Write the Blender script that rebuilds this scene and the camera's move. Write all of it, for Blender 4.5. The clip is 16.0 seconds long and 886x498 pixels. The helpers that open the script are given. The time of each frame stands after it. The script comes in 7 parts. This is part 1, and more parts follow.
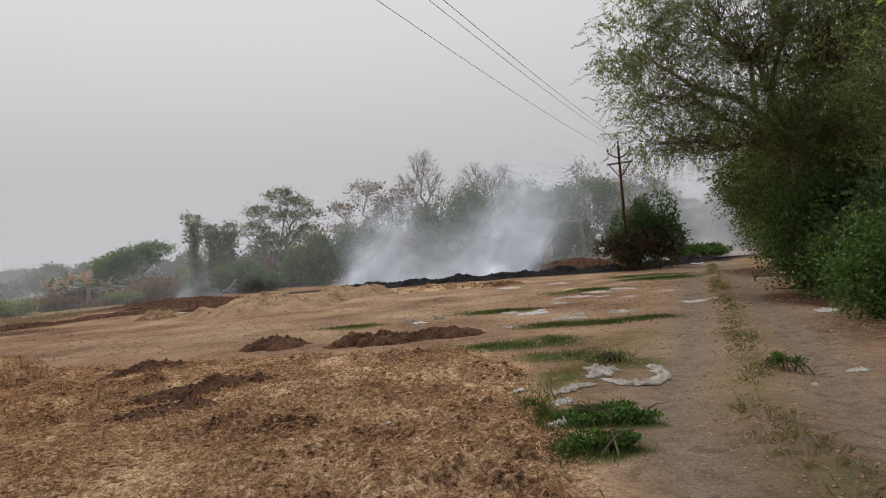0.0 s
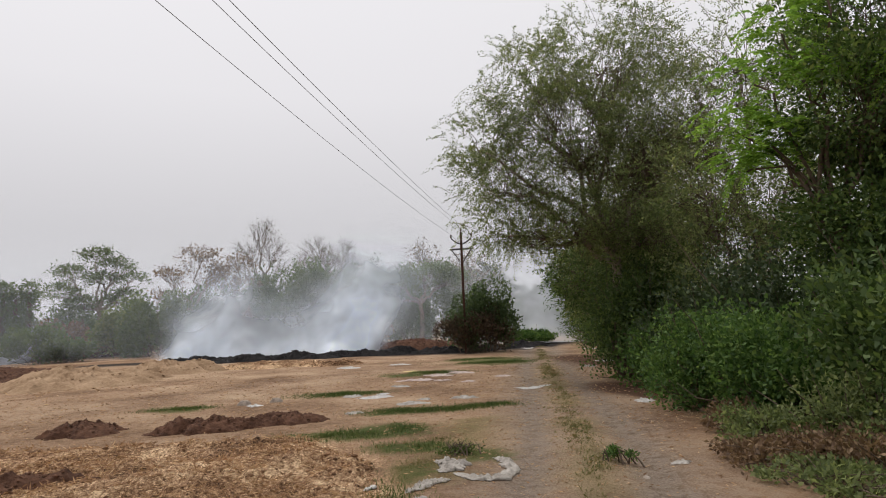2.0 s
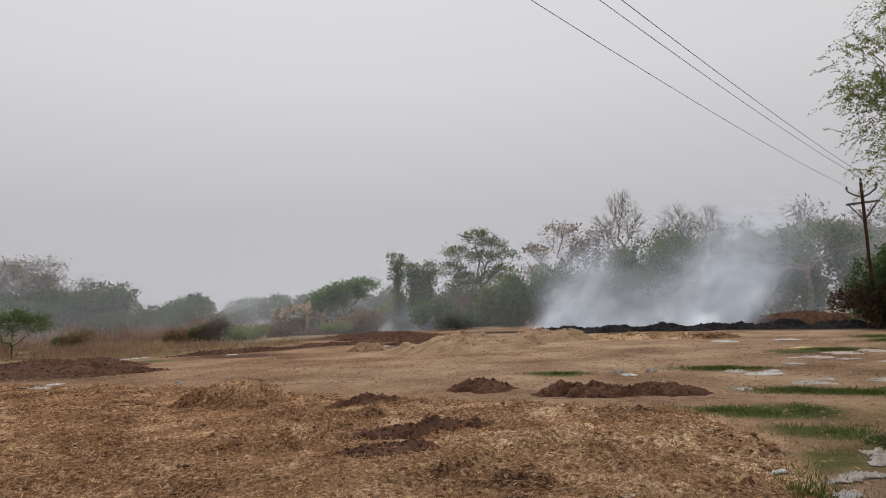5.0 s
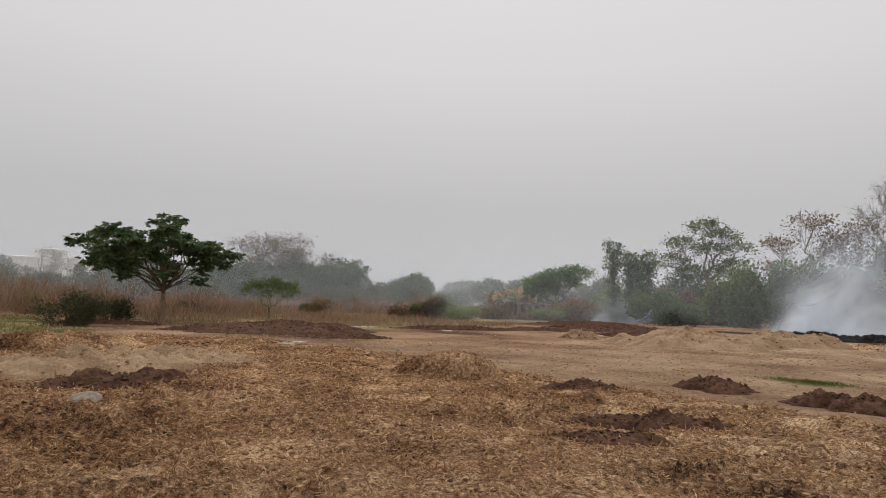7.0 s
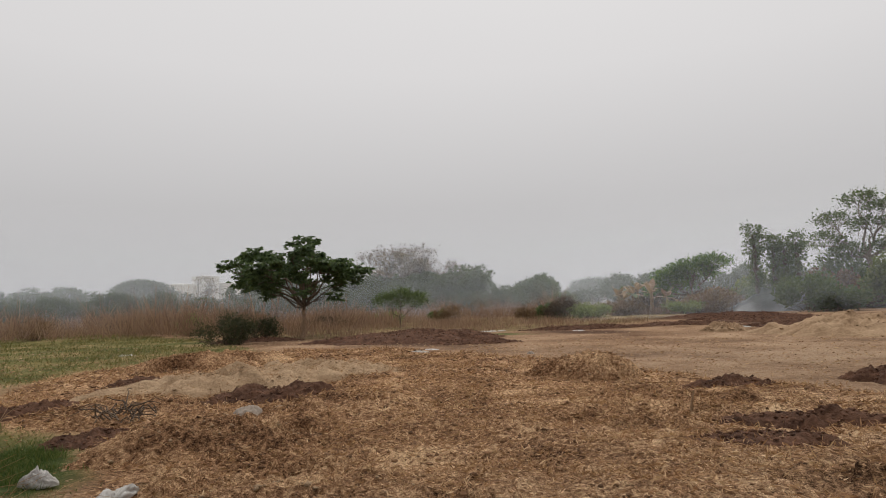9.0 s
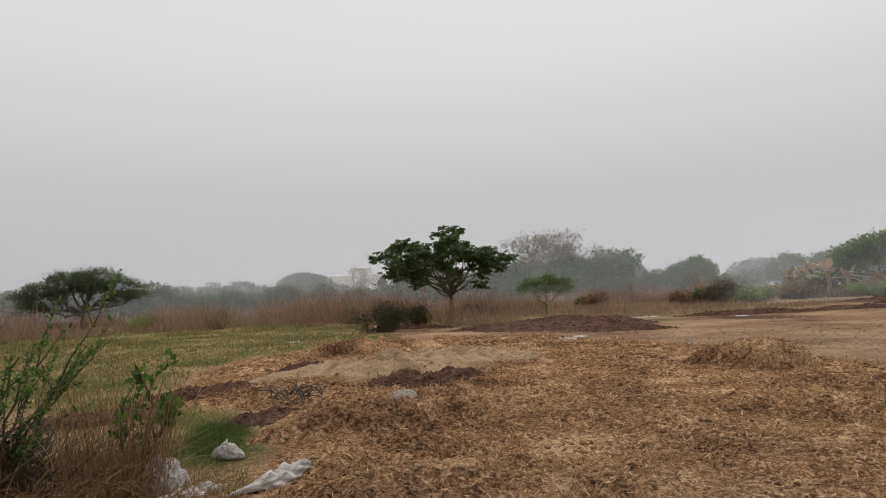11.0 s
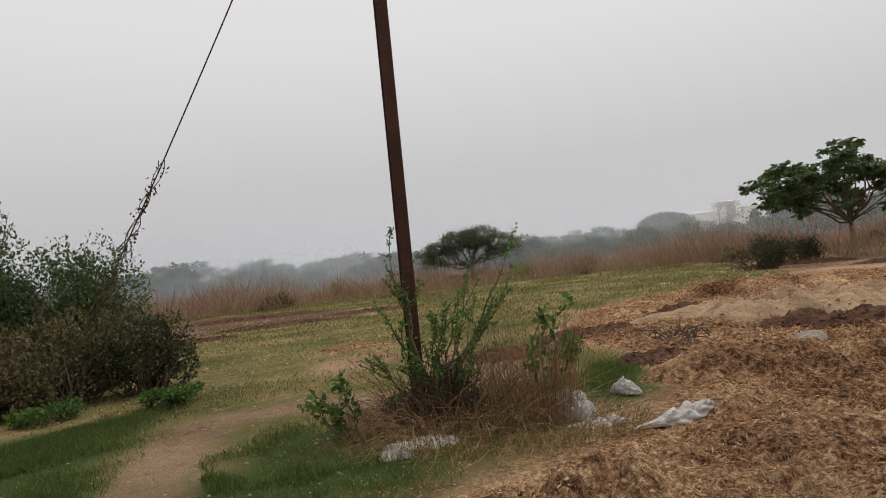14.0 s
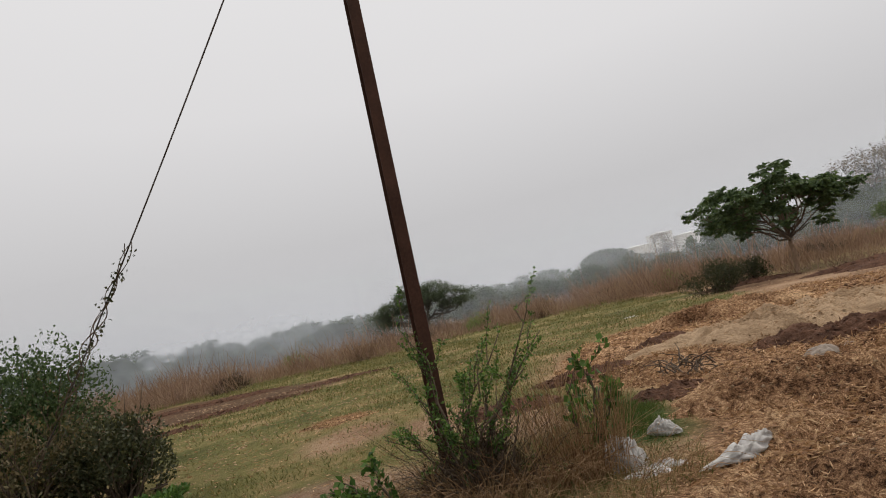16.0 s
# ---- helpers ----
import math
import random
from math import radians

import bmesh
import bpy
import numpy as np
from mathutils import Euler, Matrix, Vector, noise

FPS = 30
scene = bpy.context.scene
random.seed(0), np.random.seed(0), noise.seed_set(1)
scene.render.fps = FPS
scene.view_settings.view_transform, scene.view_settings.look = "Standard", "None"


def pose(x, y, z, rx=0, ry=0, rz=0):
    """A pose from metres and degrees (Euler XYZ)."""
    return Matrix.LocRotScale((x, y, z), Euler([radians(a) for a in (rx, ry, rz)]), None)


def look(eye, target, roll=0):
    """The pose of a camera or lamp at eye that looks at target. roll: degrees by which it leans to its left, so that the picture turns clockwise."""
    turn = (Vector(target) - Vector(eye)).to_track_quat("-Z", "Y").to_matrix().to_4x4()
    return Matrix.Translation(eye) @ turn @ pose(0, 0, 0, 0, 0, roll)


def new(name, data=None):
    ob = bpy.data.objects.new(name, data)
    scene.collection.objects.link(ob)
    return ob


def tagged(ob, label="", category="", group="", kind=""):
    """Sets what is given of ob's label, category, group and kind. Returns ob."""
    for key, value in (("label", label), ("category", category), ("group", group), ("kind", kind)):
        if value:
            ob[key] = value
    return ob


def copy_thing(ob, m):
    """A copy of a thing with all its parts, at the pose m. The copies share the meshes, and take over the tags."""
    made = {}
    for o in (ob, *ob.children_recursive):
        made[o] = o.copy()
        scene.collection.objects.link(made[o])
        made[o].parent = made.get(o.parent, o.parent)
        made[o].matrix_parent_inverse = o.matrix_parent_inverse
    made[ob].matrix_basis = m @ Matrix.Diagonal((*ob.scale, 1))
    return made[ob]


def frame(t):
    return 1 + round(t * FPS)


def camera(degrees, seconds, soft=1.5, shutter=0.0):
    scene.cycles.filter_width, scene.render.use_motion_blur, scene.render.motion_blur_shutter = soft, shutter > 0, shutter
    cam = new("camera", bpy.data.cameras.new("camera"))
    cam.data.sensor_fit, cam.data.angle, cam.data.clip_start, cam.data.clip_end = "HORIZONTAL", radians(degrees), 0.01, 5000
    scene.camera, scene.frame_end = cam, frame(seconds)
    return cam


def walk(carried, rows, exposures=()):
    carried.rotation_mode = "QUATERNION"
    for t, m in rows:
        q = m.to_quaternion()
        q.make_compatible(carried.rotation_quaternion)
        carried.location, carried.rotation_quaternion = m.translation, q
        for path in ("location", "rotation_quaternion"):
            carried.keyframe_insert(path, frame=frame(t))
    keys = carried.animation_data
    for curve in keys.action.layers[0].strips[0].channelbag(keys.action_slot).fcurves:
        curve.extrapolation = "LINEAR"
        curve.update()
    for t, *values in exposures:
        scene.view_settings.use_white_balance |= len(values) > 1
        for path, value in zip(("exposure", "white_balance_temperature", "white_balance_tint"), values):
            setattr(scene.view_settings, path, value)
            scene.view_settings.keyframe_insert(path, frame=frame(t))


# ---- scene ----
cam = camera(71.38, 16.0, soft=1.0)
# seconds, place, then yaw, pitch and roll in degrees
PATH = [
    (0, 0.715, -0.242, 1.598, 2.47, 1.26, -4.74),
    (0.5, 0.597, -0.334, 1.660, 2.21, 4.69, -3.96),
    (1, 0.523, -0.307, 1.702, -2.90, 6.62, -1.96),
    (1.5, 0.516, -0.153, 1.729, -10.12, 6.24, -1.00),
    (2, 0.440, -0.173, 1.775, -12.82, 7.32, -2.35),
    (2.5, 0.480, -0.229, 1.803, -14.41, 7.29, -9.76),
    (3, 0.440, -0.141, 1.775, -10.29, 4.78, -8.56),
    (3.5, 0.305, -0.094, 1.766, -2.53, 3.91, -7.66),
    (4, 0.248, 0.012, 1.737, 7.72, 2.94, -7.70),
    (4.5, 0.213, 0.035, 1.710, 14.11, 5.14, -3.91),
    (5, 0.201, 0.011, 1.698, 19.66, 6.12, -2.16),
    (5.2, 0.198, 0.002, 1.698, 22.44, 5.87, -1.43),
    (7.3, -0.270, 0.511, 1.485, 39.99, 4.99, 1.96),
    (7.5, -0.283, 0.489, 1.507, 40.37, 4.68, 1.80),
    (8, -0.264, 0.442, 1.524, 46.50, 4.65, 1.78),
    (8.5, -0.253, 0.441, 1.525, 49.67, 5.53, -0.73),
    (9, -0.252, 0.433, 1.519, 50.59, 5.36, -1.62),
    (9.2, -0.246, 0.429, 1.527, 52.72, 5.69, -1.76),
    (11.3, -0.298, 0.426, 1.504, 66.63, 5.13, -2.53),
    (11.5, -0.301, 0.363, 1.502, 69.00, 5.75, -2.19),
    (12, -0.309, 0.246, 1.496, 73.68, 5.13, -1.12),
    (12.5, -0.324, 0.211, 1.476, 78.61, 0.95, -6.61),
    (13, -0.313, 0.281, 1.460, 85.56, -1.04, -7.07),
    (13.5, -0.332, 0.297, 1.465, 91.87, -0.12, -5.45),
    (14, -0.293, 0.207, 1.505, 96.54, 2.02, -6.26),
    (14.5, -0.254, -0.004, 1.535, 96.67, 3.68, -4.55),
    (15, -0.311, -0.163, 1.530, 98.76, 2.68, -2.43),
    (15.5, -0.492, -0.280, 1.552, 94.24, 4.34, -6.97),
    (16, -0.605, -0.478, 1.604, 90.59, 6.40, -12.88),
]
walk(cam, [(t, pose(x, y, z, 90 + pitch, 0, yaw) @ pose(0, 0, 0, 0, 0, roll)) for t, x, y, z, yaw, pitch, roll in PATH],
     exposures=((0.0, -0.1, 6480, 12), (1.0, -0.03, 6430, 13), (2.0, 0.13, 6430, 13), (2.5, 0.01, 6430, 13), (3.0, 0.12, 6450, 13), (3.6, 0.1, 6430, 13), (4.0, -0.14, 6430, 13), (5.0, -0.14, 6440, 13), (7.5, -0.1, 6570, 11), (9.0, -0.08, 6580, 11), (11.5, -0.04, 6570, 11), (12.5, -0.04, 6580, 11), (13.0, 0.05, 6570, 11), (14.5, 0.02, 6530, 11), (16.0, 0.0, 6530, 11)))

# ---- light ----
SUN_AZ, SUN_EL = 35.0, 60.0
world = bpy.data.worlds.new("overcast_sky")
scene.world = world
world.use_nodes = True
wn, wl = world.node_tree.nodes, world.node_tree.links
sky = wn.new("ShaderNodeTexSky")
sky.sky_type, sky.sun_disc = "NISHITA", False
sky.sun_elevation, sky.sun_rotation = radians(SUN_EL), radians(-SUN_AZ)
sky.air_density, sky.dust_density, sky.ozone_density = 1.0, 8.0, 1.0
tame = wn.new("ShaderNodeHueSaturation")
tame.inputs["Saturation"].default_value = 0.12
tame.inputs["Value"].default_value = 1.0
spot = wn.new("ShaderNodeTexCoord")
up = wn.new("ShaderNodeSeparateXYZ")
wl.new(spot.outputs["Generated"], up.inputs["Vector"])
deck = wn.new("ShaderNodeValToRGB")
wl.new(up.outputs["Z"], deck.inputs["Fac"])
for el, (p, c) in zip([deck.color_ramp.elements[0], deck.color_ramp.elements[1], deck.color_ramp.elements.new(0.16), deck.color_ramp.elements.new(0.36)],
                      ((0.0, (0.53, 0.53, 0.54)), (1.0, (0.98, 0.98, 0.99)), (0.16, (0.615, 0.613, 0.62)), (0.36, (0.79, 0.785, 0.79)))):
    el.position, el.color = p, (*c, 1)
lift = wn.new("ShaderNodeMixRGB")
lift.blend_type = "MULTIPLY"
lift.inputs["Fac"].default_value, lift.inputs["Color2"].default_value = 1.0, (9.3, 9.3, 9.3, 1)
wl.new(deck.outputs["Color"], lift.inputs["Color1"])
cloud = wn.new("ShaderNodeMixRGB")
cloud.inputs["Fac"].default_value = 0.94
wl.new(lift.outputs["Color"], cloud.inputs["Color2"])
wl.new(sky.outputs["Color"], tame.inputs["Color"])
wl.new(tame.outputs["Color"], cloud.inputs["Color1"])
wl.new(cloud.outputs["Color"], wn["Background"].inputs["Color"])
wn["Background"].inputs["Strength"].default_value = 0.1
sun_data = bpy.data.lights.new("sun", "SUN")
sun_data.energy, sun_data.angle, sun_data.color = 1.4, radians(25), (1.0, 0.95, 0.87)
sun = new("sun", sun_data)
sun_dir = Vector((-math.sin(radians(SUN_AZ)) * math.cos(radians(SUN_EL)), math.cos(radians(SUN_AZ)) * math.cos(radians(SUN_EL)), math.sin(radians(SUN_EL))))
sun.matrix_world = look(sun_dir * 60, (0, 0, 0))

# ---- small tools ----
LATTICE = np.random.default_rng(3).random((256, 256))


def vnoise(x, y, scale, seed=0):
    """Smooth noise from 0 to 1 with a wavelength of about scale metres."""
    x, y = np.asarray(x, float) / scale + 17.3 * seed, np.asarray(y, float) / scale + 9.1 * seed
    i, j = np.floor(x).astype(int), np.floor(y).astype(int)
    u, v = x - i, y - j
    u, v = u * u * (3 - 2 * u), v * v * (3 - 2 * v)
    i0, i1, j0, j1 = i % 256, (i + 1) % 256, j % 256, (j + 1) % 256
    return (LATTICE[i0, j0] * (1 - u) + LATTICE[i1, j0] * u) * (1 - v) + (LATTICE[i0, j1] * (1 - u) + LATTICE[i1, j1] * u) * v


def fbm(x, y, scale, octaves=4, seed=0):
    total, amp, norm = 0, 1.0, 0.0
    for k in range(octaves):
        total, norm = total + amp * vnoise(x, y, scale / 2**k, seed + 5 * k), norm + amp
        amp *= 0.5
    return total / norm


def smooth(a, b, x):
    t = np.clip((np.asarray(x, float) - a) / (b - a), 0, 1)
    return t * t * (3 - 2 * t)


def inside(poly, x, y):
    """Signed distance to a polygon's edge, positive inside."""
    x, y = np.asarray(x, float), np.asarray(y, float)
    best, odd = np.full(x.shape, 1e9), np.zeros(x.shape, bool)
    for (ax, ay), (bx, by) in zip(poly, poly[1:] + poly[:1]):
        ex, ey = bx - ax, by - ay
        t = np.clip(((x - ax) * ex + (y - ay) * ey) / (ex * ex + ey * ey), 0, 1)
        best = np.minimum(best, np.hypot(x - ax - t * ex, y - ay - t * ey))
        cross = (ay > y) != (by > y)
        odd ^= cross & (x < ex * (y - ay) / (ey if abs(ey) > 1e-9 else 1e-9) + ax)
    return np.where(odd, best, -best)


def along(line, x, y):
    """Distance to an open line, and the side (positive: right of it)."""
    x, y = np.asarray(x, float), np.asarray(y, float)
    best, side = np.full(x.shape, 1e9), np.zeros(x.shape)
    for (ax, ay), (bx, by) in zip(line, line[1:]):
        ex, ey = bx - ax, by - ay
        t = np.clip(((x - ax) * ex + (y - ay) * ey) / (ex * ex + ey * ey), 0, 1)
        d = np.hypot(x - ax - t * ex, y - ay - t * ey)
        s = np.sign((x - ax) * ey - (y - ay) * ex)
        side = np.where(d < best, s, side)
        best = np.minimum(best, d)
    return best, side


def fast_mesh(name, verts, faces, smooth_faces=False):
    """A mesh from arrays of points and of equal-sided faces."""
    verts, faces = np.asarray(verts, np.float32), np.asarray(faces, np.int32)
    me = bpy.data.meshes.new(name)
    k = faces.shape[1]
    me.vertices.add(len(verts))
    me.vertices.foreach_set("co", verts.ravel())
    me.loops.add(faces.size)
    me.loops.foreach_set("vertex_index", faces.ravel())
    me.polygons.add(len(faces))
    me.polygons.foreach_set("loop_start", np.arange(0, faces.size, k, dtype=np.int32))
    me.polygons.foreach_set("loop_total", np.full(len(faces), k, np.int32))
    if smooth_faces:
        me.polygons.foreach_set("use_smooth", np.ones(len(faces), bool))
    me.update(calc_edges=True)
    return me


def part(name, data, material, parent=None, label=""):
    """One mesh object, from a bmesh or a mesh, under a thing or a part."""
    if isinstance(data, bmesh.types.BMesh):
        me = bpy.data.meshes.new(name)
        data.to_mesh(me)
        data.free()
        data = me
    data.materials.append(material)
    ob = new(name, data)
    if parent is not None:
        ob.parent = parent
    if label:
        tagged(ob, label)
    return ob


def thing(name, x, y, z, label, category, group="", turn=0.0, kind=""):
    ob = new(name)
    ob.empty_display_size = 0.2
    ob.matrix_world = pose(x, y, z, 0, 0, turn)
    return tagged(ob, label, category, group, kind)


class Tubes:
    """Gathers tapered tubes into one mesh."""

    def __init__(self, sides=5):
        self.sides, self.v, self.f, self.n = sides, [], [], 0

    def add(self, pts, r0, r1):
        pts = np.asarray(pts, float)
        k, m = len(pts), self.sides
        tan = np.gradient(pts, axis=0)
        tan /= np.linalg.norm(tan, axis=1, keepdims=True) + 1e-9
        ref = np.array([0.31, 0.87, 0.38]) if abs(tan[0] @ [0.31, 0.87, 0.38]) < 0.9 else np.array([0.9, -0.2, 0.3])
        u = np.cross(tan, ref)
        u /= np.linalg.norm(u, axis=1, keepdims=True) + 1e-9
        w = np.cross(tan, u)
        rad = np.linspace(r0, r1, k)[:, None, None]
        a = np.linspace(0, 2 * np.pi, m, endpoint=False)
        ring = pts[:, None] + rad * (np.cos(a)[None, :, None] * u[:, None] + np.sin(a)[None, :, None] * w[:, None])
        self.v.append(ring.reshape(-1, 3))
        i, j = np.meshgrid(np.arange(k - 1), np.arange(m), indexing="ij")
        b, jn = self.n + i * m, (j + 1) % m
        self.f.append(np.stack([b + j, b + jn, b + m + jn, b + m + j], -1).reshape(-1, 4))
        self.n += k * m

    def mesh(self, name):
        return fast_mesh(name, np.concatenate(self.v), np.concatenate(self.f), True)


def bend(a, b, sag=0.0, wobble=0.0, k=6, rng=None):
    """A bowed line of k points from a to b; sag lifts (or lowers) its middle."""
    t = np.linspace(0, 1, k)[:, None]
    p = np.asarray(a, float) * (1 - t) + np.asarray(b, float) * t
    p[:, 2] += sag * 4 * (t * (1 - t))[:, 0]
    if wobble and rng is not None:
        p[1:-1] += rng.normal(0, wobble, (k - 2, 3))
    return p


def leaf_mesh(name, c, d, length, width, rng, fold=0.25, simple=False):
    """Many four-cornered leaves at places c along the ways d."""
    n = len(c)
    d = d / (np.linalg.norm(d, axis=1, keepdims=True) + 1e-9)
    r = rng.normal(size=(n, 3))
    s = np.cross(d, r)
    s /= np.linalg.norm(s, axis=1, keepdims=True) + 1e-9
    u = np.cross(s, d)
    L = (length * rng.uniform(0.6, 1.3, n))[:, None]
    W = (width * rng.uniform(0.7, 1.3, n))[:, None]
    mid = c + d * L * 0.5
    if simple:
        v = np.stack([c - s * W * 0.5, c + s * W * 0.5, c + d * L], 1).reshape(-1, 3)
        return fast_mesh(name, v, np.arange(3 * n).reshape(-1, 3))
    v = np.stack([c, mid + s * W * 0.5 + u * W * fold, c + d * L, mid - s * W * 0.5 + u * W * fold], 1).reshape(-1, 3)
    return fast_mesh(name, v, np.arange(4 * n).reshape(-1, 4))


# ---- materials ----
def material(name):
    m = bpy.data.materials.new(name)
    m.use_nodes = True
    return m, m.node_tree.nodes, m.node_tree.links, m.node_tree.nodes["Principled BSDF"]


def ramp(nodes, links, fac, stops):
    r = nodes.new("ShaderNodeValToRGB")
    links.new(fac, r.inputs["Fac"])
    e = r.color_ramp.elements
    while len(e) < len(stops):
        e.new(0.5)
    for el, (p, c) in zip(e, stops):
        el.position, el.color = p, (*c, 1)
    return r.outputs["Color"]


def noise_tex(nodes, links, scale, detail=5.0, rough=0.6, coord=None, distortion=0.0):
    n = nodes.new("ShaderNodeTexNoise")
    n.inputs["Scale"].default_value, n.inputs["Detail"].default_value = scale, detail
    n.inputs["Roughness"].default_value, n.inputs["Distortion"].default_value = rough, distortion
    if coord is None:
        coord = nodes.new("ShaderNodeTexCoord").outputs["Object"]
    links.new(coord, n.inputs["Vector"])
    return n.outputs["Fac"]


def mix(nodes, links, fac, a, b, kind="MIX"):
    m = nodes.new("ShaderNodeMixRGB")
    m.blend_type = kind
    for value, key in ((fac, "Fac"), (a, "Color1"), (b, "Color2")):
        if isinstance(value, (int, float)):
            m.inputs[key].default_value = value
        elif isinstance(value, tuple):
            m.inputs[key].default_value = (*value, 1)
        else:
            links.new(value, m.inputs[key])
    return m.outputs["Color"]


def maths(nodes, links, op, a, b=0.5, clamp=False):
    m = nodes.new("ShaderNodeMath")
    m.operation, m.use_clamp = op, clamp
    for value, slot in ((a, 0), (b, 1)):
        if isinstance(value, (int, float)):
            m.inputs[slot].default_value = value
        else:
            links.new(value, m.inputs[slot])
    return m.outputs["Value"]


def bump(nodes, links, height, strength, distance, bsdf):
    b = nodes.new("ShaderNodeBump")
    b.inputs["Strength"].default_value, b.inputs["Distance"].default_value = strength, distance
    links.new(height, b.inputs["Height"])
    links.new(b.outputs["Normal"], bsdf.inputs["Normal"])


def rough_stuff(name, dark, light, fine, coarse, rough=0.9, relief=0.02, island=0.0, metal=0.0):
    """Earth, bark, stone, cloth: two colours mixed at two scales, with relief."""
    m, n, l, bsdf = material(name)
    a, b = noise_tex(n, l, fine, 6, 0.65), noise_tex(n, l, coarse, 3, 0.5)
    f = mix(n, l, 0.5, a, b)
    col = ramp(n, l, f, [(0.34, dark), (0.66, light)])
    if island:
        g = n.new("ShaderNodeNewGeometry")
        v = maths(n, l, "MULTIPLY_ADD", g.outputs["Random Per Island"], island)
        v.node.inputs[2].default_value = 1 - island / 2
        col = mix(n, l, 1.0, col, v, "MULTIPLY")
    l.new(col, bsdf.inputs["Base Color"])
    bsdf.inputs["Roughness"].default_value = rough
    bsdf.inputs["Metallic"].default_value = metal
    bsdf.inputs["Specular IOR Level"].default_value = 0.2 if rough > 0.7 else 0.5
    if relief:
        bump(n, l, a, 0.8, relief, bsdf)
    return m


def leafy(name, stops, through_light=0.35, rough=0.55):
    """Leaves: a colour for each leaf out of a range, thin enough to let light through."""
    m, n, l, bsdf = material(name)
    g = n.new("ShaderNodeNewGeometry")
    big = noise_tex(n, l, 0.6, 2, 0.5)
    f = mix(n, l, 0.45, g.outputs["Random Per Island"], big)
    col = ramp(n, l, f, stops)
    l.new(col, bsdf.inputs["Base Color"])
    bsdf.inputs["Roughness"].default_value = rough
    bsdf.inputs["Specular IOR Level"].default_value = 0.3
    t = n.new("ShaderNodeBsdfTranslucent")
    l.new(mix(n, l, 1.0, col, (1.0, 1.0, 0.75), "MULTIPLY"), t.inputs["Color"])
    s = n.new("ShaderNodeMixShader")
    s.inputs["Fac"].default_value = through_light
    l.new(bsdf.outputs["BSDF"], s.inputs[1])
    l.new(t.outputs["BSDF"], s.inputs[2])
    l.new(s.outputs["Shader"], n["Material Output"].inputs["Surface"])
    return m


BARK = rough_stuff("bark_brown", (0.06, 0.043, 0.032), (0.2, 0.15, 0.11), 9, 1.2, 0.95, 0.02)
BARK_TAN = rough_stuff("bark_tan", (0.2, 0.125, 0.08), (0.4, 0.275, 0.185), 8, 1.0, 0.95, 0.02)
BARK_PALE = rough_stuff("bark_pale", (0.16, 0.13, 0.1), (0.36, 0.3, 0.24), 8, 1.0, 0.95, 0.02)
LEAF_DARK = leafy("leaf_dark_green", [(0.1, (0.035, 0.06, 0.022)), (0.5, (0.085, 0.14, 0.04)), (0.78, (0.17, 0.23, 0.065)), (0.86, (0.24, 0.28, 0.08)), (0.9, (0.5, 0.42, 0.07))], 0.45)
LEAF_BROAD = leafy("leaf_broad_dark", [(0.1, (0.04, 0.068, 0.03)), (0.5, (0.085, 0.13, 0.055)), (0.9, (0.155, 0.21, 0.085))], 0.4)
LEAF_SCRUB = leafy("leaf_scrub_dark", [(0.1, (0.03, 0.034, 0.018)), (0.5, (0.062, 0.07, 0.034)), (0.9, (0.13, 0.12, 0.06))], 0.3)
LEAF_TANGLE = leafy("leaf_tangle_brown", [(0.1, (0.065, 0.06, 0.032)), (0.5, (0.145, 0.13, 0.066)), (0.75, (0.25, 0.185, 0.1)), (0.9, (0.38, 0.28, 0.16))], 0.4)
LEAF_OLIVE = leafy("leaf_olive", [(0.1, (0.085, 0.115, 0.046)), (0.5, (0.185, 0.23, 0.095)), (0.8, (0.32, 0.36, 0.15)), (0.96, (0.5, 0.42, 0.16))], 0.6)
LEAF_BRIGHT = leafy("leaf_bright_green", [(0.1, (0.1, 0.2, 0.035)), (0.5, (0.24, 0.42, 0.06)), (0.9, (0.42, 0.62, 0.11))], 0.55)
LEAF_BUSH = leafy("leaf_bush_green", [(0.1, (0.028, 0.062, 0.018)), (0.4, (0.07, 0.14, 0.035)), (0.65, (0.13, 0.22, 0.055)), (0.85, (0.24, 0.34, 0.09)), (0.96, (0.36, 0.3, 0.12))], 0.45)
# deep green with the shade inside the thicket put into the leaf colour
LEAF_INNER_SHADE = leafy("leaf_inner_shade_green", [(0.1, (0.03, 0.052, 0.024)), (0.5, (0.06, 0.09, 0.04)), (0.9, (0.1, 0.135, 0.06))], 0.35)
LEAF_DEAD = leafy("leaf_dead_dark", [(0.1, (0.03, 0.02, 0.013)), (0.5, (0.085, 0.058, 0.036)), (0.9, (0.19, 0.135, 0.085))], 0.2)
LEAF_DRY = leafy("leaf_dry_brown", [(0.1, (0.09, 0.055, 0.033)), (0.5, (0.2, 0.125, 0.075)), (0.9, (0.36, 0.25, 0.14))])
LEAF_MID = leafy("leaf_mid_green", [(0.1, (0.075, 0.115, 0.05)), (0.5, (0.12, 0.165, 0.07)), (0.9, (0.19, 0.235, 0.1))], 0.45)
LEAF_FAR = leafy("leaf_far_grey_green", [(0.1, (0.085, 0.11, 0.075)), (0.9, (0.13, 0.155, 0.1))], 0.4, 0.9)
REED = leafy("dry_reed", [(0.1, (0.15, 0.088, 0.066)), (0.5, (0.29, 0.185, 0.138)), (0.9, (0.44, 0.315, 0.235))], 0.4)
REED_PALE = leafy("withered_leaf_tan", [(0.1, (0.22, 0.14, 0.09)), (0.5, (0.38, 0.27, 0.18)), (0.9, (0.55, 0.43, 0.3))], 0.35)
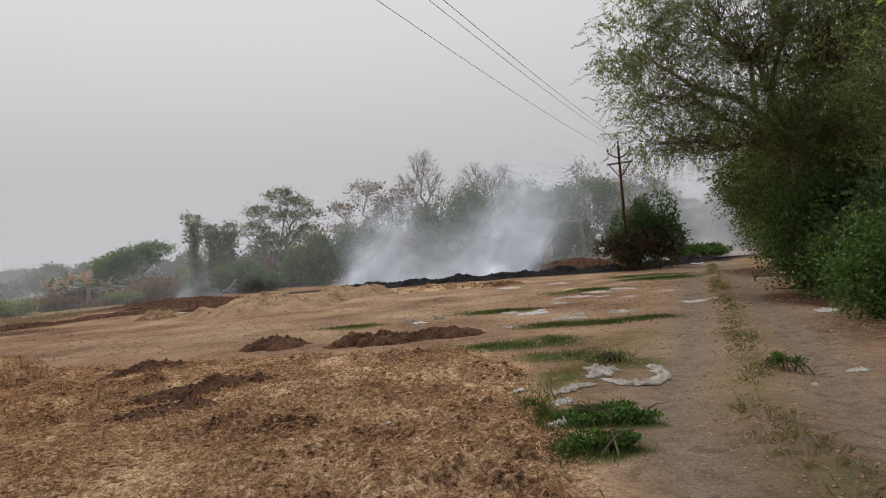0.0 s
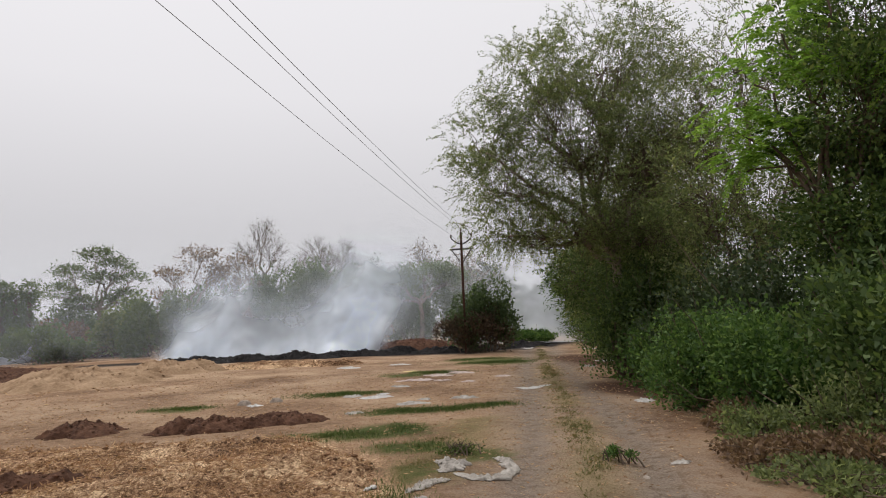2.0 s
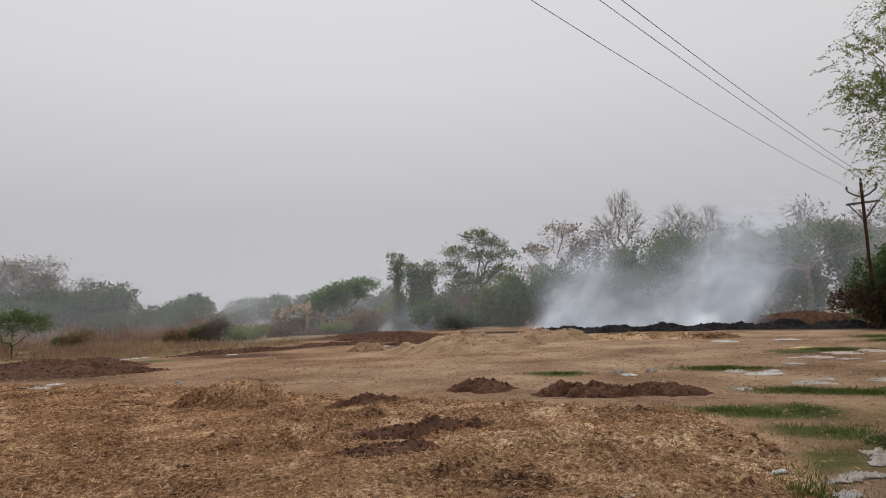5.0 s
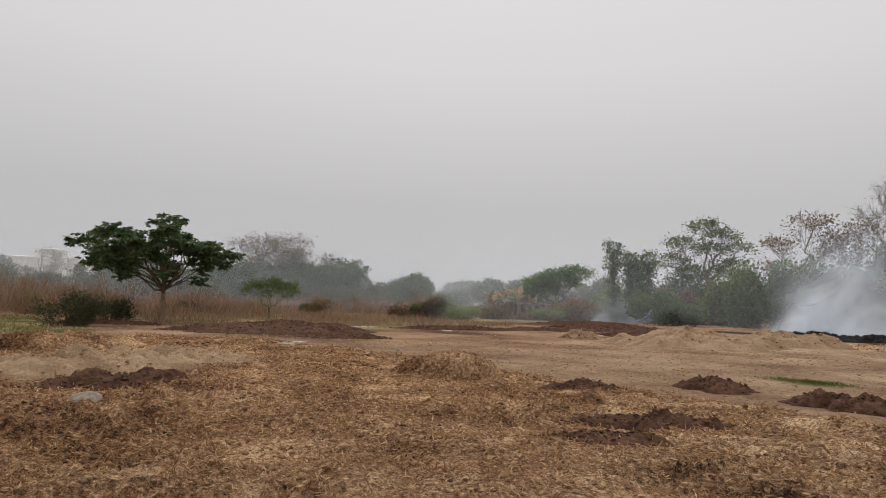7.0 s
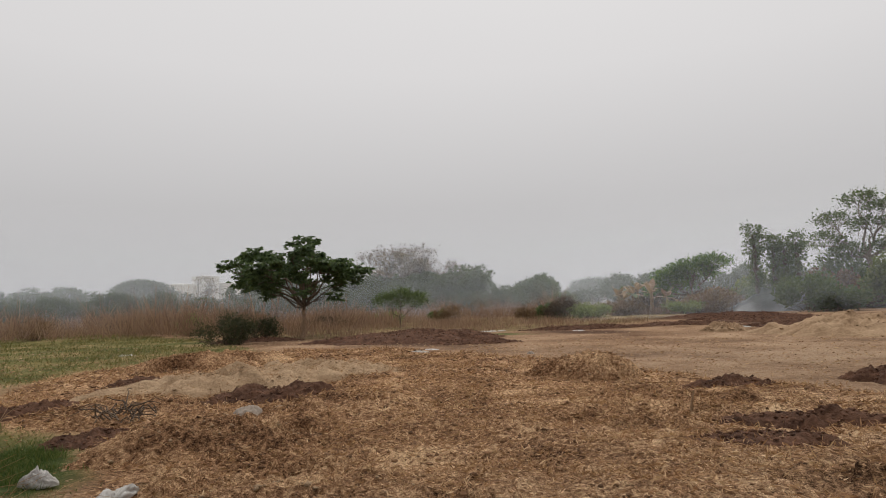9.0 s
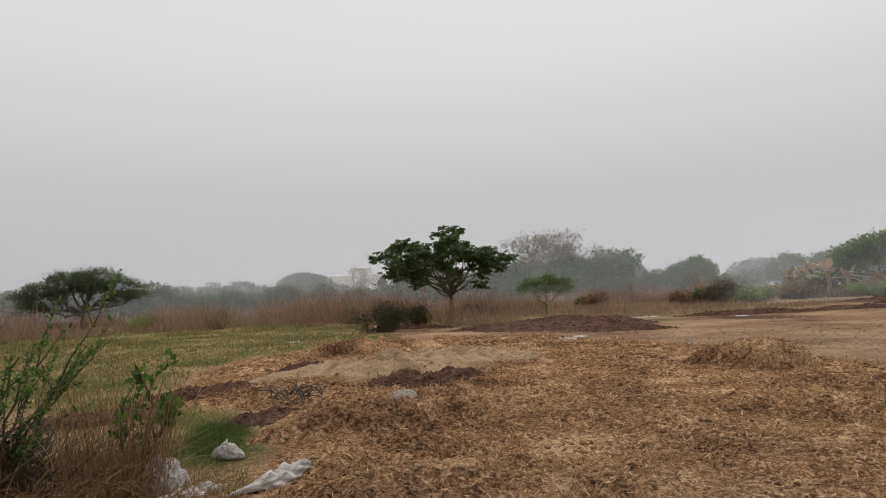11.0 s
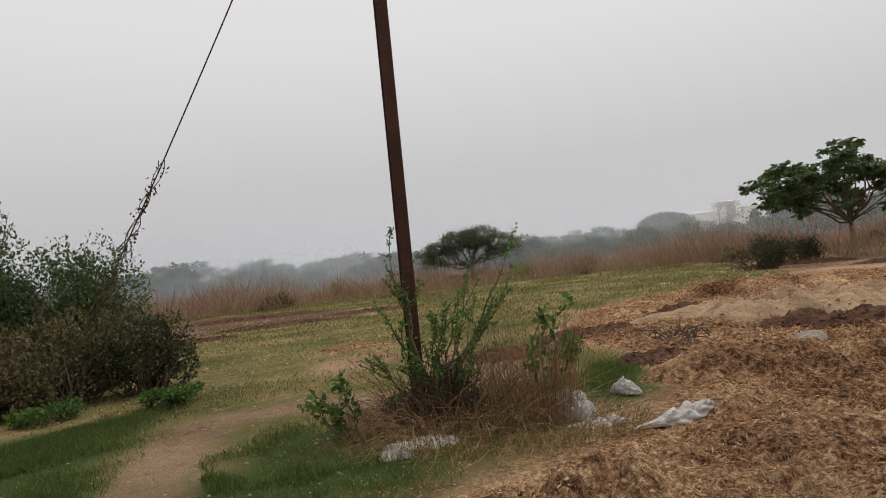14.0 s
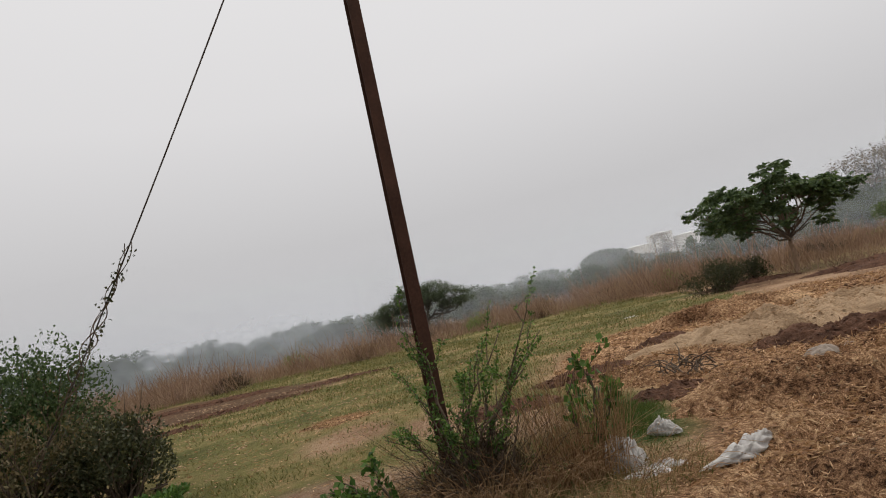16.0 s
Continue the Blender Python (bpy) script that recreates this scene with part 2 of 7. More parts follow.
WEED_STRAW = leafy("dry_stalk_tan", [(0.1, (0.13, 0.075, 0.035)), (0.5, (0.37, 0.22, 0.115)), (0.9, (0.6, 0.42, 0.23))], 0.2, 0.8)
STRAW = leafy("straw", [(0.1, (0.12, 0.062, 0.034)), (0.4, (0.36, 0.2, 0.104)), (0.7, (0.58, 0.375, 0.205)), (0.9, (0.78, 0.585, 0.365))], 0.15, 0.8)
MULCH_BIT = leafy("mulch_bit", [(0.12, (0.05, 0.024, 0.012)), (0.35, (0.16, 0.084, 0.042)), (0.6, (0.3, 0.17, 0.09)), (0.9, (0.5, 0.32, 0.185))], 0.02, 0.95)
GRASS = leafy("grass_green", [(0.1, (0.04, 0.07, 0.018)), (0.5, (0.08, 0.13, 0.03)), (0.9, (0.22, 0.22, 0.075))])
GRASS_DRY = leafy("grass_olive", [(0.1, (0.085, 0.092, 0.03)), (0.5, (0.175, 0.17, 0.06)), (0.9, (0.38, 0.28, 0.135))])
RED_SOIL = rough_stuff("dark_red_soil", (0.045, 0.021, 0.013), (0.2, 0.103, 0.064), 14, 4, 0.97, 0.06, 0.9)
TAN_SOIL = rough_stuff("tan_soil", (0.26, 0.165, 0.095), (0.48, 0.335, 0.21), 12, 1.5, 0.97, 0.03, 0.5)


def chopped(n, l, co, lift=1.05):
    """Matted chopped straw: colour and height from one noise, near black in low gaps between pale bits."""
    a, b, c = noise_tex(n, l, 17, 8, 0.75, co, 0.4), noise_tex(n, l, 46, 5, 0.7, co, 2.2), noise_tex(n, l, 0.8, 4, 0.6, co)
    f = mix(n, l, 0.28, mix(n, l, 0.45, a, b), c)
    k = lift
    sep = n.new("ShaderNodeSeparateXYZ")
    l.new(co, sep.inputs["Vector"])
    # 0 to 1 along x: multiplies the straw colour paler and less brown
    fresh = n.new("ShaderNodeMapRange")
    fresh.interpolation_type = "SMOOTHSTEP"
    for key, value in (("From Min", -6.5), ("From Max", -1.0), ("To Min", 0.0), ("To Max", 1.0)):
        fresh.inputs[key].default_value = value
    l.new(sep.outputs["X"], fresh.inputs["Value"])
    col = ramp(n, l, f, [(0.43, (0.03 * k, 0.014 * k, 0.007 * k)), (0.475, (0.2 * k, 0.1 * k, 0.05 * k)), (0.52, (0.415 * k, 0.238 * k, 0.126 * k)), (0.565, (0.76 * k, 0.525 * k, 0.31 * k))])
    col = mix(n, l, fresh.outputs["Result"], col, mix(n, l, 1.0, col, (1.25, 1.38, 1.5), "MULTIPLY"))
    return col, f


def straw_material(name, lift):
    m, n, l, bsdf = material(name)
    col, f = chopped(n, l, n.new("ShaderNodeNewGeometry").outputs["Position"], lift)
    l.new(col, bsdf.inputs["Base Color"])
    bsdf.inputs["Roughness"].default_value, bsdf.inputs["Specular IOR Level"].default_value = 0.97, 0.1
    bump(n, l, f, 1.0, 0.12, bsdf)
    return m


BROWN_SOIL = straw_material("straw_brown_soil", 1.12)
PALE_STRAW = rough_stuff("pale_straw_heap", (0.24, 0.155, 0.088), (0.52, 0.37, 0.235), 22, 1.6, 0.97, 0.05)
CHAR = rough_stuff("charred_black", (0.006, 0.006, 0.007), (0.035, 0.032, 0.032), 12, 2.0, 0.9, 0.04)
PLASTIC = rough_stuff("white_plastic_sack", (0.3, 0.28, 0.255), (0.62, 0.595, 0.57), 18, 4, 0.55, 0.012)
PLASTIC_GREY = rough_stuff("dirty_plastic", (0.2, 0.175, 0.145), (0.44, 0.405, 0.36), 18, 4, 0.6, 0.012)
PLASTIC_PINK = rough_stuff("pinkish_plastic", (0.34, 0.24, 0.205), (0.58, 0.48, 0.44), 18, 4, 0.6, 0.012)
PLASTIC_YELLOW = rough_stuff("yellow_plastic", (0.55, 0.4, 0.15), (0.75, 0.6, 0.3), 25, 3, 0.6, 0.006)
STONE = rough_stuff("pale_stone", (0.24, 0.19, 0.15), (0.46, 0.4, 0.34), 16, 3, 0.92, 0.02)
RUST = rough_stuff("rusty_steel", (0.035, 0.016, 0.011), (0.085, 0.04, 0.026), 40, 2.5, 0.75, 0.002)
STEEL = rough_stuff("weathered_steel", (0.05, 0.045, 0.045), (0.14, 0.125, 0.12), 30, 3, 0.6, 0.001, metal=0.5)
PORCELAIN = rough_stuff("brown_porcelain", (0.05, 0.025, 0.018), (0.09, 0.045, 0.03), 20, 3, 0.25, 0)
WIRE = rough_stuff("dull_aluminium_wire", (0.1, 0.1, 0.1), (0.2, 0.2, 0.2), 20, 3, 0.6, 0, metal=0.6)
WALL_WHITE = rough_stuff("white_painted_wall", (0.7, 0.68, 0.66), (0.82, 0.81, 0.79), 3, 0.2, 0.9, 0)
WINDOW = rough_stuff("dull_window_glass", (0.2, 0.22, 0.24), (0.3, 0.32, 0.34), 1, 0.2, 0.3, 0)


def smoke_material(name, tint, strong):
    """Smoke: it scatters the light that comes from above, and is see-through where it is thin."""
    m, n, l, bsdf = material(name)
    n.remove(bsdf)
    co = n.new("ShaderNodeNewGeometry").outputs["Position"]
    f = ramp(n, l, noise_tex(n, l, 0.7, 2, 0.5, co, 0.5), [(0.3, (0.82, 0.82, 0.82)), (0.65, (1, 1, 1))])
    den = n.new("ShaderNodeAttribute")
    den.attribute_name = "puff"
    a = maths(n, l, "MULTIPLY", maths(n, l, "MULTIPLY", f, den.outputs["Fac"]), strong, True)
    d, t, tr = n.new("ShaderNodeBsdfDiffuse"), n.new("ShaderNodeBsdfTranslucent"), n.new("ShaderNodeBsdfTransparent")
    for shader, z in ((d, 1.0), (t, -1.0)):
        shader.inputs["Color"].default_value = (*tint, 1)
        up_way = n.new("ShaderNodeCombineXYZ")
        up_way.inputs["Z"].default_value = z
        l.new(up_way.outputs["Vector"], shader.inputs["Normal"])
    both, out = n.new("ShaderNodeAddShader"), n.new("ShaderNodeMixShader")
    l.new(d.outputs["BSDF"], both.inputs[0])
    l.new(t.outputs["BSDF"], both.inputs[1])
    l.new(a, out.inputs["Fac"])
    l.new(tr.outputs["BSDF"], out.inputs[1])
    l.new(both.outputs["Shader"], out.inputs[2])
    l.new(out.outputs["Shader"], n["Material Output"].inputs["Surface"])
    return m


SMOKE = smoke_material("drifting_smoke", (0.61, 0.66, 0.725), 0.78)
SMOKE_THIN = smoke_material("thin_blue_smoke", (0.55, 0.58, 0.625), 0.5)

# ---- ground ----
MULCH = [(1.0, -1.0), (1.2, 3.0), (1.5, 6.5), (1.3, 8.6), (0.4, 10.9), (-2.0, 11.3), (-6.0, 12.2), (-10.0, 13.0), (-15.0, 14.0), (-20.0, 13.2), (-23.0, 11.3),
         (-21.0, 7.0), (-19.5, 3.9), (-16.7, 1.8), (-12.5, 0.9), (-11.0, 1.2), (-9.6, 2.2), (-8.2, 2.0), (-7.0, 1.9), (-5.4, 0.9), (-4.3, -0.2), (-3.0, -1.8), (-0.5, -2.5)]
ROAD = [(2.0, -30.0), (2.2, -6.0), (2.6, 2.0), (3.3, 5.9), (4.4, 8.4), (6.1, 13.0), (9.2, 21.7), (16.8, 42.0), (27.0, 70.0), (45.0, 120.0)]
PATHWAY = [(-3.2, -2.3), (-4.8, -2.75), (-6.2, -3.4), (-7.3, -3.6), (-8.0, -2.7), (-7.7, -1.6)]
MEADOW = [(-9.6, 1.7), (-12.5, 0.8), (-16.7, 1.6), (-19.5, 3.6), (-20.6, 6.9), (-24.0, 10.2), (-40.0, 13.0), (-75.0, 12.0), (-80.0, -40.0), (-30.0, -45.0), (-8.0, -20.0), (-4.5, -6.0), (-4.2, -0.8), (-6.5, 0.6)]
DIRT_TRACK = [(-24.0, 14.5), (-16.0, 15.5), (-8.0, 17.0), (-2.0, 20.0), (3.0, 26.0)]
SCORCH = [(-14.0, -9.5), (-19.0, -11.8), (-23.5, -11.5), (-27.0, -6.5), (-31.0, -3.0), (-30.0, -5.5), (-38.0, -14.0), (-42.0, -22.0), (-30.0, -20.0), (-20.0, -14.5)]
GREEN_PATCHES = [(0.8, 10.9, 1.0, 0.6), (1.8, 11.2, 0.8, 0.6), (2.0, 9.4, 0.8, 0.5), (2.6, 13.6, 1.1, 0.5), (3.6, 13.4, 1.2, 0.5), (4.6, 13.6, 0.7, 0.4), (1.5, 18.0, 1.4, 0.7), (-2.7, 16.8, 0.9, 0.4),
                 (4.9, 23.5, 1.6, 1.0), (9.0, 28.5, 2.0, 2.4), (1.3, 6.0, 0.35, 1.4), (1.6, 7.6, 0.35, 0.8), (2.9, 8.4, 0.4, 0.4), (-22.5, 22.5, 1.8, 0.8), (-27.5, 20.0, 5.0, 2.0)]
LUSH = [(-5.1, -1.1, 0.6, 0.5), (-4.5, -1.6, 0.6, 0.5), (-5.7, -4.7, 1.2, 0.8), (-4.6, -4.1, 0.9, 0.7), (-6.9, -5.7, 0.9, 0.7), (-4.9, -1.9, 0.8, 0.5), (1.8, 5.6, 0.5, 0.25), (1.5, 4.75, 0.4, 0.25), (-5.9, -2.1, 0.95, 0.5), (-5.2, -1.6, 0.65, 0.4), (-7.6, 1.1, 0.8, 0.5), (-8.6, 1.3, 0.7, 0.4), (-5.1, -2.5, 0.8, 0.45), (-7.2, -5.2, 1.3, 0.7)]
GRASSY_FAR = [(-24.5, 18.0), (-33.0, 14.0), (-60.0, 16.0), (-62.0, 40.0), (-45.0, 62.0), (-28.0, 50.0), (-22.0, 33.0), (-24.0, 26.0)]


def patches(spots, x, y):
    best = np.zeros(np.shape(x))
    for cx, cy, rx, ry in spots:
        best = np.maximum(best, 1 - np.hypot((x - cx) / rx, (y - cy) / ry) * 0.62)
    return np.clip(best, 0, 1)


def height(x, y):
    """The ground's height: it lifts gently towards the burning bank, and the mulch lies in low heaps."""
    x, y = np.asarray(x, float), np.asarray(y, float)
    z = 0.55 * smooth(14, 52, y) * smooth(-45, -12, x)
    m = smooth(-0.3, 0.8, inside(MULCH, x, y))
    z = z + m * (0.34 * (fbm(x, y, 3.2, 3, 2) - 0.42) + 0.2 * (fbm(x, y, 0.6, 4, 4) - 0.5))
    near = np.exp(-((x + 0.1) ** 2 + (y - 0.1) ** 2) / 9.0)
    z = z * (1 - 0.7 * near)
    d, side = along(ROAD, x, y)
    rut = np.exp(-((np.abs(d * side) - 0.75) / 0.28) ** 2)
    z = z - 0.05 * rut * (d < 2.5) + 0.03 * np.exp(-(d / 0.35) ** 2)
    z = z + 0.04 * (fbm(x, y, 1.4, 3, 9) - 0.5) * (1 - m) + 0.35 * (fbm(x, y, 30.0, 3, 12) - 0.5) * smooth(16, 40, np.hypot(x, y))
    far = np.hypot(x, y)
    return z * (1 - smooth(160, 400, far))


def bare_path_of(x, y):
    return smooth(0.75, 0.3, along(PATHWAY, x, y)[0] + (fbm(x, y, 0.7, 3, 23) - 0.5) * 0.8)


def floor_z(x, y):
    return float(height(np.array([x]), np.array([y]))[0])


def build_ground():
    n, a, b = 410, 5.2, 6.7
    u = np.linspace(-1, 1, n)
    gx, gy = np.meshgrid(-4.5 + a * np.sinh(b * u), 5.5 + a * np.sinh(b * u), indexing="ij")
    x, y = gx.ravel(), gy.ravel()
    z = height(x, y)
    i, j = np.meshgrid(np.arange(n - 1), np.arange(n - 1), indexing="ij")
    q = i * n + j
    faces = np.stack([q, q + n, q + n + 1, q + 1], -1).reshape(-1, 4)
    me = fast_mesh("ground", np.stack([x, y, z], 1), faces, True)
    wob = (fbm(x, y, 2.5, 4, 21) - 0.5) * 1.6
    d, side = along(ROAD, x, y)
    mulch = smooth(-0.35, 0.35, inside(MULCH, x, y) + wob * 0.6)
    meadow = smooth(-0.8, 0.8, inside(MEADOW, x, y) + wob * 1.2)
    far_grass = 0.6 * smooth(-2, 3, inside(GRASSY_FAR, x, y) + wob * 3)
    beyond = smooth(75, 95, np.hypot(x, y)) * 0.75
    verge = 0.6 * np.exp(-((d * side - 0.0) / 0.34) ** 2) * smooth(0.4, 0.58, fbm(x, y, 1.2, 3, 31)) + 0.6 * np.exp(-((d * side + 1.9) / 0.5) ** 2) * smooth(0.45, 0.6, fbm(x, y, 2.0, 3, 33)) * (y < 12)
    hedge = smooth(1.9, 3.0, d * side) * 0.5
    lush = smooth(0.36, 0.62, patches(LUSH, x, y) + wob * 0.5) * (1 - 0.8 * bare_path_of(x, y))
    spots = 0.9 * smooth(0.4, 0.66, patches(GREEN_PATCHES, x, y) + wob * 0.4 + (fbm(x, y, 0.5, 3, 24) - 0.5) * 0.7)
    lush = np.maximum(lush, 0.6 * spots)
    dp, _ = along(PATHWAY, x, y)
    bare_path = smooth(0.8, 0.25, dp + wob * 0.6)
    bare_spot = smooth(0.35, 0.6, patches([(-11.6, -2.9, 1.6, 0.9), (-9.4, 0.0, 1.2, 0.8), (-11.0, -1.2, 1.5, 0.8)], x, y) + wob * 0.15)
    scorch = smooth(-0.8, 0.8, inside(SCORCH, x, y) + wob * 2.0)
    meadow = meadow * (1 - 0.9 * scorch)
    grass = np.clip(np.maximum.reduce([meadow * (1 - bare_path) * (1 - bare_spot), far_grass, beyond, verge, hedge, lush, spots]), 0, 1)
    burn = np.zeros_like(x)
    for line, w in (([(-10.5, 39.5), (-5, 39.5), (2, 38.5), (9, 37.5), (16, 40.0), (19, 44.0)], 2.2), ([(-33, 60), (-27, 57), (-20, 55)], 2.5)):
        dd, _ = along(line, x, y)
        burn = np.maximum(burn, smooth(w, w * 0.4, dd + wob))
    dark = scorch
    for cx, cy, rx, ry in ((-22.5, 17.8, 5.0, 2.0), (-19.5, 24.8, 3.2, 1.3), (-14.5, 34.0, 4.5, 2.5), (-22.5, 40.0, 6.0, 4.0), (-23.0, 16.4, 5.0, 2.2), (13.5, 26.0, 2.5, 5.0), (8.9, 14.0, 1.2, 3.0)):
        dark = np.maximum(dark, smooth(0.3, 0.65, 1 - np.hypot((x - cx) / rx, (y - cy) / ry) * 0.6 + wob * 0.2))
    dt, _ = along(DIRT_TRACK, x, y)
    pale = np.maximum(smooth(2.6, 1.0, dt + wob) * 0.12, np.maximum(smooth(0.5, 0.15, np.abs(np.abs(d * side) - 0.75) + wob * 0.15) * (d < 2), 0.45 * smooth(2.0, 1.2, d + wob * 0.4)))
    pale = np.maximum(pale, smooth(-1.5, 0.3, -np.abs(dp)) * 0.2)
    for name, rgb in (("zone", (mulch, grass, burn)), ("soil", (dark, pale, lush))):
        at = me.color_attributes.new(name, "FLOAT_COLOR", "POINT")
        at.data.foreach_set("color", np.stack([*rgb, np.ones_like(x)], 1).astype(np.float32).ravel())
    m, nn, l, bsdf = material("field_ground")
    co = nn.new("ShaderNodeNewGeometry").outputs["Position"]
    za, so = nn.new("ShaderNodeAttribute"), nn.new("ShaderNodeAttribute")
    za.attribute_name, so.attribute_name = "zone", "soil"
    zs, ss = nn.new("ShaderNodeSeparateColor"), nn.new("ShaderNodeSeparateColor")
    l.new(za.outputs["Color"], zs.inputs["Color"])
    l.new(so.outputs["Color"], ss.inputs["Color"])
    fine, mid, big = noise_tex(nn, l, 38, 6, 0.7, co), noise_tex(nn, l, 5, 6, 0.65, co, 0.6), noise_tex(nn, l, 0.35, 4, 0.55, co)
    both = mix(nn, l, 0.5, fine, mid)
    both2 = mix(nn, l, 0.45, both, big)
    soil = ramp(nn, l, both2, [(0.4, (0.14, 0.076, 0.042)), (0.5, (0.295, 0.178, 0.104)), (0.61, (0.46, 0.31, 0.192))])
    soil_pale = ramp(nn, l, both, [(0.4, (0.152, 0.115, 0.086)), (0.6, (0.375, 0.3, 0.234))])
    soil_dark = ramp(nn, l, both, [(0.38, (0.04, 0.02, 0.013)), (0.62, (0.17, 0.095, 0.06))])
    # soil colour brightened towards the east, in place of a higher exposure there
    east, where = nn.new("ShaderNodeMapRange"), nn.new("ShaderNodeSeparateXYZ")
    east.interpolation_type = "SMOOTHSTEP"
    for key, value in (("From Min", -16.0), ("From Max", -5.0), ("To Min", 0.0), ("To Max", 1.0)):
        east.inputs[key].default_value = value
    l.new(co, where.inputs["Vector"])
    l.new(where.outputs["X"], east.inputs["Value"])
    soil = mix(nn, l, east.outputs["Result"], soil, mix(nn, l, 1.0, soil, (1.2, 1.3, 1.38), "MULTIPLY"))
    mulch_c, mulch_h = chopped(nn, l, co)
    grass_c = ramp(nn, l, mix(nn, l, 0.5, both, big), [(0.4, (0.06, 0.068, 0.021)), (0.49, (0.145, 0.14, 0.046)), (0.55, (0.245, 0.19, 0.08)), (0.61, (0.38, 0.26, 0.145))])
    lush_c = ramp(nn, l, both, [(0.36, (0.025, 0.05, 0.012)), (0.64, (0.075, 0.11, 0.03))])
    burn_c = ramp(nn, l, both, [(0.4, (0.008, 0.008, 0.009)), (0.6, (0.05, 0.042, 0.038)), (0.72, (0.14, 0.1, 0.075))])

    def edge(mask, k=0.55):
        """A zone's mask with a broken edge."""
        return maths(nn, l, "MULTIPLY", maths(nn, l, "ADD", mask, maths(nn, l, "MULTIPLY", maths(nn, l, "SUBTRACT", mid, 0.5), k * 2.2)), 1.0, True)

    col = mix(nn, l, edge(ss.outputs["Green"]), soil, soil_pale)
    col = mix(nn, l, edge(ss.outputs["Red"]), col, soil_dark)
    gm = maths(nn, l, "MULTIPLY", edge(zs.outputs["Green"]), maths(nn, l, "GREATER_THAN", zs.outputs["Green"], 0.02))
    col = mix(nn, l, gm, col, grass_c)
    col = mix(nn, l, maths(nn, l, "MULTIPLY", edge(ss.outputs["Blue"], 0.9), maths(nn, l, "GREATER_THAN", ss.outputs["Blue"], 0.03)), col, lush_c)
    mm = maths(nn, l, "MULTIPLY", edge(zs.outputs["Red"], 0.3), maths(nn, l, "GREATER_THAN", zs.outputs["Red"], 0.02))
    col = mix(nn, l, mm, col, mulch_c)
    bb = maths(nn, l, "MULTIPLY", edge(zs.outputs["Blue"], 0.4), maths(nn, l, "GREATER_THAN", zs.outputs["Blue"], 0.02))
    col = mix(nn, l, bb, col, burn_c)
    l.new(col, bsdf.inputs["Base Color"])
    bsdf.inputs["Roughness"].default_value, bsdf.inputs["Specular IOR Level"].default_value = 0.97, 0.1
    bump(nn, l, mix(nn, l, mm, mix(nn, l, 0.5, fine, mid), mulch_h), 1.0, 0.09, bsdf)
    ob = part("ground", me, m)
    tagged(ob, "brown open field with straw mulch, grass and bare earth", "ground", kind="structure")


build_ground()

# ---- power line ----
POLE_XY, FAR_XY = (-6.62, -0.94), (9.75, 35.7)
LINE_TURN = math.degrees(math.atan2(FAR_XY[1] - POLE_XY[1], FAR_XY[0] - POLE_XY[0])) - 90


def box(bm, cx, cy, cz, sx, sy, sz, m=None):
    mat = Matrix.Translation((cx, cy, cz)) @ Matrix.Diagonal((sx, sy, sz, 1))
    return bmesh.ops.create_cube(bm, size=1, matrix=(m @ mat) if m else mat)["verts"]


def power_pole(x, y, tall, label, turn, post_turn=0.0, lean=0.0):
    z = floor_z(x, y)
    top = thing("power_pole", x, y, z - 0.3, label, "power pole", "power line poles", turn)
    top.matrix_world = Matrix.Translation((x, y, z - 0.3)) @ Matrix.Rotation(radians(-lean), 4, "X") @ Matrix.Rotation(radians(turn), 4, "Z")
    bm = bmesh.new()
    tw = Matrix.Rotation(radians(post_turn), 4, "Z")
    w, d, f, g = 0.0625, 0.0635, 0.011, 0.004
    ring = [(-w, -d), (w, -d), (w, -d + f), (g, -d + f), (g, d - f), (w, d - f), (w, d), (-w, d), (-w, d - f), (-g, d - f), (-g, -d + f), (-w, -d + f)]
    low = [bm.verts.new(tw @ Vector((px, py, 0))) for px, py in ring]
    high = [bm.verts.new(tw @ Vector((px, py, tall + 0.3))) for px, py in ring]
    for k in range(12):
        bm.faces.new((low[k], low[(k + 1) % 12], high[(k + 1) % 12], high[k]))
    bm.faces.new(high)
    part("post", bm, RUST, top)
    h = tall + 0.3
    bm = bmesh.new()
    box(bm, 0, 0, h - 1.05, 1.45, 0.07, 0.075)
    box(bm, 0, 0.03, h - 1.015, 1.45, 0.01, 0.075)
    part("cross_arm", bm, STEEL, top)
    for s in (-1, 1):
        t = Tubes(4)
        t.add([(s * 0.06, 0.06, h - 0.72), (s * 0.33, 0.06, h - 0.6), (s * 0.62, 0.06, h - 0.36)], 0.05, 0.045)
        part("v_arm", t.mesh("v_arm"), STEEL, top)
        t = Tubes(4)
        t.add([(s * 0.6, -0.05, h - 1.07), (s * 0.05, -0.05, h - 1.85)], 0.04, 0.04)
        part("brace", t.mesh("brace"), STEEL, top)
    for px, pz in ((-0.62, h - 0.36), (0.0, h), (0.62, h - 0.36)):
        t = Tubes(8)
        for r, a, b in ((0.02, 0, 0.1), (0.07, 0.06, 0.1), (0.055, 0.1, 0.15), (0.06, 0.15, 0.2), (0.035, 0.2, 0.25)):
            t.add([(px, 0, pz + a), (px, 0, pz + b)], r, r * 0.75)
        part("insulator", t.mesh("insulator"), PORCELAIN, top)
    return top


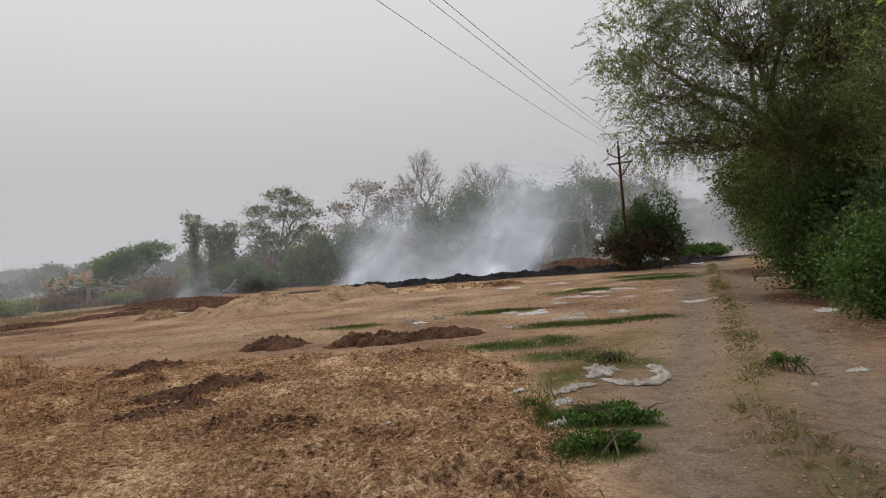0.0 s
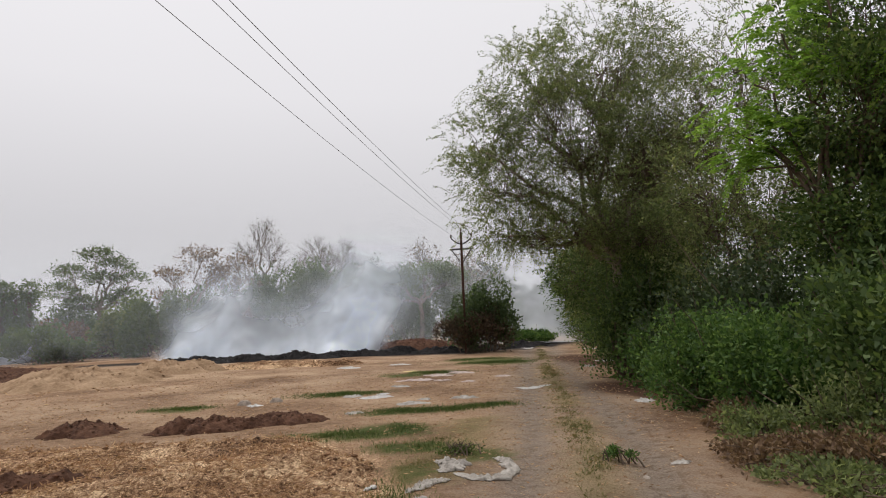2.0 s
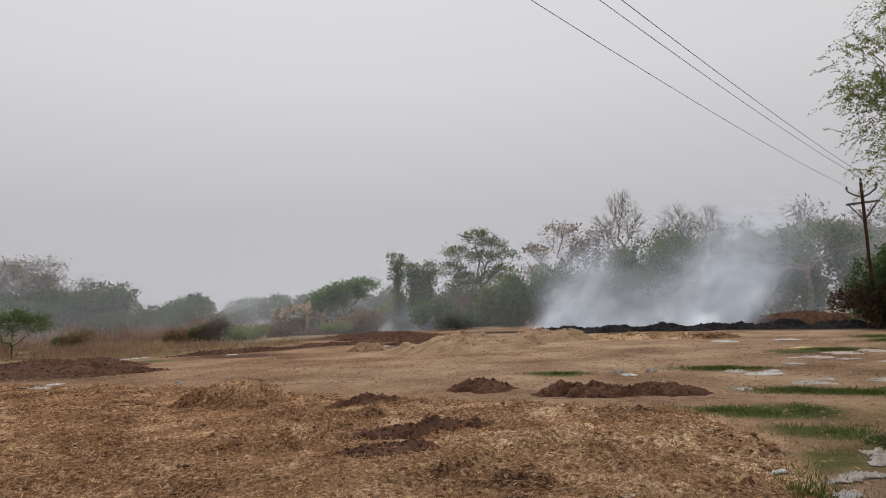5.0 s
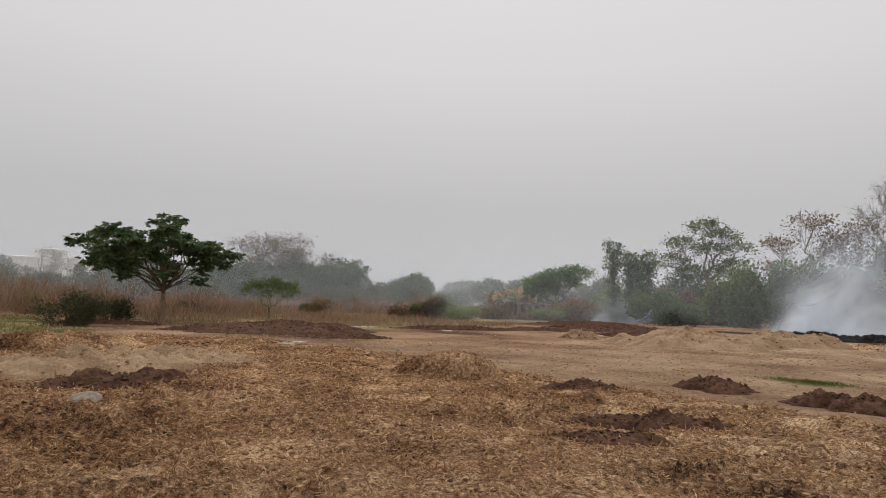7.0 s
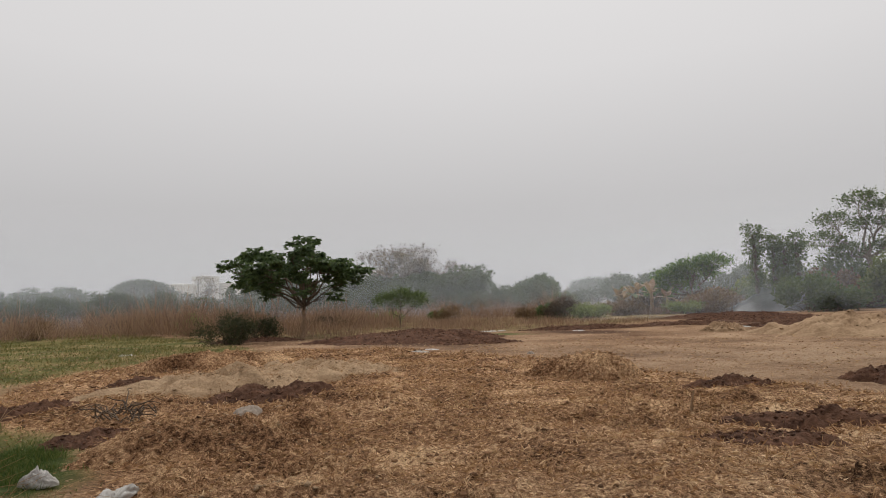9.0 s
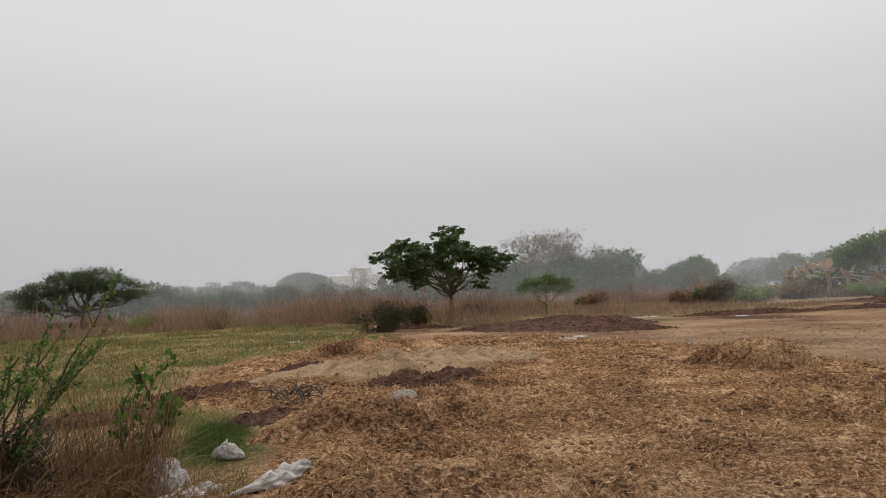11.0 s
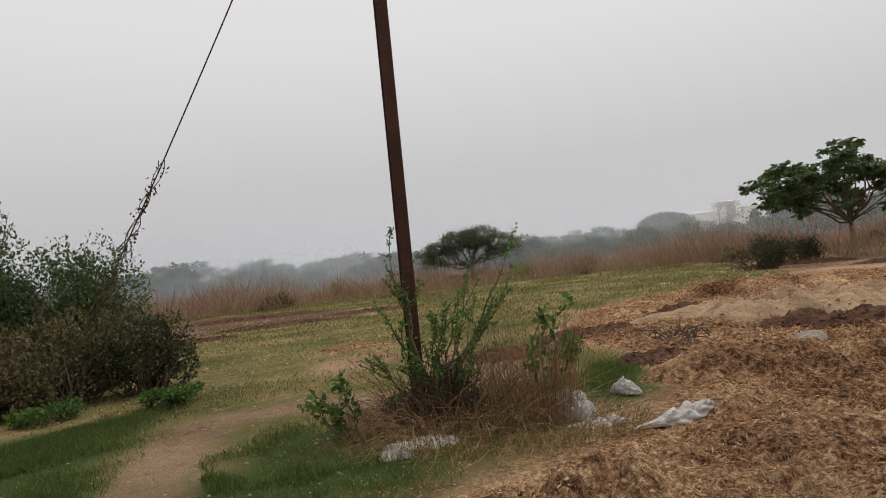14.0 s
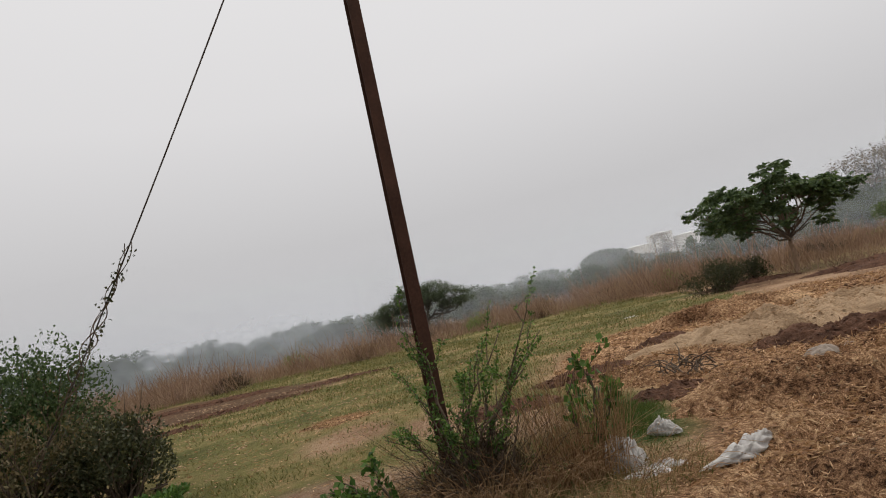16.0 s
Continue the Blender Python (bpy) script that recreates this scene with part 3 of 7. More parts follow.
power_pole(*POLE_XY, 8.45, "rusty brown steel beam power pole among weeds", LINE_TURN, 112 - LINE_TURN, 0.5)
power_pole(*FAR_XY, 7.3, "dark steel power pole beside a bush", LINE_TURN)
ca, sa = math.cos(radians(LINE_TURN)), math.sin(radians(LINE_TURN))
for off, dz in ((-0.62, -0.11), (0.0, 0.25), (0.62, -0.11)):
    a = (POLE_XY[0] + ca * off, POLE_XY[1] + 0.07 + sa * off, floor_z(*POLE_XY) + 8.45 + dz)
    b = (FAR_XY[0] + ca * off, FAR_XY[1] + sa * off, floor_z(*FAR_XY) + 7.3 + dz)
    t = Tubes(4)
    t.add(bend(a, b, -0.4, k=24), 0.0085, 0.0085)
    tagged(part("overhead_wire", t.mesh("overhead_wire"), WIRE), "thin grey overhead wire between two power poles", "wire", "overhead wires")
    out = np.array(b) - np.array(a)
    t = Tubes(4)
    t.add(bend(b, np.array(b) + out * (1, 1, 0) * 1.1, -0.6, k=16), 0.0085, 0.0085)
    tagged(part("overhead_wire", t.mesh("overhead_wire"), WIRE), "thin grey overhead wire running on past a pole", "wire", "overhead wires")

# ---- trees and bushes ----
def make_tree(name, x, y, trunk_h, trunk_r, lobes, clumps, per, clump_r, leaf, leaf_mat, bark, label, category="tree", group="", lean=(0, 0),
              droop=0.0, twigs=0, seed=1, flat=0.6, under=0.0, spray=0.0, simple=False):
    """A tapered trunk, limbs to each lobe of the crown, twigs to each clump, and leaves about the clumps."""
    rng = np.random.default_rng(seed)
    z = floor_z(x, y)
    top = thing(name, x, y, z, label, category, group)
    wood, thin = Tubes(6), Tubes(3)
    fork = np.array([lean[0], lean[1], trunk_h])
    wood.add(bend((0, 0, -0.15), fork, 0, 0.03 * trunk_h * 0.3, 7, rng), trunk_r * 1.15, trunk_r * 0.7)
    c_all, d_all = [], []
    size = sum((l[3] * l[4] * l[5]) ** 0.66 for l in lobes)
    for lx, ly, lz, rx, ry, rz in lobes:
        centre, rad = np.array([lx, ly, lz]), np.array([rx, ry, rz])
        start = fork * rng.uniform(0.75, 1.0)
        limb = bend(start, centre - (0, 0, rz * 0.35), 0.12 * np.linalg.norm(centre - fork) * rng.uniform(-0.3, 1), 0.05 * np.linalg.norm(centre - fork), 8, rng)
        wood.add(limb, trunk_r * 0.55, trunk_r * 0.16)
        k = max(3, int(clumps * (rx * ry * rz) ** 0.66 / size))
        v = rng.normal(size=(k, 3))
        v /= np.linalg.norm(v, axis=1, keepdims=True)
        v[:, 2] = np.where(v[:, 2] < -0.35, -v[:, 2] * (1 - under) + v[:, 2] * under, v[:, 2])
        spots = centre + v * rad * rng.uniform(0.45, 1.05, (k, 1)) ** 0.6
        for p in spots:
            near = limb[rng.integers(3, 8)]
            twig = bend(near, p, -droop * 0.4 + 0.05, 0.08 * np.linalg.norm(p - near), 5, rng)
            thin.add(twig, min(trunk_r * 0.1, 0.016), min(trunk_r * 0.03, 0.006))
            for _ in range(twigs):
                q = p + rng.normal(size=3) * clump_r * (1, 1, 0.8) + (p - centre) / (np.linalg.norm(p - centre) + 1e-6) * clump_r * 0.7
                thin.add(bend(twig[rng.integers(2, 5)], q, 0.02, 0.05 * clump_r, 3, rng), trunk_r * 0.05, trunk_r * 0.015)
        if spray:
            # feathered sprays: leaves in two rows along thin drooping twigs
            count = 7
            s0 = np.repeat(spots, count, 0) + rng.normal(size=(k * count, 3)) * clump_r * 0.5
            way = (s0 - centre) / (np.linalg.norm(s0 - centre, axis=1, keepdims=True) + 1e-6) * 0.7 + rng.normal(size=s0.shape) * 0.6 + (0, 0, 0.15)
            way /= np.linalg.norm(way, axis=1, keepdims=True)
            long = spray * rng.uniform(0.5, 1.3, len(s0))
            for p0, w0, l0 in zip(s0[::2], way[::2], long[::2]):
                thin.add([p0, p0 + w0 * l0 * 0.5 - (0, 0, droop * l0 * 0.2), p0 + w0 * l0 - (0, 0, droop * l0 * 0.8)], 0.006, 0.002)
            n = max(6, per // count)
            q = np.tile(np.linspace(0.08, 1.0, n), len(s0))
            idx = np.repeat(np.arange(len(s0)), n)
            c = s0[idx] + way[idx] * (long[idx] * q)[:, None] - np.outer(droop * long[idx] * 0.8 * q**2, (0, 0, 1)) + rng.normal(0, 0.012, (len(q), 3))
            side = np.cross(way[idx], rng.normal(size=(len(s0), 3))[idx])
            side /= np.linalg.norm(side, axis=1, keepdims=True) + 1e-9
            d = side * np.where(rng.random(len(q)) < 0.5, -1, 1)[:, None] + way[idx] * 0.6 + rng.normal(size=c.shape) * 0.3 - np.array([0, 0, droop * 0.4])
            c_all.append(c)
            d_all.append(d)
            continue
        m = rng.poisson(per, k)
        who = np.repeat(np.arange(k), m)
        off = rng.normal(size=(len(who), 3)) * clump_r * np.array([1, 1, flat])
        c = spots[who] + off
        out = (c - centre) / (np.linalg.norm(c - centre, axis=1, keepdims=True) + 1e-6)
        d = out + rng.normal(size=c.shape) * 0.6 + np.array([0, 0, -droop * 1.6])
        c_all.append(c)
        d_all.append(d)
    part("trunk", wood.mesh("trunk"), bark, top)
    part("twig_work", thin.mesh("twig_work"), BARK if bark is BARK_PALE else bark, top)
    c, d = np.concatenate(c_all), np.concatenate(d_all)
    if len(c):
        part("crown", leaf_mesh("crown", c, d, leaf[0], leaf[1], rng, simple=simple), leaf_mat, top)
    return top


def make_bush(name, x, y, rx, ry, h, leaves, leaf, leaf_mat, label, category="bush", group="", seed=1, stems=14, bark=None, turn=0.0, lumps=9, open_=0.25):
    """Stems from the ground and leaves in uneven lumps."""
    rng = np.random.default_rng(seed)
    top = thing(name, x, y, floor_z(x, y), label, category, group, turn)
    wood = Tubes(4)
    c_all = []
    for k in range(lumps):
        a, r = rng.uniform(0, 2 * np.pi), rng.uniform(0.1, 0.75) ** 0.7
        centre = np.array([rx * r * math.cos(a), ry * r * math.sin(a), h * rng.uniform(0.25, 0.8) * (1 - 0.35 * r)])
        rad = np.array([rx, ry, h * 0.75]) * rng.uniform(0.25, 0.45)
        n = leaves // lumps
        v = rng.normal(size=(n, 3))
        v /= np.linalg.norm(v, axis=1, keepdims=True)
        p = centre + v * rad * (rng.uniform(0.2, 1.1, (n, 1)) ** 0.45)
        p += (fbm(p[:, 0] * 3 + k, p[:, 1] * 3 + p[:, 2] * 2, 0.9, 3, k)[:, None] - 0.5) * open_ * rad * 4 * v
        p[:, 2] = np.abs(p[:, 2]) + 0.01
        c_all.append(p)
        for _ in range(max(1, stems // lumps)):
            e = centre + rng.normal(size=3) * rad * 0.8
            e[2] = max(e[2], 0.15)
            wood.add(bend((centre[0] * 0.4 + rng.normal() * 0.1, centre[1] * 0.4 + rng.normal() * 0.1, -0.05), e, 0.05, 0.03 * h, 5, rng), 0.012 + 0.006 * h, 0.004)
    part("brushwood", wood.mesh("brushwood"), bark or BARK, top)
    c = np.concatenate(c_all)
    d = rng.normal(size=c.shape) + np.array([0, 0, 0.25]) + c / (np.linalg.norm(c, axis=1, keepdims=True) + 1e-6) * 0.8
    part("foliage", leaf_mesh("foliage", c, d, leaf[0], leaf[1], rng), leaf_mat, top)
    return top


# the lone flat-topped tree in the field
def tufted_tree(x, y, label, seed, reach=3.5, fork_h=1.7, tall=5.25):
    """A pale trunk that forks low, arching limbs, and tufts of drooping hand-shaped leaves in a wide uneven crown."""
    rng = np.random.default_rng(seed)
    top = thing("tree", x, y, floor_z(x, y), label, "tree")
    wood, thin = Tubes(8), Tubes(4)
    fork = np.array([-0.1, 0.1, fork_h])
    wood.add(bend((0, 0, -0.15), fork, 0, 0.03, 8, rng), 0.15, 0.1)
    spots = []
    for k in range(13):
        a = 2.4 * k + rng.uniform(-0.25, 0.25)
        r = reach * (0.25 + 0.75 * math.sqrt((k + 0.5) / 13)) * rng.uniform(0.9, 1.05)
        tip = np.array([r * math.cos(a) - 0.2, r * math.sin(a) - 0.4, (tall - 1.5 * (r / reach) ** 2) * rng.uniform(0.9, 1.04)])
        limb = bend(fork * (1, 1, rng.uniform(0.85, 1.3)), tip, rng.uniform(-0.2, 0.3), 0.12, 9, rng)
        thin.add(limb, 0.06, 0.022)
        spots.append(limb[8])
        for i in (4, 5, 6, 7, 8):
            for side in (-1, 1):
                if rng.random() < 0.25:
                    continue
                b = a + side * rng.uniform(0.5, 1.3)
                e = limb[i] + np.array([math.cos(b), math.sin(b), rng.uniform(-0.35, 0.75)]) * rng.uniform(0.5, 1.25)
                br = bend(limb[i], e, 0.1, 0.04, 5, rng)
                thin.add(br, 0.03, 0.012)
                spots.append(e)
    for dx, dy, z in ((1.0, 1.5, 2.25), (-0.9, -1.3, 2.7), (-2.0, -2.7, 3.1), (1.5, 2.5, 3.2), (0.4, 0.6, 5.5), (-0.3, -0.4, 5.4), (-1.2, -1.6, 3.4), (1.2, 1.0, 3.3), (0.2, -2.4, 3.0), (-0.4, 2.6, 3.2), (0.9, -0.6, 4.6), (-0.8, 0.8, 4.5)):
        e = np.array([dx, dy, z])
        thin.add(bend(fork, e, 0.25, 0.06, 7, rng), 0.04, 0.012)
        spots.append(e)
    spots = np.array(spots)
    part("trunk", wood.mesh("trunk"), BARK_TAN, top)
    part("twig_work", thin.mesh("twig_work"), BARK, top)
    per, blades_ = 15, 7
    a, up = rng.uniform(0, 2 * np.pi, (len(spots), per)), rng.uniform(-0.55, 0.85, (len(spots), per))
    way = np.stack([np.cos(a), np.sin(a), up], -1)
    way /= np.linalg.norm(way, axis=-1, keepdims=True)
    hub = (spots[:, None] + way * rng.uniform(0.12, 0.42, (len(spots), per, 1))).reshape(-1, 3)
    way = way.reshape(-1, 3)
    side = np.cross(way, (0, 0, 1.0))
    side /= np.linalg.norm(side, axis=1, keepdims=True) + 1e-9
    spread = np.linspace(-1.9, 1.9, blades_)
    d = way[:, None] * np.cos(spread)[None, :, None] + side[:, None] * np.sin(spread)[None, :, None] + rng.normal(0, 0.15, (len(hub), blades_, 3)) - np.array([0, 0, 0.5])
    part("crown", leaf_mesh("crown", np.repeat(hub, blades_, 0), d.reshape(-1, 3), 0.29, 0.12, rng), LEAF_BROAD, top)
    return top


tufted_tree(-32.4, 16.5, "single dark green spreading tree with a pale trunk", 5)
make_bush("bush", -29.4, 11.0, 1.35, 1.35, 1.6, 4200, (0.12, 0.045), LEAF_SCRUB, "low dark green bush at the edge of the field", group="field bushes", seed=2, stems=60, lumps=14, open_=0.6)
make_bush("bush", -33.0, 14.3, 1.1, 1.1, 1.4, 3000, (0.12, 0.045), LEAF_SCRUB, "low dark green bush near the single tree", group="field bushes", seed=3, stems=60, lumps=14, open_=0.6)
make_tree("small_tree", -38.5, 27.5, 0.7, 0.07, [(-0.7, -0.7, 1.9, 1.0, 1.0, 0.7), (0.8, 0.8, 1.9, 1.0, 1.0, 0.7), (0.0, 0.0, 2.3, 0.9, 0.9, 0.6)],
          60, 45, 0.24, (0.17, 0.08), LEAF_MID, BARK, "small thin green sapling tree in dry grass", seed=6)

# the tall trees and thicket along the road
make_tree("tree", 11.4, 18.9, 4.6, 0.19, [(-5.2, 0.2, 7.9, 1.3, 1.3, 0.9), (-4.4, 0.0, 6.6, 1.6, 1.8, 1.3), (-4.4, 0.0, 5.0, 1.4, 1.5, 0.9), (-3.2, -0.4, 9.7, 1.9, 1.9, 1.5), (-2.4, -0.5, 8.0, 2.0, 2.0, 1.8), (-0.5, 0.2, 11.2, 2.3, 2.3, 1.9), (1.8, 0.5, 9.0, 2.0, 2.0, 2.2), (0.2, -0.8, 7.4, 2.2, 2.2, 1.8), (-3.0, -0.6, 4.9, 1.6, 1.6, 1.1), (-1.6, -1.0, 5.0, 1.6, 1.5, 1.3), (0.2, -1.2, 4.8, 1.8, 1.5, 1.5)],
          780, 182, 0.36, (0.092, 0.03), LEAF_OLIVE, BARK_PALE, "tall fine-leaved olive green tree leaning over the road", group="roadside trees", seed=11, droop=0.4, lean=(-0.9, -0.3), under=0.8, spray=0.85)
make_tree("tree", 14.4, 16.4, 4.2, 0.2, [(-1.8, -0.5, 8.2, 1.9, 1.9, 1.8), (0.4, 0.6, 10.6, 2.0, 2.0, 1.8), (1.8, -0.6, 7.6, 1.8, 1.8, 1.8), (0.2, 0, 5.2, 2.2, 2.0, 1.4)],
          240, 96, 0.42, (0.11, 0.038), LEAF_OLIVE, BARK_PALE, "thin olive green tree with sky between its branches", group="roadside trees", seed=12, droop=0.35, under=0.8, spray=0.9)
make_tree("tree", 11.9, 9.2, 3.4, 0.2, [(-1.2, -0.2, 5.6, 1.4, 1.5, 1.4), (0.2, 0.4, 7.6, 1.7, 1.7, 1.6), (0.8, -0.4, 4.8, 1.8, 1.8, 1.6), (-0.9, -0.2, 3.2, 1.7, 1.7, 1.4), (1.6, -1.6, 7.0, 1.8, 1.8, 1.8)],
          640, 90, 0.34, (0.115, 0.06), LEAF_DARK, BARK, "dense green tree with yellow leaves above the thicket", group="roadside trees", seed=13, under=0.9)


def frond_tree(x, y, lobes, per, label, seed):
    """A slender trunk with limbs, and long feather-shaped leaves that arch out of each tuft."""
    rng = np.random.default_rng(seed)
    top = thing("tree", x, y, floor_z(x, y), label, "tree", "roadside trees")
    wood, ribs = Tubes(6), Tubes(3)
    wood.add(bend((0, 0, -0.15), (0.1, 0, 3.6), 0, 0.05, 8, rng), 0.13, 0.08)
    c_all, d_all = [], []
    q = np.linspace(0.12, 1, 15)
    for lx, ly, lz, rad in lobes:
        hub = np.array([lx, ly, lz])
        limb = bend((0.1, 0, rng.uniform(2.4, 3.6)), hub - (0, 0, rad * 0.5), 0.4, 0.1, 8, rng)
        wood.add(limb, 0.05, 0.02)
        for _ in range(per):
            v = rng.normal(size=3) * (1, 1, 0.7)
            v /= np.linalg.norm(v)
            foot = hub + v * rad * rng.uniform(0.15, 0.85)
            way = v * (1, 1, 0.5) + rng.normal(0, 0.35, 3) + (0, 0, 0.25)
            way /= np.linalg.norm(way)
            long = rng.uniform(0.35, 0.65)
            rib = foot + np.outer(q * long, way) - np.outer(0.55 * long * q**2, (0, 0, 1))
            ribs.add(rib[::3], 0.006, 0.002)
            side = np.cross(way, (0, 0, 1.0))
            side /= np.linalg.norm(side) + 1e-9
            for sgn in (-1, 1):
                c_all.append(rib)
                d_all.append(sgn * side + way * 0.55 + rng.normal(0, 0.12, rib.shape) - (0, 0, 0.3))
    part("trunk", wood.mesh("trunk"), BARK, top)
    tagged(part("leaf_ribs", ribs.mesh("leaf_ribs"), LEAF_BRIGHT, top), kind="stuff")
    part("crown", leaf_mesh("crown", np.concatenate(c_all), np.concatenate(d_all), 0.11, 0.04, rng), LEAF_BRIGHT, top)
    return top


frond_tree(10.2, 9.4, [(-1.2, 0.7, 4.9, 0.6), (-1.3, 0.8, 5.8, 0.7), (-1.0, 0.5, 6.7, 0.75), (-0.6, 0.1, 7.6, 0.75), (0.0, -0.4, 8.4, 0.8), (-0.8, 0.3, 5.3, 0.5), (-0.2, -0.2, 6.4, 0.5), (0.6, -1.2, 6.2, 0.5), (0.9, -1.2, 8.0, 0.6)], 46, "slender tree with bright fresh green feathery leaves", 14)
make_tree("tree", 11.6, 14.0, 2.4, 0.16, [(-0.3, -0.2, 3.2, 1.7, 1.7, 1.5), (-0.6, 0.2, 5.4, 1.5, 1.5, 1.3), (1.0, -0.6, 4.4, 1.6, 1.6, 1.5)],
          190, 64, 0.38, (0.12, 0.045), LEAF_OLIVE, BARK_PALE, "middle-sized green tree hung with creepers", group="roadside trees", seed=18, droop=0.3, under=1.0, spray=0.6)
make_tree("tree", 13.2, 20.4, 1.8, 0.18, [(-0.9, -0.4, 2.4, 1.6, 1.8, 1.7), (0.4, 0.2, 4.6, 1.9, 1.9, 1.6), (-1.4, 0.4, 4.2, 1.4, 1.4, 1.2)],
          260, 85, 0.36, (0.13, 0.05), LEAF_DARK, BARK, "low dark tree at the foot of the tall ones", group="roadside trees", seed=19, droop=0.3, under=1.0)
make_tree("tree", 16.4, 25.5, 2.6, 0.2, [(-0.9, -0.4, 3.0, 2.0, 2.0, 2.0), (0.4, 0.2, 5.6, 2.2, 2.2, 2.0), (-1.2, 0.4, 7.2, 1.8, 1.8, 1.4), (0.8, 0, 8.6, 2.0, 2.0, 1.6)],
          300, 70, 0.4, (0.18, 0.07), LEAF_OLIVE, BARK, "olive tree in the roadside row", group="roadside trees", seed=20, droop=0.3, under=1.0, spray=0.7)
make_tree("tree", 14.2, 22.5, 2.4, 0.2, [(-2.3, 0.4, 3.6, 1.8, 1.8, 1.3), (0, 0.5, 4.8, 2.2, 2.2, 1.6), (-1.2, 1.0, 2.4, 1.8, 1.8, 1.2)],
          300, 85, 0.36, (0.16, 0.05), LEAF_DARK, BARK, "low dark green tree hanging towards the road", group="roadside trees", seed=15, droop=0.3, under=0.9, spray=0.6)
make_tree("tree", 17.8, 30.5, 3.0, 0.2, [(-1.8, 0, 4.3, 2.0, 2.0, 1.6), (0.6, 0.5, 6.0, 2.4, 2.4, 2.0), (-1.0, 1.5, 2.8, 1.8, 1.8, 1.4)],
          260, 70, 0.42, (0.2, 0.08), LEAF_OLIVE, BARK, "olive tree with dry brown leaves beside the road", group="roadside trees", seed=16, droop=0.3, under=0.9, spray=0.6)
make_tree("tree", 21.5, 41.0, 3.0, 0.2, [(-1.4, 0, 4.3, 2.2, 2.2, 1.8), (1.0, 0.5, 6.0, 2.6, 2.6, 2.2), (0, 0, 2.6, 2.4, 2.4, 1.6)],
          200, 60, 0.5, (0.26, 0.1), LEAF_DARK, BARK, "dark green tree farther along the road", group="roadside trees", seed=17, under=0.9)
for k, (bx, by, rx, ry, h, n, mt, lab) in enumerate((
        (8.7, 11.6, 1.6, 1.9, 2.3, 13000, LEAF_BUSH, "leafy green roadside bush"), (8.2, 9.0, 1.5, 1.6, 2.2, 13000, LEAF_BUSH, "leafy green bush beside the dirt road"),
        # these two inner bushes get the darker leaves for the gloom under the trees
        (11.0, 13.6, 2.2, 2.2, 3.4, 9000, LEAF_INNER_SHADE, "tall green thicket bush coloured dark as inner shade"), (10.4, 10.2, 2.0, 2.2, 3.8, 9000, LEAF_INNER_SHADE, "dense thicket bush with creepers, coloured dark as inner shade"),
        (8.6, 6.4, 1.5, 1.6, 2.8, 8000, LEAF_DARK, "dark green thicket bush over dry creepers"), (11.6, 6.6, 2.4, 2.4, 4.6, 9000, LEAF_DARK, "tall dark thicket behind the verge"),
        (13.4, 18.6, 2.2, 2.4, 3.2, 8000, LEAF_DARK, "dark bush under the tall trees"), (15.2, 25.0, 2.0, 2.6, 2.2, 6000, LEAF_BUSH, "green bush at the road's edge")) + (
        (17.0, 28.5, 2.0, 2.6, 2.2, 5000, LEAF_BUSH, "green bush farther along the road"), (18.8, 36.5, 2.2, 2.8, 2.4, 5000, LEAF_DARK, "dark bush far along the road"),
        (11.2, 17.2, 1.7, 1.5, 4.6, 9000, LEAF_DARK, "dark bush at the foot of a tall tree"), (9.9, 14.6, 1.2, 1.5, 2.0, 5000, LEAF_BUSH, "green bush at the road's edge"), (16.4, 21.0, 2.6, 2.6, 4.4, 7000, LEAF_DARK, "tall dark thicket among tree trunks"), (9.6, 3.8, 2.2, 2.2, 4.2, 7000, LEAF_DARK, "tall dark thicket beside the verge"), (10.0, 8.4, 1.3, 1.3, 4.6, 8000, LEAF_DARK, "tall dark creeper-hung thicket"), (10.4, 17.6, 1.3, 1.3, 4.2, 8000, LEAF_DARK, "dark leafy bush hiding a tall trunk"))):
    make_bush("bush", bx, by, rx, ry, h, n, (0.095, 0.055) if n > 10000 else (0.13, 0.07), mt, lab, group="roadside thicket", seed=40 + k, lumps=24, stems=48, open_=0.55)
for k, (bx, by, rx, ry, h, n) in enumerate(((6.9, 7.4, 0.9, 1.0, 0.55, 3600), (6.6, 5.8, 1.0, 1.0, 0.5, 3600), (7.2, 4.4, 1.0, 1.0, 0.7, 3000), (6.1, 6.6, 0.7, 0.8, 0.28, 1800), (5.7, 5.3, 0.7, 0.9, 0.25, 1800), (7.0, 8.6, 0.6, 0.7, 0.5, 2000), (7.4, 6.4, 0.9, 1.0, 1.1, 3600))):
    make_bush("creeper", bx, by, rx, ry, h, n, (0.075, 0.04), (LEAF_OLIVE, LEAF_DRY)[k % 2], "low brownish dry creeper at the road's edge", "creeper", "dry creepers", seed=60 + k, lumps=14, stems=60, open_=0.5)

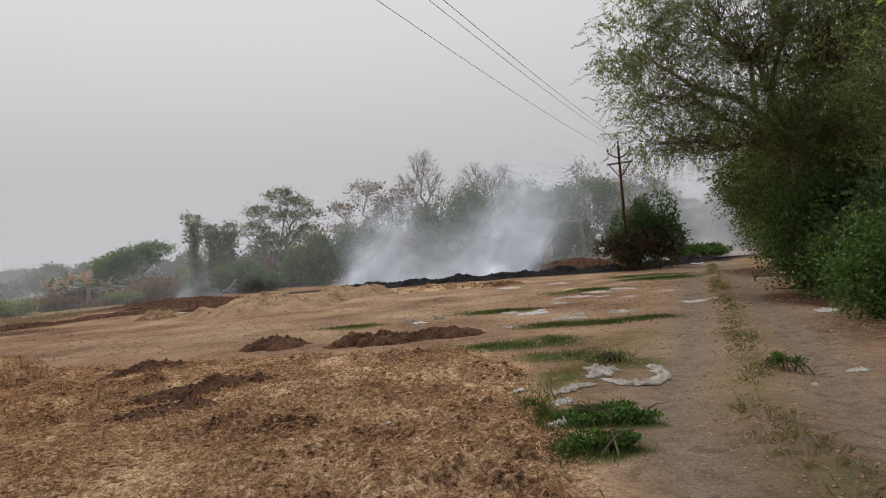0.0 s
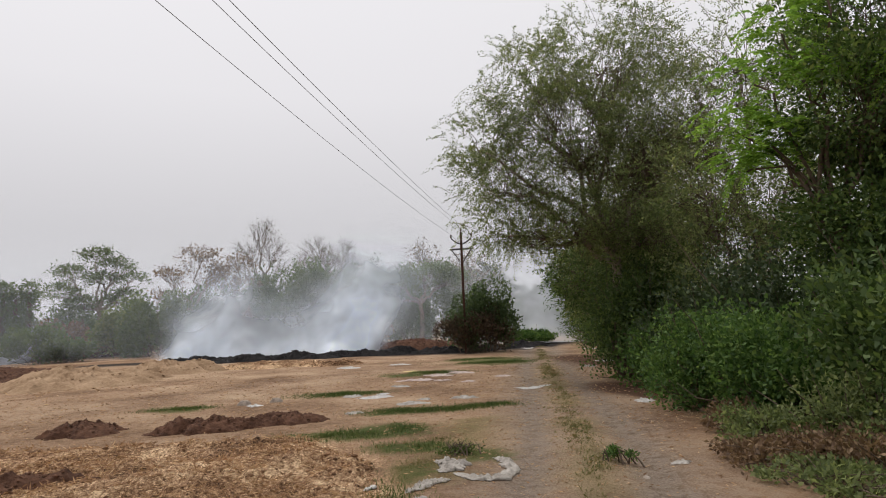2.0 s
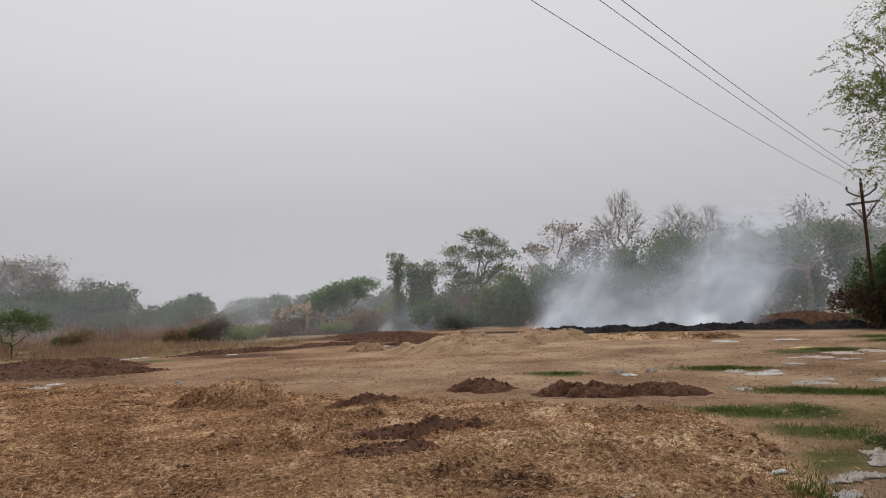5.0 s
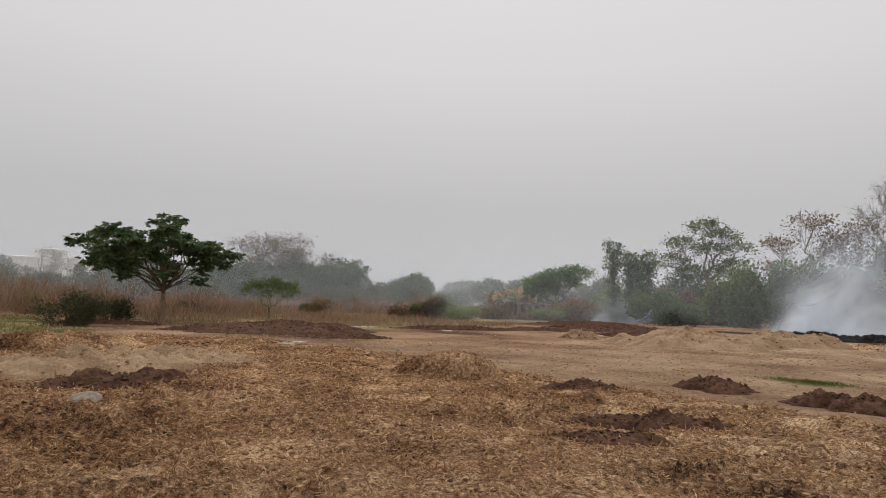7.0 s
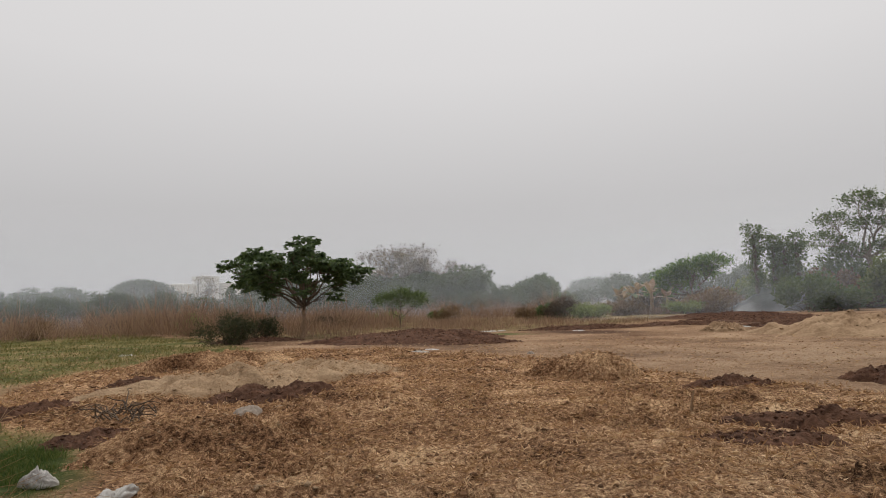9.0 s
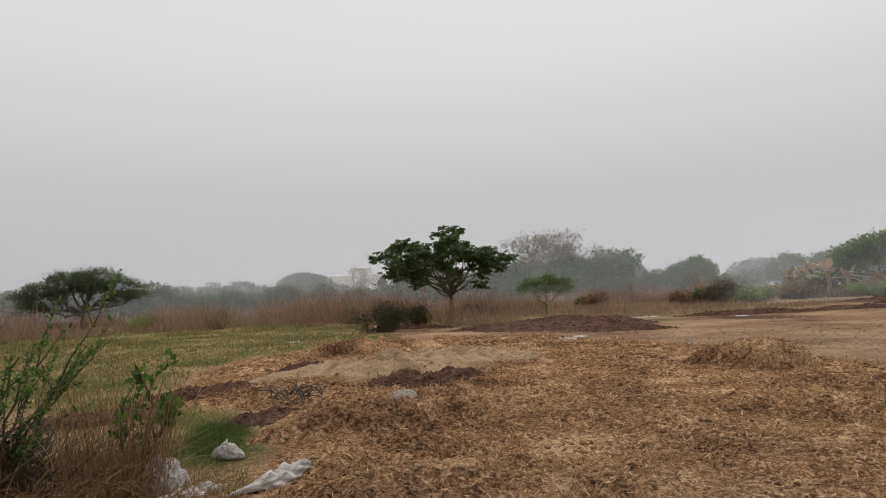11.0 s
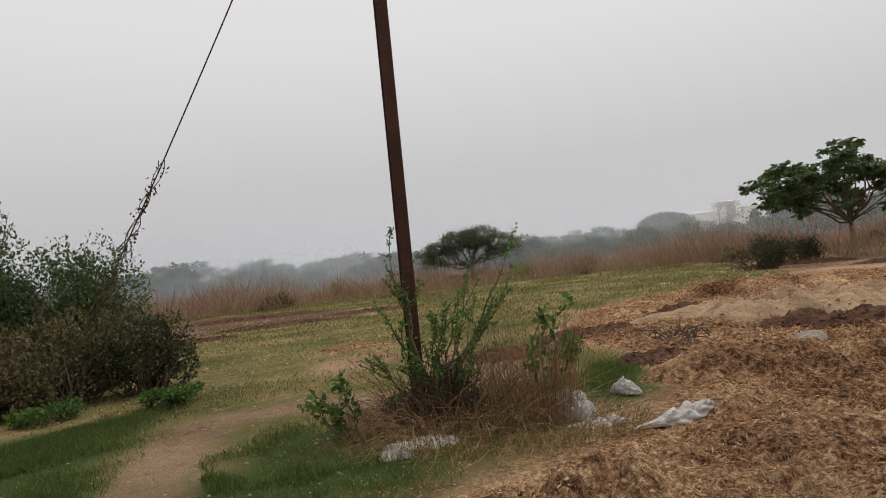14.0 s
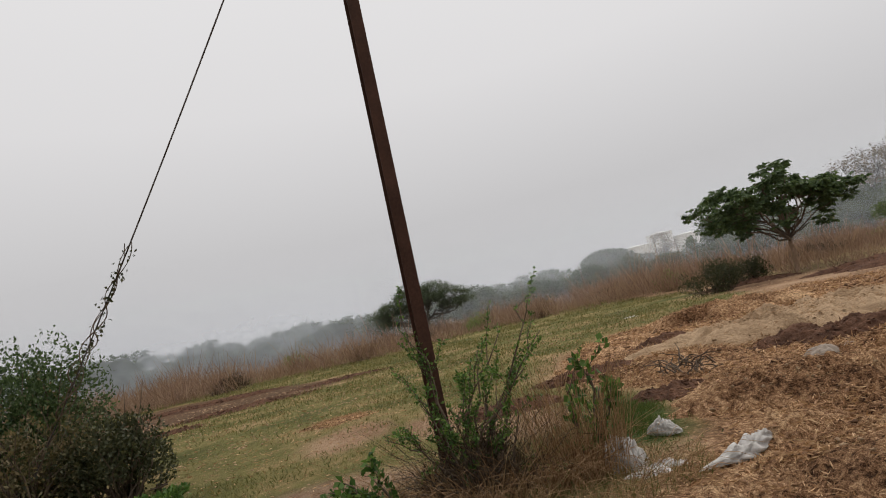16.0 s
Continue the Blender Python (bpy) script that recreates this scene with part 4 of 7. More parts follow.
# round the far pole and behind the smoke
make_bush("bush", 11.2, 36.6, 2.3, 2.0, 4.9, 10000, (0.2, 0.1), LEAF_BROAD, "rounded dark green bush beside the far pole", group="far bushes", seed=70, lumps=12)
make_bush("bush", 10.1, 35.7, 2.3, 1.3, 2.9, 6000, (0.2, 0.08), LEAF_DEAD, "scorched reddish brown bush at the far pole", group="far bushes", seed=71, lumps=12)
make_bush("bush", 16.6, 43.5, 2.8, 2.0, 1.3, 4000, (0.2, 0.1), LEAF_BUSH, "low green bush by the far end of the road", group="far bushes", seed=72)
make_tree("tree", 10.2, 52.0, 3.8, 0.22, [(-2.4, 0, 5.4, 1.7, 1.7, 0.6), (0.6, 0, 6.1, 2.0, 2.0, 0.7), (2.6, 0, 5.4, 1.7, 1.7, 0.6), (-3.6, 0, 4.4, 1.1, 1.1, 0.5)],
          110, 40, 0.45, (0.3, 0.12), LEAF_MID, BARK_PALE, "light green open-crowned tree behind the smoke", group="far trees", seed=73)
for k, (bx, by, hh, sp, sd) in enumerate(((-3.5, 62.0, 12.4, 2.3, 80), (1.7, 64.0, 11.2, 2.2, 81), (4.6, 66.0, 11.0, 2.2, 82))):
    make_tree("tree", bx, by, hh * 0.55, 0.24, [(-sp * 0.5, 0, hh * 0.72, sp * 0.6, sp * 0.6, hh * 0.14), (sp * 0.5, 0.3, hh * 0.74, sp * 0.6, sp * 0.6, hh * 0.14), (0, 0, hh * 0.88, sp * 0.55, sp * 0.55, hh * 0.12), (-sp * 0.8, 0, hh * 0.6, sp * 0.4, sp * 0.4, hh * 0.07), (sp * 0.8, 0, hh * 0.6, sp * 0.4, sp * 0.4, hh * 0.07)],
              80, 4, 0.4, (0.18, 0.07), LEAF_MID, BARK_PALE, "tall nearly bare pale grey tree behind the smoke", group="far trees", seed=sd, twigs=9)
make_tree("tree", -8.7, 55.3, 4.2, 0.22, [(-1.8, 0, 6.2, 1.3, 1.3, 1.0), (0.4, 0, 8.0, 1.6, 1.4, 0.9), (-2.4, 0, 4.6, 1.0, 1.0, 0.8), (1.8, 0, 6.6, 1.2, 1.2, 1.0)],
          70, 18, 0.35, (0.24, 0.1), LEAF_DRY, BARK_PALE, "half-dead tree with pale forked limbs and brown leaves", group="far trees", seed=84, twigs=6)
make_tree("tree", -6.0, 56.6, 4.0, 0.2, [(-0.6, 0, 6.0, 1.2, 1.2, 1.2), (0.8, 0, 7.4, 1.3, 1.3, 1.0), (1.6, 0, 5.4, 1.2, 1.2, 1.0)],
          70, 18, 0.35, (0.24, 0.1), LEAF_DRY, BARK, "thin tree with sparse reddish brown leaves", group="far trees", seed=85, twigs=5)
make_tree("tree", -16.6, 57.7, 4.4, 0.24, [(-3.0, 0, 5.4, 1.3, 1.3, 0.8), (-2.2, 0, 7.0, 1.3, 1.3, 0.9), (-0.4, 0, 8.6, 1.3, 1.3, 0.8), (1.2, 0, 7.6, 1.3, 1.3, 0.8), (0.3, 0, 6.4, 1.4, 1.4, 0.8), (2.6, 0, 6.6, 1.0, 1.0, 0.45), (-1.2, 0, 4.4, 1.4, 1.4, 0.9), (1.8, 0, 4.8, 1.3, 1.3, 0.8)],
          190, 26, 0.36, (0.24, 0.11), LEAF_MID, BARK_PALE, "tall green tree in layered tiers of leaves", group="far trees", seed=86, flat=0.45, twigs=2)
for k, (bx, by, hh) in enumerate(((-22.6, 51.2, 6.9), (-21.4, 51.7, 5.8), (-20.7, 52.1, 5.3), (-19.85, 52.3, 5.9))):
    make_tree("vine_tree", bx, by, hh * 0.9, 0.16, [(0, 0, hh * (0.25 + 0.22 * j), 0.42 + 0.1 * (j == 3), 0.42, hh * 0.14) for j in range(4)],
              70, 32, 0.22, (0.2, 0.12), LEAF_MID, BARK, "tree trunk wrapped thickly in green creepers", "tree", "creeper-clad trunks", seed=90 + k, droop=0.5, under=1.0)
make_tree("tree", -33.6, 61.2, 2.0, 0.25, [(-2.2, 0, 3.2, 1.8, 1.8, 1.3), (0.2, 0, 4.2, 1.9, 1.9, 1.1), (2.3, 0, 4.9, 1.4, 1.4, 0.7), (-3.6, 0, 2.2, 1.2, 1.2, 1.0)],
          170, 42, 0.45, (0.3, 0.14), LEAF_BUSH, BARK, "rounded dark green tree with gaps in its crown", group="far trees", seed=95)
for k, (bx, by, rx, h, mt, lab) in enumerate(((-17.2, 46.9, 1.8, 2.3, LEAF_MID, "green bush beside the thin smoke"), (-15.4, 46.4, 1.4, 1.4, LEAF_MID, "low green bush beside the thin smoke"), (-10.7, 50.9, 2.2, 4.4, LEAF_MID, "tall green bush at the edge of the smoke"),
                                            (-13.3, 53.5, 2.4, 3.6, LEAF_OLIVE, "olive undergrowth below the trees"), (-19.0, 55.5, 3.0, 2.8, LEAF_DRY, "brown dry undergrowth below the trees"), (-1.8, 56.0, 2.6, 5.6, LEAF_MID, "tall dark bush behind the smoke"),
                                            (2.4, 56.0, 2.8, 6.2, LEAF_MID, "tall green creeper-covered bush behind the smoke"), (6.0, 55.5, 2.6, 5.4, LEAF_MID, "tall dark bush behind the smoke"), (9.4, 53.2, 2.0, 5.2, LEAF_MID, "dark columnar bush behind the smoke"),
                                            (-5.6, 54.0, 2.2, 3.4, LEAF_DRY, "brown dry bush behind the smoke"), (4.0, 50.5, 3.0, 2.0, LEAF_DRY, "low brown scrub behind the smoke"), (-26.0, 53.5, 3.0, 2.0, LEAF_DRY, "brown dry scrub near the thin smoke"), (-23.4, 53.5, 2.0, 2.6, LEAF_OLIVE, "olive scrub at the creeper-clad trunks"),
                                            (-51.5, 62.0, 1.8, 2.8, LEAF_MID, "small dark green tree-like bush in the grass"), (-40.5, 47.0, 1.3, 1.2, LEAF_MID, "low green bush in dry grass")) + ((-52.0, 42.0, 1.0, 0.9, LEAF_MID, "low green bush in dry grass"),
                                            (-58.0, 13.5, 2.0, 1.1, LEAF_DEAD, "dark dead bush rising out of dry reeds"), (-54.0, 20.5, 1.6, 1.1, LEAF_DEAD, "dark dead bush rising out of dry reeds"), (-4.2, 57.5, 2.6, 6.0, LEAF_MID, "tall green thicket behind the smoke"), (0.2, 58.0, 2.8, 6.6, LEAF_MID, "tall green thicket behind the smoke"), (4.4, 57.5, 2.8, 6.6, LEAF_MID, "tall green thicket behind the smoke"), (7.8, 56.5, 2.4, 6.4, LEAF_MID, "tall green thicket behind the smoke"), (-8.4, 57.5, 2.6, 4.6, LEAF_MID, "green thicket below bare trees"), (-12.0, 58.5, 3.0, 4.4, LEAF_MID, "green thicket below the tiered tree"), (-18.5, 59.0, 3.0, 4.2, LEAF_MID, "green thicket below the tiered tree"), (-23.0, 57.0, 3.0, 3.0, LEAF_OLIVE, "olive scrub behind the creeper-clad trunks"), (12.6, 53.0, 2.2, 4.6, LEAF_MID, "tall green bush behind the far pole"), (15.6, 55.0, 2.4, 4.0, LEAF_MID, "tall green bush behind the far pole"), (19.0, 58.0, 2.6, 4.0, LEAF_MID, "hazy green bush at the road's far end"), (27.0, 62.0, 3.0, 3.0, LEAF_MID, "pale green bush at the road's far end"))):
    make_bush("bush", bx, by, rx * 1.15, rx, h * 1.3, int(1300 + 600 * rx * h ** 0.7), (0.29, 0.16), mt, lab, group="far bushes", seed=100 + k, lumps=12)

for k in range(13):
    a, q = radians(10 + 2.7 * k), 60 + 3 * math.sin(k * 1.7)
    make_bush("bush", -q * math.sin(a), q * math.cos(a), 2.4, 1.8, 1.7 + 0.5 * math.cos(k * 2.3), 2200, (0.26, 0.1), (LEAF_DRY, LEAF_OLIVE, LEAF_DEAD)[k % 3], ("brown dry scrub below the far trees", "olive scrub below the far trees", "dark dead scrub below the far trees")[k % 3], group="far bushes", seed=160 + k, lumps=11, stems=40, open_=0.6)

# the treeline all round
def far_tree(kind, seed):
    rng = np.random.default_rng(seed)
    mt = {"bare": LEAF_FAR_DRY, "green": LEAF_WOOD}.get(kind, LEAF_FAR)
    if kind in ("round", "green"):
        lobes = [(rng.normal() * 2.2, rng.normal() * 1.5, 4.4 + rng.normal() * 1.2, 1.9, 1.9, 1.4) for _ in range(8)] + [(rng.normal() * 1.6, rng.normal() * 1.2, 2.2, 2.0, 2.0, 1.5) for _ in range(3)]
        args = (2.0, 0.28, lobes, 190, 34, 0.42, (0.4, 0.26))
    elif kind == "umbrella":
        lobes = [(4.2 * math.cos(a) * r, 4.2 * math.sin(a) * r, 6.0 - 1.9 * r * r, 2.2, 2.2, 1.0) for a, r in [(k * 0.9, 0.15 + 0.85 * (k % 4) / 3) for k in range(14)]]
        args = (2.4, 0.35, lobes, 300, 38, 0.42, (0.4, 0.26))
    elif kind == "bare":
        lobes = [(rng.normal() * 1.9, rng.normal() * 1.4, 6.2 + rng.normal() * 1.5, 1.5, 1.5, 1.5) for _ in range(6)]
        args = (3.2, 0.25, lobes, 110, 9, 0.5, (0.3, 0.16))
    else:
        lobes = [(rng.normal() * 2.6, rng.normal() * 1.6, 1.6 + abs(rng.normal()) * 1.2, 2.0, 2.0, 1.3) for _ in range(8)]
        args = (0.8, 0.2, lobes, 150, 34, 0.42, (0.4, 0.26))
    label = {"round": "hazy grey-green tree in the distant treeline", "green": "dull green tree in a wood at the field's edge", "umbrella": "hazy wide umbrella-shaped tree in the distance", "bare": "hazy pale bare-branched tree in the distance", "low": "hazy low scrub in the distant treeline"}[kind]
    return make_tree("distant_tree", 0, 900, *args, mt, BARK_FAR, label, "tree", "distant treeline", seed=seed, twigs=5 if kind == "bare" else 0, simple=True, under=0.7 if kind in ("round", "green", "low") else 0.2)


LEAF_WOOD = leafy("leaf_wood_green", [(0.1, (0.06, 0.085, 0.045)), (0.5, (0.095, 0.125, 0.062)), (0.9, (0.15, 0.18, 0.09))], 0.4, 0.8)
LEAF_FAR_DRY = leafy("leaf_far_brown", [(0.1, (0.17, 0.13, 0.1)), (0.9, (0.27, 0.21, 0.16))], 0.4)
BARK_FAR = rough_stuff("bark_far_grey", (0.1, 0.09, 0.08), (0.17, 0.15, 0.135), 3, 0.5, 0.95, 0)
LINE_TREES = [("umbrella", -185, 44, 1.55), ("round", -159, 17.5, 1.0), ("round", -160, 8, 0.8), ("round", -164, 24, 0.7), ("round", -124.5, -38, 0.85), ("low", -128, -46, 1.2), ("round", -150, 4.6, 0.9),
              ("round", -149, 17, 1.0), ("low", -148, 10, 1.3), ("low", -152, -8, 1.5), ("bare", -190, 62, 1.25), ("round", -95.5, -55.3, 1.0), ("round", -100, -67, 0.85), ("low", -126, -61, 1.5), ("round", -140, -53.7, 0.9),
              ("low", -144, -42, 1.5), ("round", -148, -26, 0.95), ("low", -150, -33, 1.5), ("green", -74, 68, 0.95), ("green", -77, 64.6, 1.0), ("green", -79.5, 60.5, 1.02), ("bare", -84, 63, 1.2), ("bare", -88, 58.4, 1.1), ("bare", -87, 63.5, 1.25),
              ("green", -90, 54.5, 0.95)] + [("low", -92, 50, 1.3), ("low", -97, 44, 1.4), ("low", -82, 58, 1.3), ("green", -72.5, 83.4, 0.8), ("green", -76.5, 79.7, 0.72), ("low", -70, 76, 1.0), ("round", -90, 121, 0.9), ("low", -84, 110, 1.3), ("low", -62, 88, 1.1),
              ("low", -58, 98, 1.2), ("low", -50, 96, 1.3), ("round", -42, 92, 0.8), ("round", 38, 95, 1.2), ("round", 28, 100, 1.5), ("bare", 22, 92, 1.6), ("round", 14, 96, 1.4), ("round", 46, 105, 1.3), ("round", 55, 100, 1.4),
              ("low", -118, -72, 1.5), ("low", -105, -80, 1.4), ("round", -90, -90, 1.0), ("low", -70, -95, 1.5), ("low", -168, 30, 1.6), ("round", -130, 90, 1.1), ("low", -140, 80, 1.6), ("round", -115, 105, 1.1)]
LINE_TREES += [("low", -158 * math.sin(radians(a)) - 4 * (a % 3), 158 * math.cos(radians(a)) + 5 * (a % 2), 1.15 + 0.12 * (a % 4)) for a in range(56, 140, 4)]
LINE_TREES += [("low", -(82 + 4 * (a % 4)) * math.sin(radians(a)), (82 + 4 * (a % 4)) * math.cos(radians(a)), 0.6 + 0.1 * (a % 4)) for a in range(42, 143, 3)]
LINE_TREES += [("green", -66, 74, 0.8), ("green", -84, 57, 0.9), ("green", -82, 52, 0.8), ("green", -61, 92, 0.75), ("bare", -81, 60, 1.15), ("bare", -78, 63, 1.1), ("green", -93, 47, 0.75)]
kinds = {}
for k, (kind, tx, ty, s) in enumerate(LINE_TREES):
    which = (kind, k % 2)
    if which not in kinds:
        kinds[which] = ob = far_tree(kind, 200 + len(kinds))
        ob.matrix_world = pose(tx, ty, floor_z(tx, ty), 0, 0, 37 * k)
    else:
        ob = copy_thing(kinds[which], pose(tx, ty, floor_z(tx, ty), 0, 0, 37 * k))
    ob.scale = (s * (1 + 0.1 * math.sin(k * 2.1)), s * (1 + 0.1 * math.cos(k * 1.3)), s * (1 + 0.06 * math.sin(k * 3.7)))


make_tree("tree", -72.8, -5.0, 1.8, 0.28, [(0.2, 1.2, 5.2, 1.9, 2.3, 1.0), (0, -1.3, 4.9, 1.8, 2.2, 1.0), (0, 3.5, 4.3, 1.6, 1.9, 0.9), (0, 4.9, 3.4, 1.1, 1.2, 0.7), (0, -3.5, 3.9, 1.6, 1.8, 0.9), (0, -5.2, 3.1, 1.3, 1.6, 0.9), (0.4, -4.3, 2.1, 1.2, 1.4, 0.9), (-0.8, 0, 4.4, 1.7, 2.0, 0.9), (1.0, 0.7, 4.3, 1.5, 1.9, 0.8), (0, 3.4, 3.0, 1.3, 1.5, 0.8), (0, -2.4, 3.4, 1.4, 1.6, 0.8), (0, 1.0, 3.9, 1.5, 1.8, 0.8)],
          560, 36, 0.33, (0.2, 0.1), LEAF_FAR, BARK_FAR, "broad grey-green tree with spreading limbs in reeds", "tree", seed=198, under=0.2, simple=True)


def storage_tank(x, y, radius, tall, label):
    """A white round tank with a rim round its roof and shallow bands."""
    top = thing("storage_tank", x, y, 0, label, "storage tank", "distant tanks")

    def drum(name, profile):
        bm = bmesh.new()
        rings = [[bm.verts.new((r * math.cos(2 * math.pi * k / 48), r * math.sin(2 * math.pi * k / 48), z)) for k in range(48)] for r, z in profile]
        for lo, hi in zip(rings, rings[1:]):
            for k in range(48):
                bm.faces.new((lo[k], lo[(k + 1) % 48], hi[(k + 1) % 48], hi[k]))
        if name == "roof":
            bm.faces.new(rings[-1])
        part(name, bm, WALL_WHITE, top)

    drum("shell", [(radius, 0), (radius, tall * 0.33), (radius * 0.995, tall * 0.335), (radius * 0.995, tall * 0.66), (radius * 0.99, tall * 0.665), (radius * 0.99, tall)])
    drum("rim", [(radius * 0.99, tall - 0.3), (radius * 1.04, tall - 0.3), (radius * 1.04, tall + 0.35), (radius * 0.99, tall + 0.35)])
    drum("roof", [(radius, tall), (radius * 0.5, tall + 0.7), (radius * 0.05, tall + 1.0)])


storage_tank(-266, 78, 6.2, 13.2, "low white round tank hazy behind trees")
storage_tank(-265, 88, 5.4, 16.6, "tall white round tank hazy behind trees")
storage_tank(-266, 100, 6.5, 14.0, "white round tank hazy behind a palm")


def far_building(x, y, w, d, h, turn, label, storeys):
    top = thing("building", x, y, 0, label, "building", "distant buildings", turn)
    bm = bmesh.new()
    box(bm, 0, 0, h / 2, w, d, h)
    part("wall", bm, WALL_WHITE, top)
    bm = bmesh.new()
    box(bm, 0, 0, h + 0.25, w + 0.8, d + 0.8, 0.5)
    part("roof", bm, WALL_WHITE, top)
    cols = max(3, int(w / 5))
    for s in range(storeys):
        for c in range(cols):
            bm = bmesh.new()
            box(bm, -w / 2 + (c + 0.5) * w / cols, -d / 2 - 0.03, (s + 0.55) * h / storeys, w / cols * 0.45, 0.12, h / storeys * 0.45)
            part("window", bm, WINDOW, top)


far_building(-205, 159, 40, 14, 15.0, 55, "white hazy apartment block behind bare trees", 5)
far_building(-222, 138, 24, 14, 18.0, 58, "white hazy apartment block behind bare trees", 6)


# dry reeds and tall grass
def blades(name, pts, tall, wide, mat, label, category, seed=1, lean=0.25):
    rng = np.random.default_rng(seed)
    n = len(pts)
    c = np.column_stack([pts[:, 0], pts[:, 1], height(pts[:, 0], pts[:, 1]) - 0.02])
    d = np.column_stack([rng.normal(0, lean, n), rng.normal(0, lean, n), np.ones(n)])
    return tagged(part(name, leaf_mesh(name, c, d, tall * (0.12 + 3.0 * fbm(c[:, 0], c[:, 1], 3.2, 4, seed) ** 2.5), wide, rng), mat), label, category, kind="stuff")


def scatter(poly, n, seed, clump=None, keep=0.0):
    """Random places inside a polygon, thinned by clumps."""
    rng = np.random.default_rng(seed)
    p = np.array(poly)
    got = np.zeros((0, 2))
    while len(got) < n:
        q = rng.uniform(p.min(0), p.max(0), (n * 3, 2))
        q = q[inside(poly, q[:, 0], q[:, 1]) > 0]
        if clump:
            q = q[fbm(q[:, 0], q[:, 1], clump, 3, seed) > rng.uniform(0.3, 0.62, len(q)) + keep]
        got = np.concatenate([got, q])
    return got[:n]


REEDS_W = [(-36, -42), (-39, -24), (-43, -13), (-49, -5), (-52, 2), (-48, 8), (-43, 13), (-38.5, 18), (-46, 30), (-52, 44), (-44, 56), (-40, 64), (-55, 75), (-85, 62), (-105, 20), (-95, -60)]
blades("dry_reeds", scatter(REEDS_W, 76000, 31, 5), 1.9, 0.045, REED, "tall dry brown reeds along the field's edge", "reeds", 31, 0.5)
blades("dry_reeds", scatter([(-36, 50), (-25, 51), (-24, 56), (-38, 60)], 1900, 32, 4), 1.3, 0.1, REED, "dry brown reeds and broad withered leaves", "reeds", 32, 0.35)
blades("dry_grass", scatter([(-22.5, 19.5), (-26, 27), (-20, 33), (-36, 47), (-50, 42), (-44, 28), (-36, 17), (-30, 15)], 9000, 33, 3), 0.45, 0.03, REED, "pale dry grass tufts in the field", "grass", 33, 0.4)
for k in range(16):
    a = radians(50 + 5.6 * k)
    q = 58 + 9 * math.sin(k * 2.7)
    make_bush("reed_scrub", -q * math.sin(a), q * math.cos(a), 1.6 + 0.5 * math.sin(k), 1.5, 1.5 + 0.4 * math.cos(k * 1.9), 1500, (0.2, 0.06), (LEAF_DRY, LEAF_OLIVE, LEAF_DEAD)[k % 3], ("brown dry scrub among tall reeds", "olive scrub among dry reeds", "dark dead scrub among dry reeds")[k % 3], group="scrub in the reeds", seed=130 + k, lumps=11, stems=40, open_=0.6)
for k, (px, py) in enumerate(((-34.6, 52.0), (-33.2, 53.0), (-36.0, 52.4), (-32.4, 51.6), (-35.4, 54.0), (-31.4, 52.6), (-37.2, 53.4))):
    rng = np.random.default_rng(300 + k)
    top = thing("banana_plant", px, py, floor_z(px, py), "withered banana plant with tan hanging leaves", "plant", "banana plants")
    t = Tubes(6)
    tall = 2.0 + 0.5 * math.sin(k * 2.1)
    t.add([(0, 0, -0.1), (0.05, 0, tall * 0.5), (0.0, 0.05, tall)], 0.16, 0.1)
    part("stem", t.mesh("stem"), REED_PALE, top)
    for _ in range(9):
        a, up = rng.uniform(0, 2 * np.pi), rng.uniform(-0.2, 3.0)
        q = np.linspace(0, 1, 7)
        way, side = np.array([math.cos(a), math.sin(a), up]) / math.hypot(1, up), np.array([-math.sin(a), math.cos(a), 0])
        rib = np.array([0, 0, tall]) + np.outer(q * 1.5, way) - np.outer(rng.uniform(0.2, 0.9) * q**2.2, (0, 0, 1))
        wide = 0.26 * np.sin(np.pi * (0.1 + 0.88 * q)) * rng.uniform(0.7, 1.3, 7)
        v = np.stack([rib - wide[:, None] * side - (0, 0, 0.05), rib, rib + wide[:, None] * side - (0, 0, 0.05)], 1).reshape(-1, 3)
        f = [(3 * i + j, 3 * i + j + 1, 3 * i + j + 4, 3 * i + j + 3) for i in range(6) for j in range(2)]
        part("leaf", fast_mesh("leaf", v, f), REED_PALE if rng.random() < 0.75 else LEAF_MID, top)


# ---- smoke ----
def curtain(name, x, y, z, den, mat, top):
    nu, nv = x.shape
    ids = np.arange(nu * nv).reshape(nu, nv)
    faces = np.stack([ids[:-1, :-1], ids[1:, :-1], ids[1:, 1:], ids[:-1, 1:]], -1).reshape(-1, 4)
    faces = faces[den.ravel()[faces].max(1) > 0.015]
    me = fast_mesh(name, np.stack([x, y, z], -1).reshape(-1, 3), faces, True)
    at = me.attributes.new("puff", "FLOAT", "POINT")
    at.data.foreach_set("value", den.ravel().astype(np.float32))
    part(name, me, mat, top)


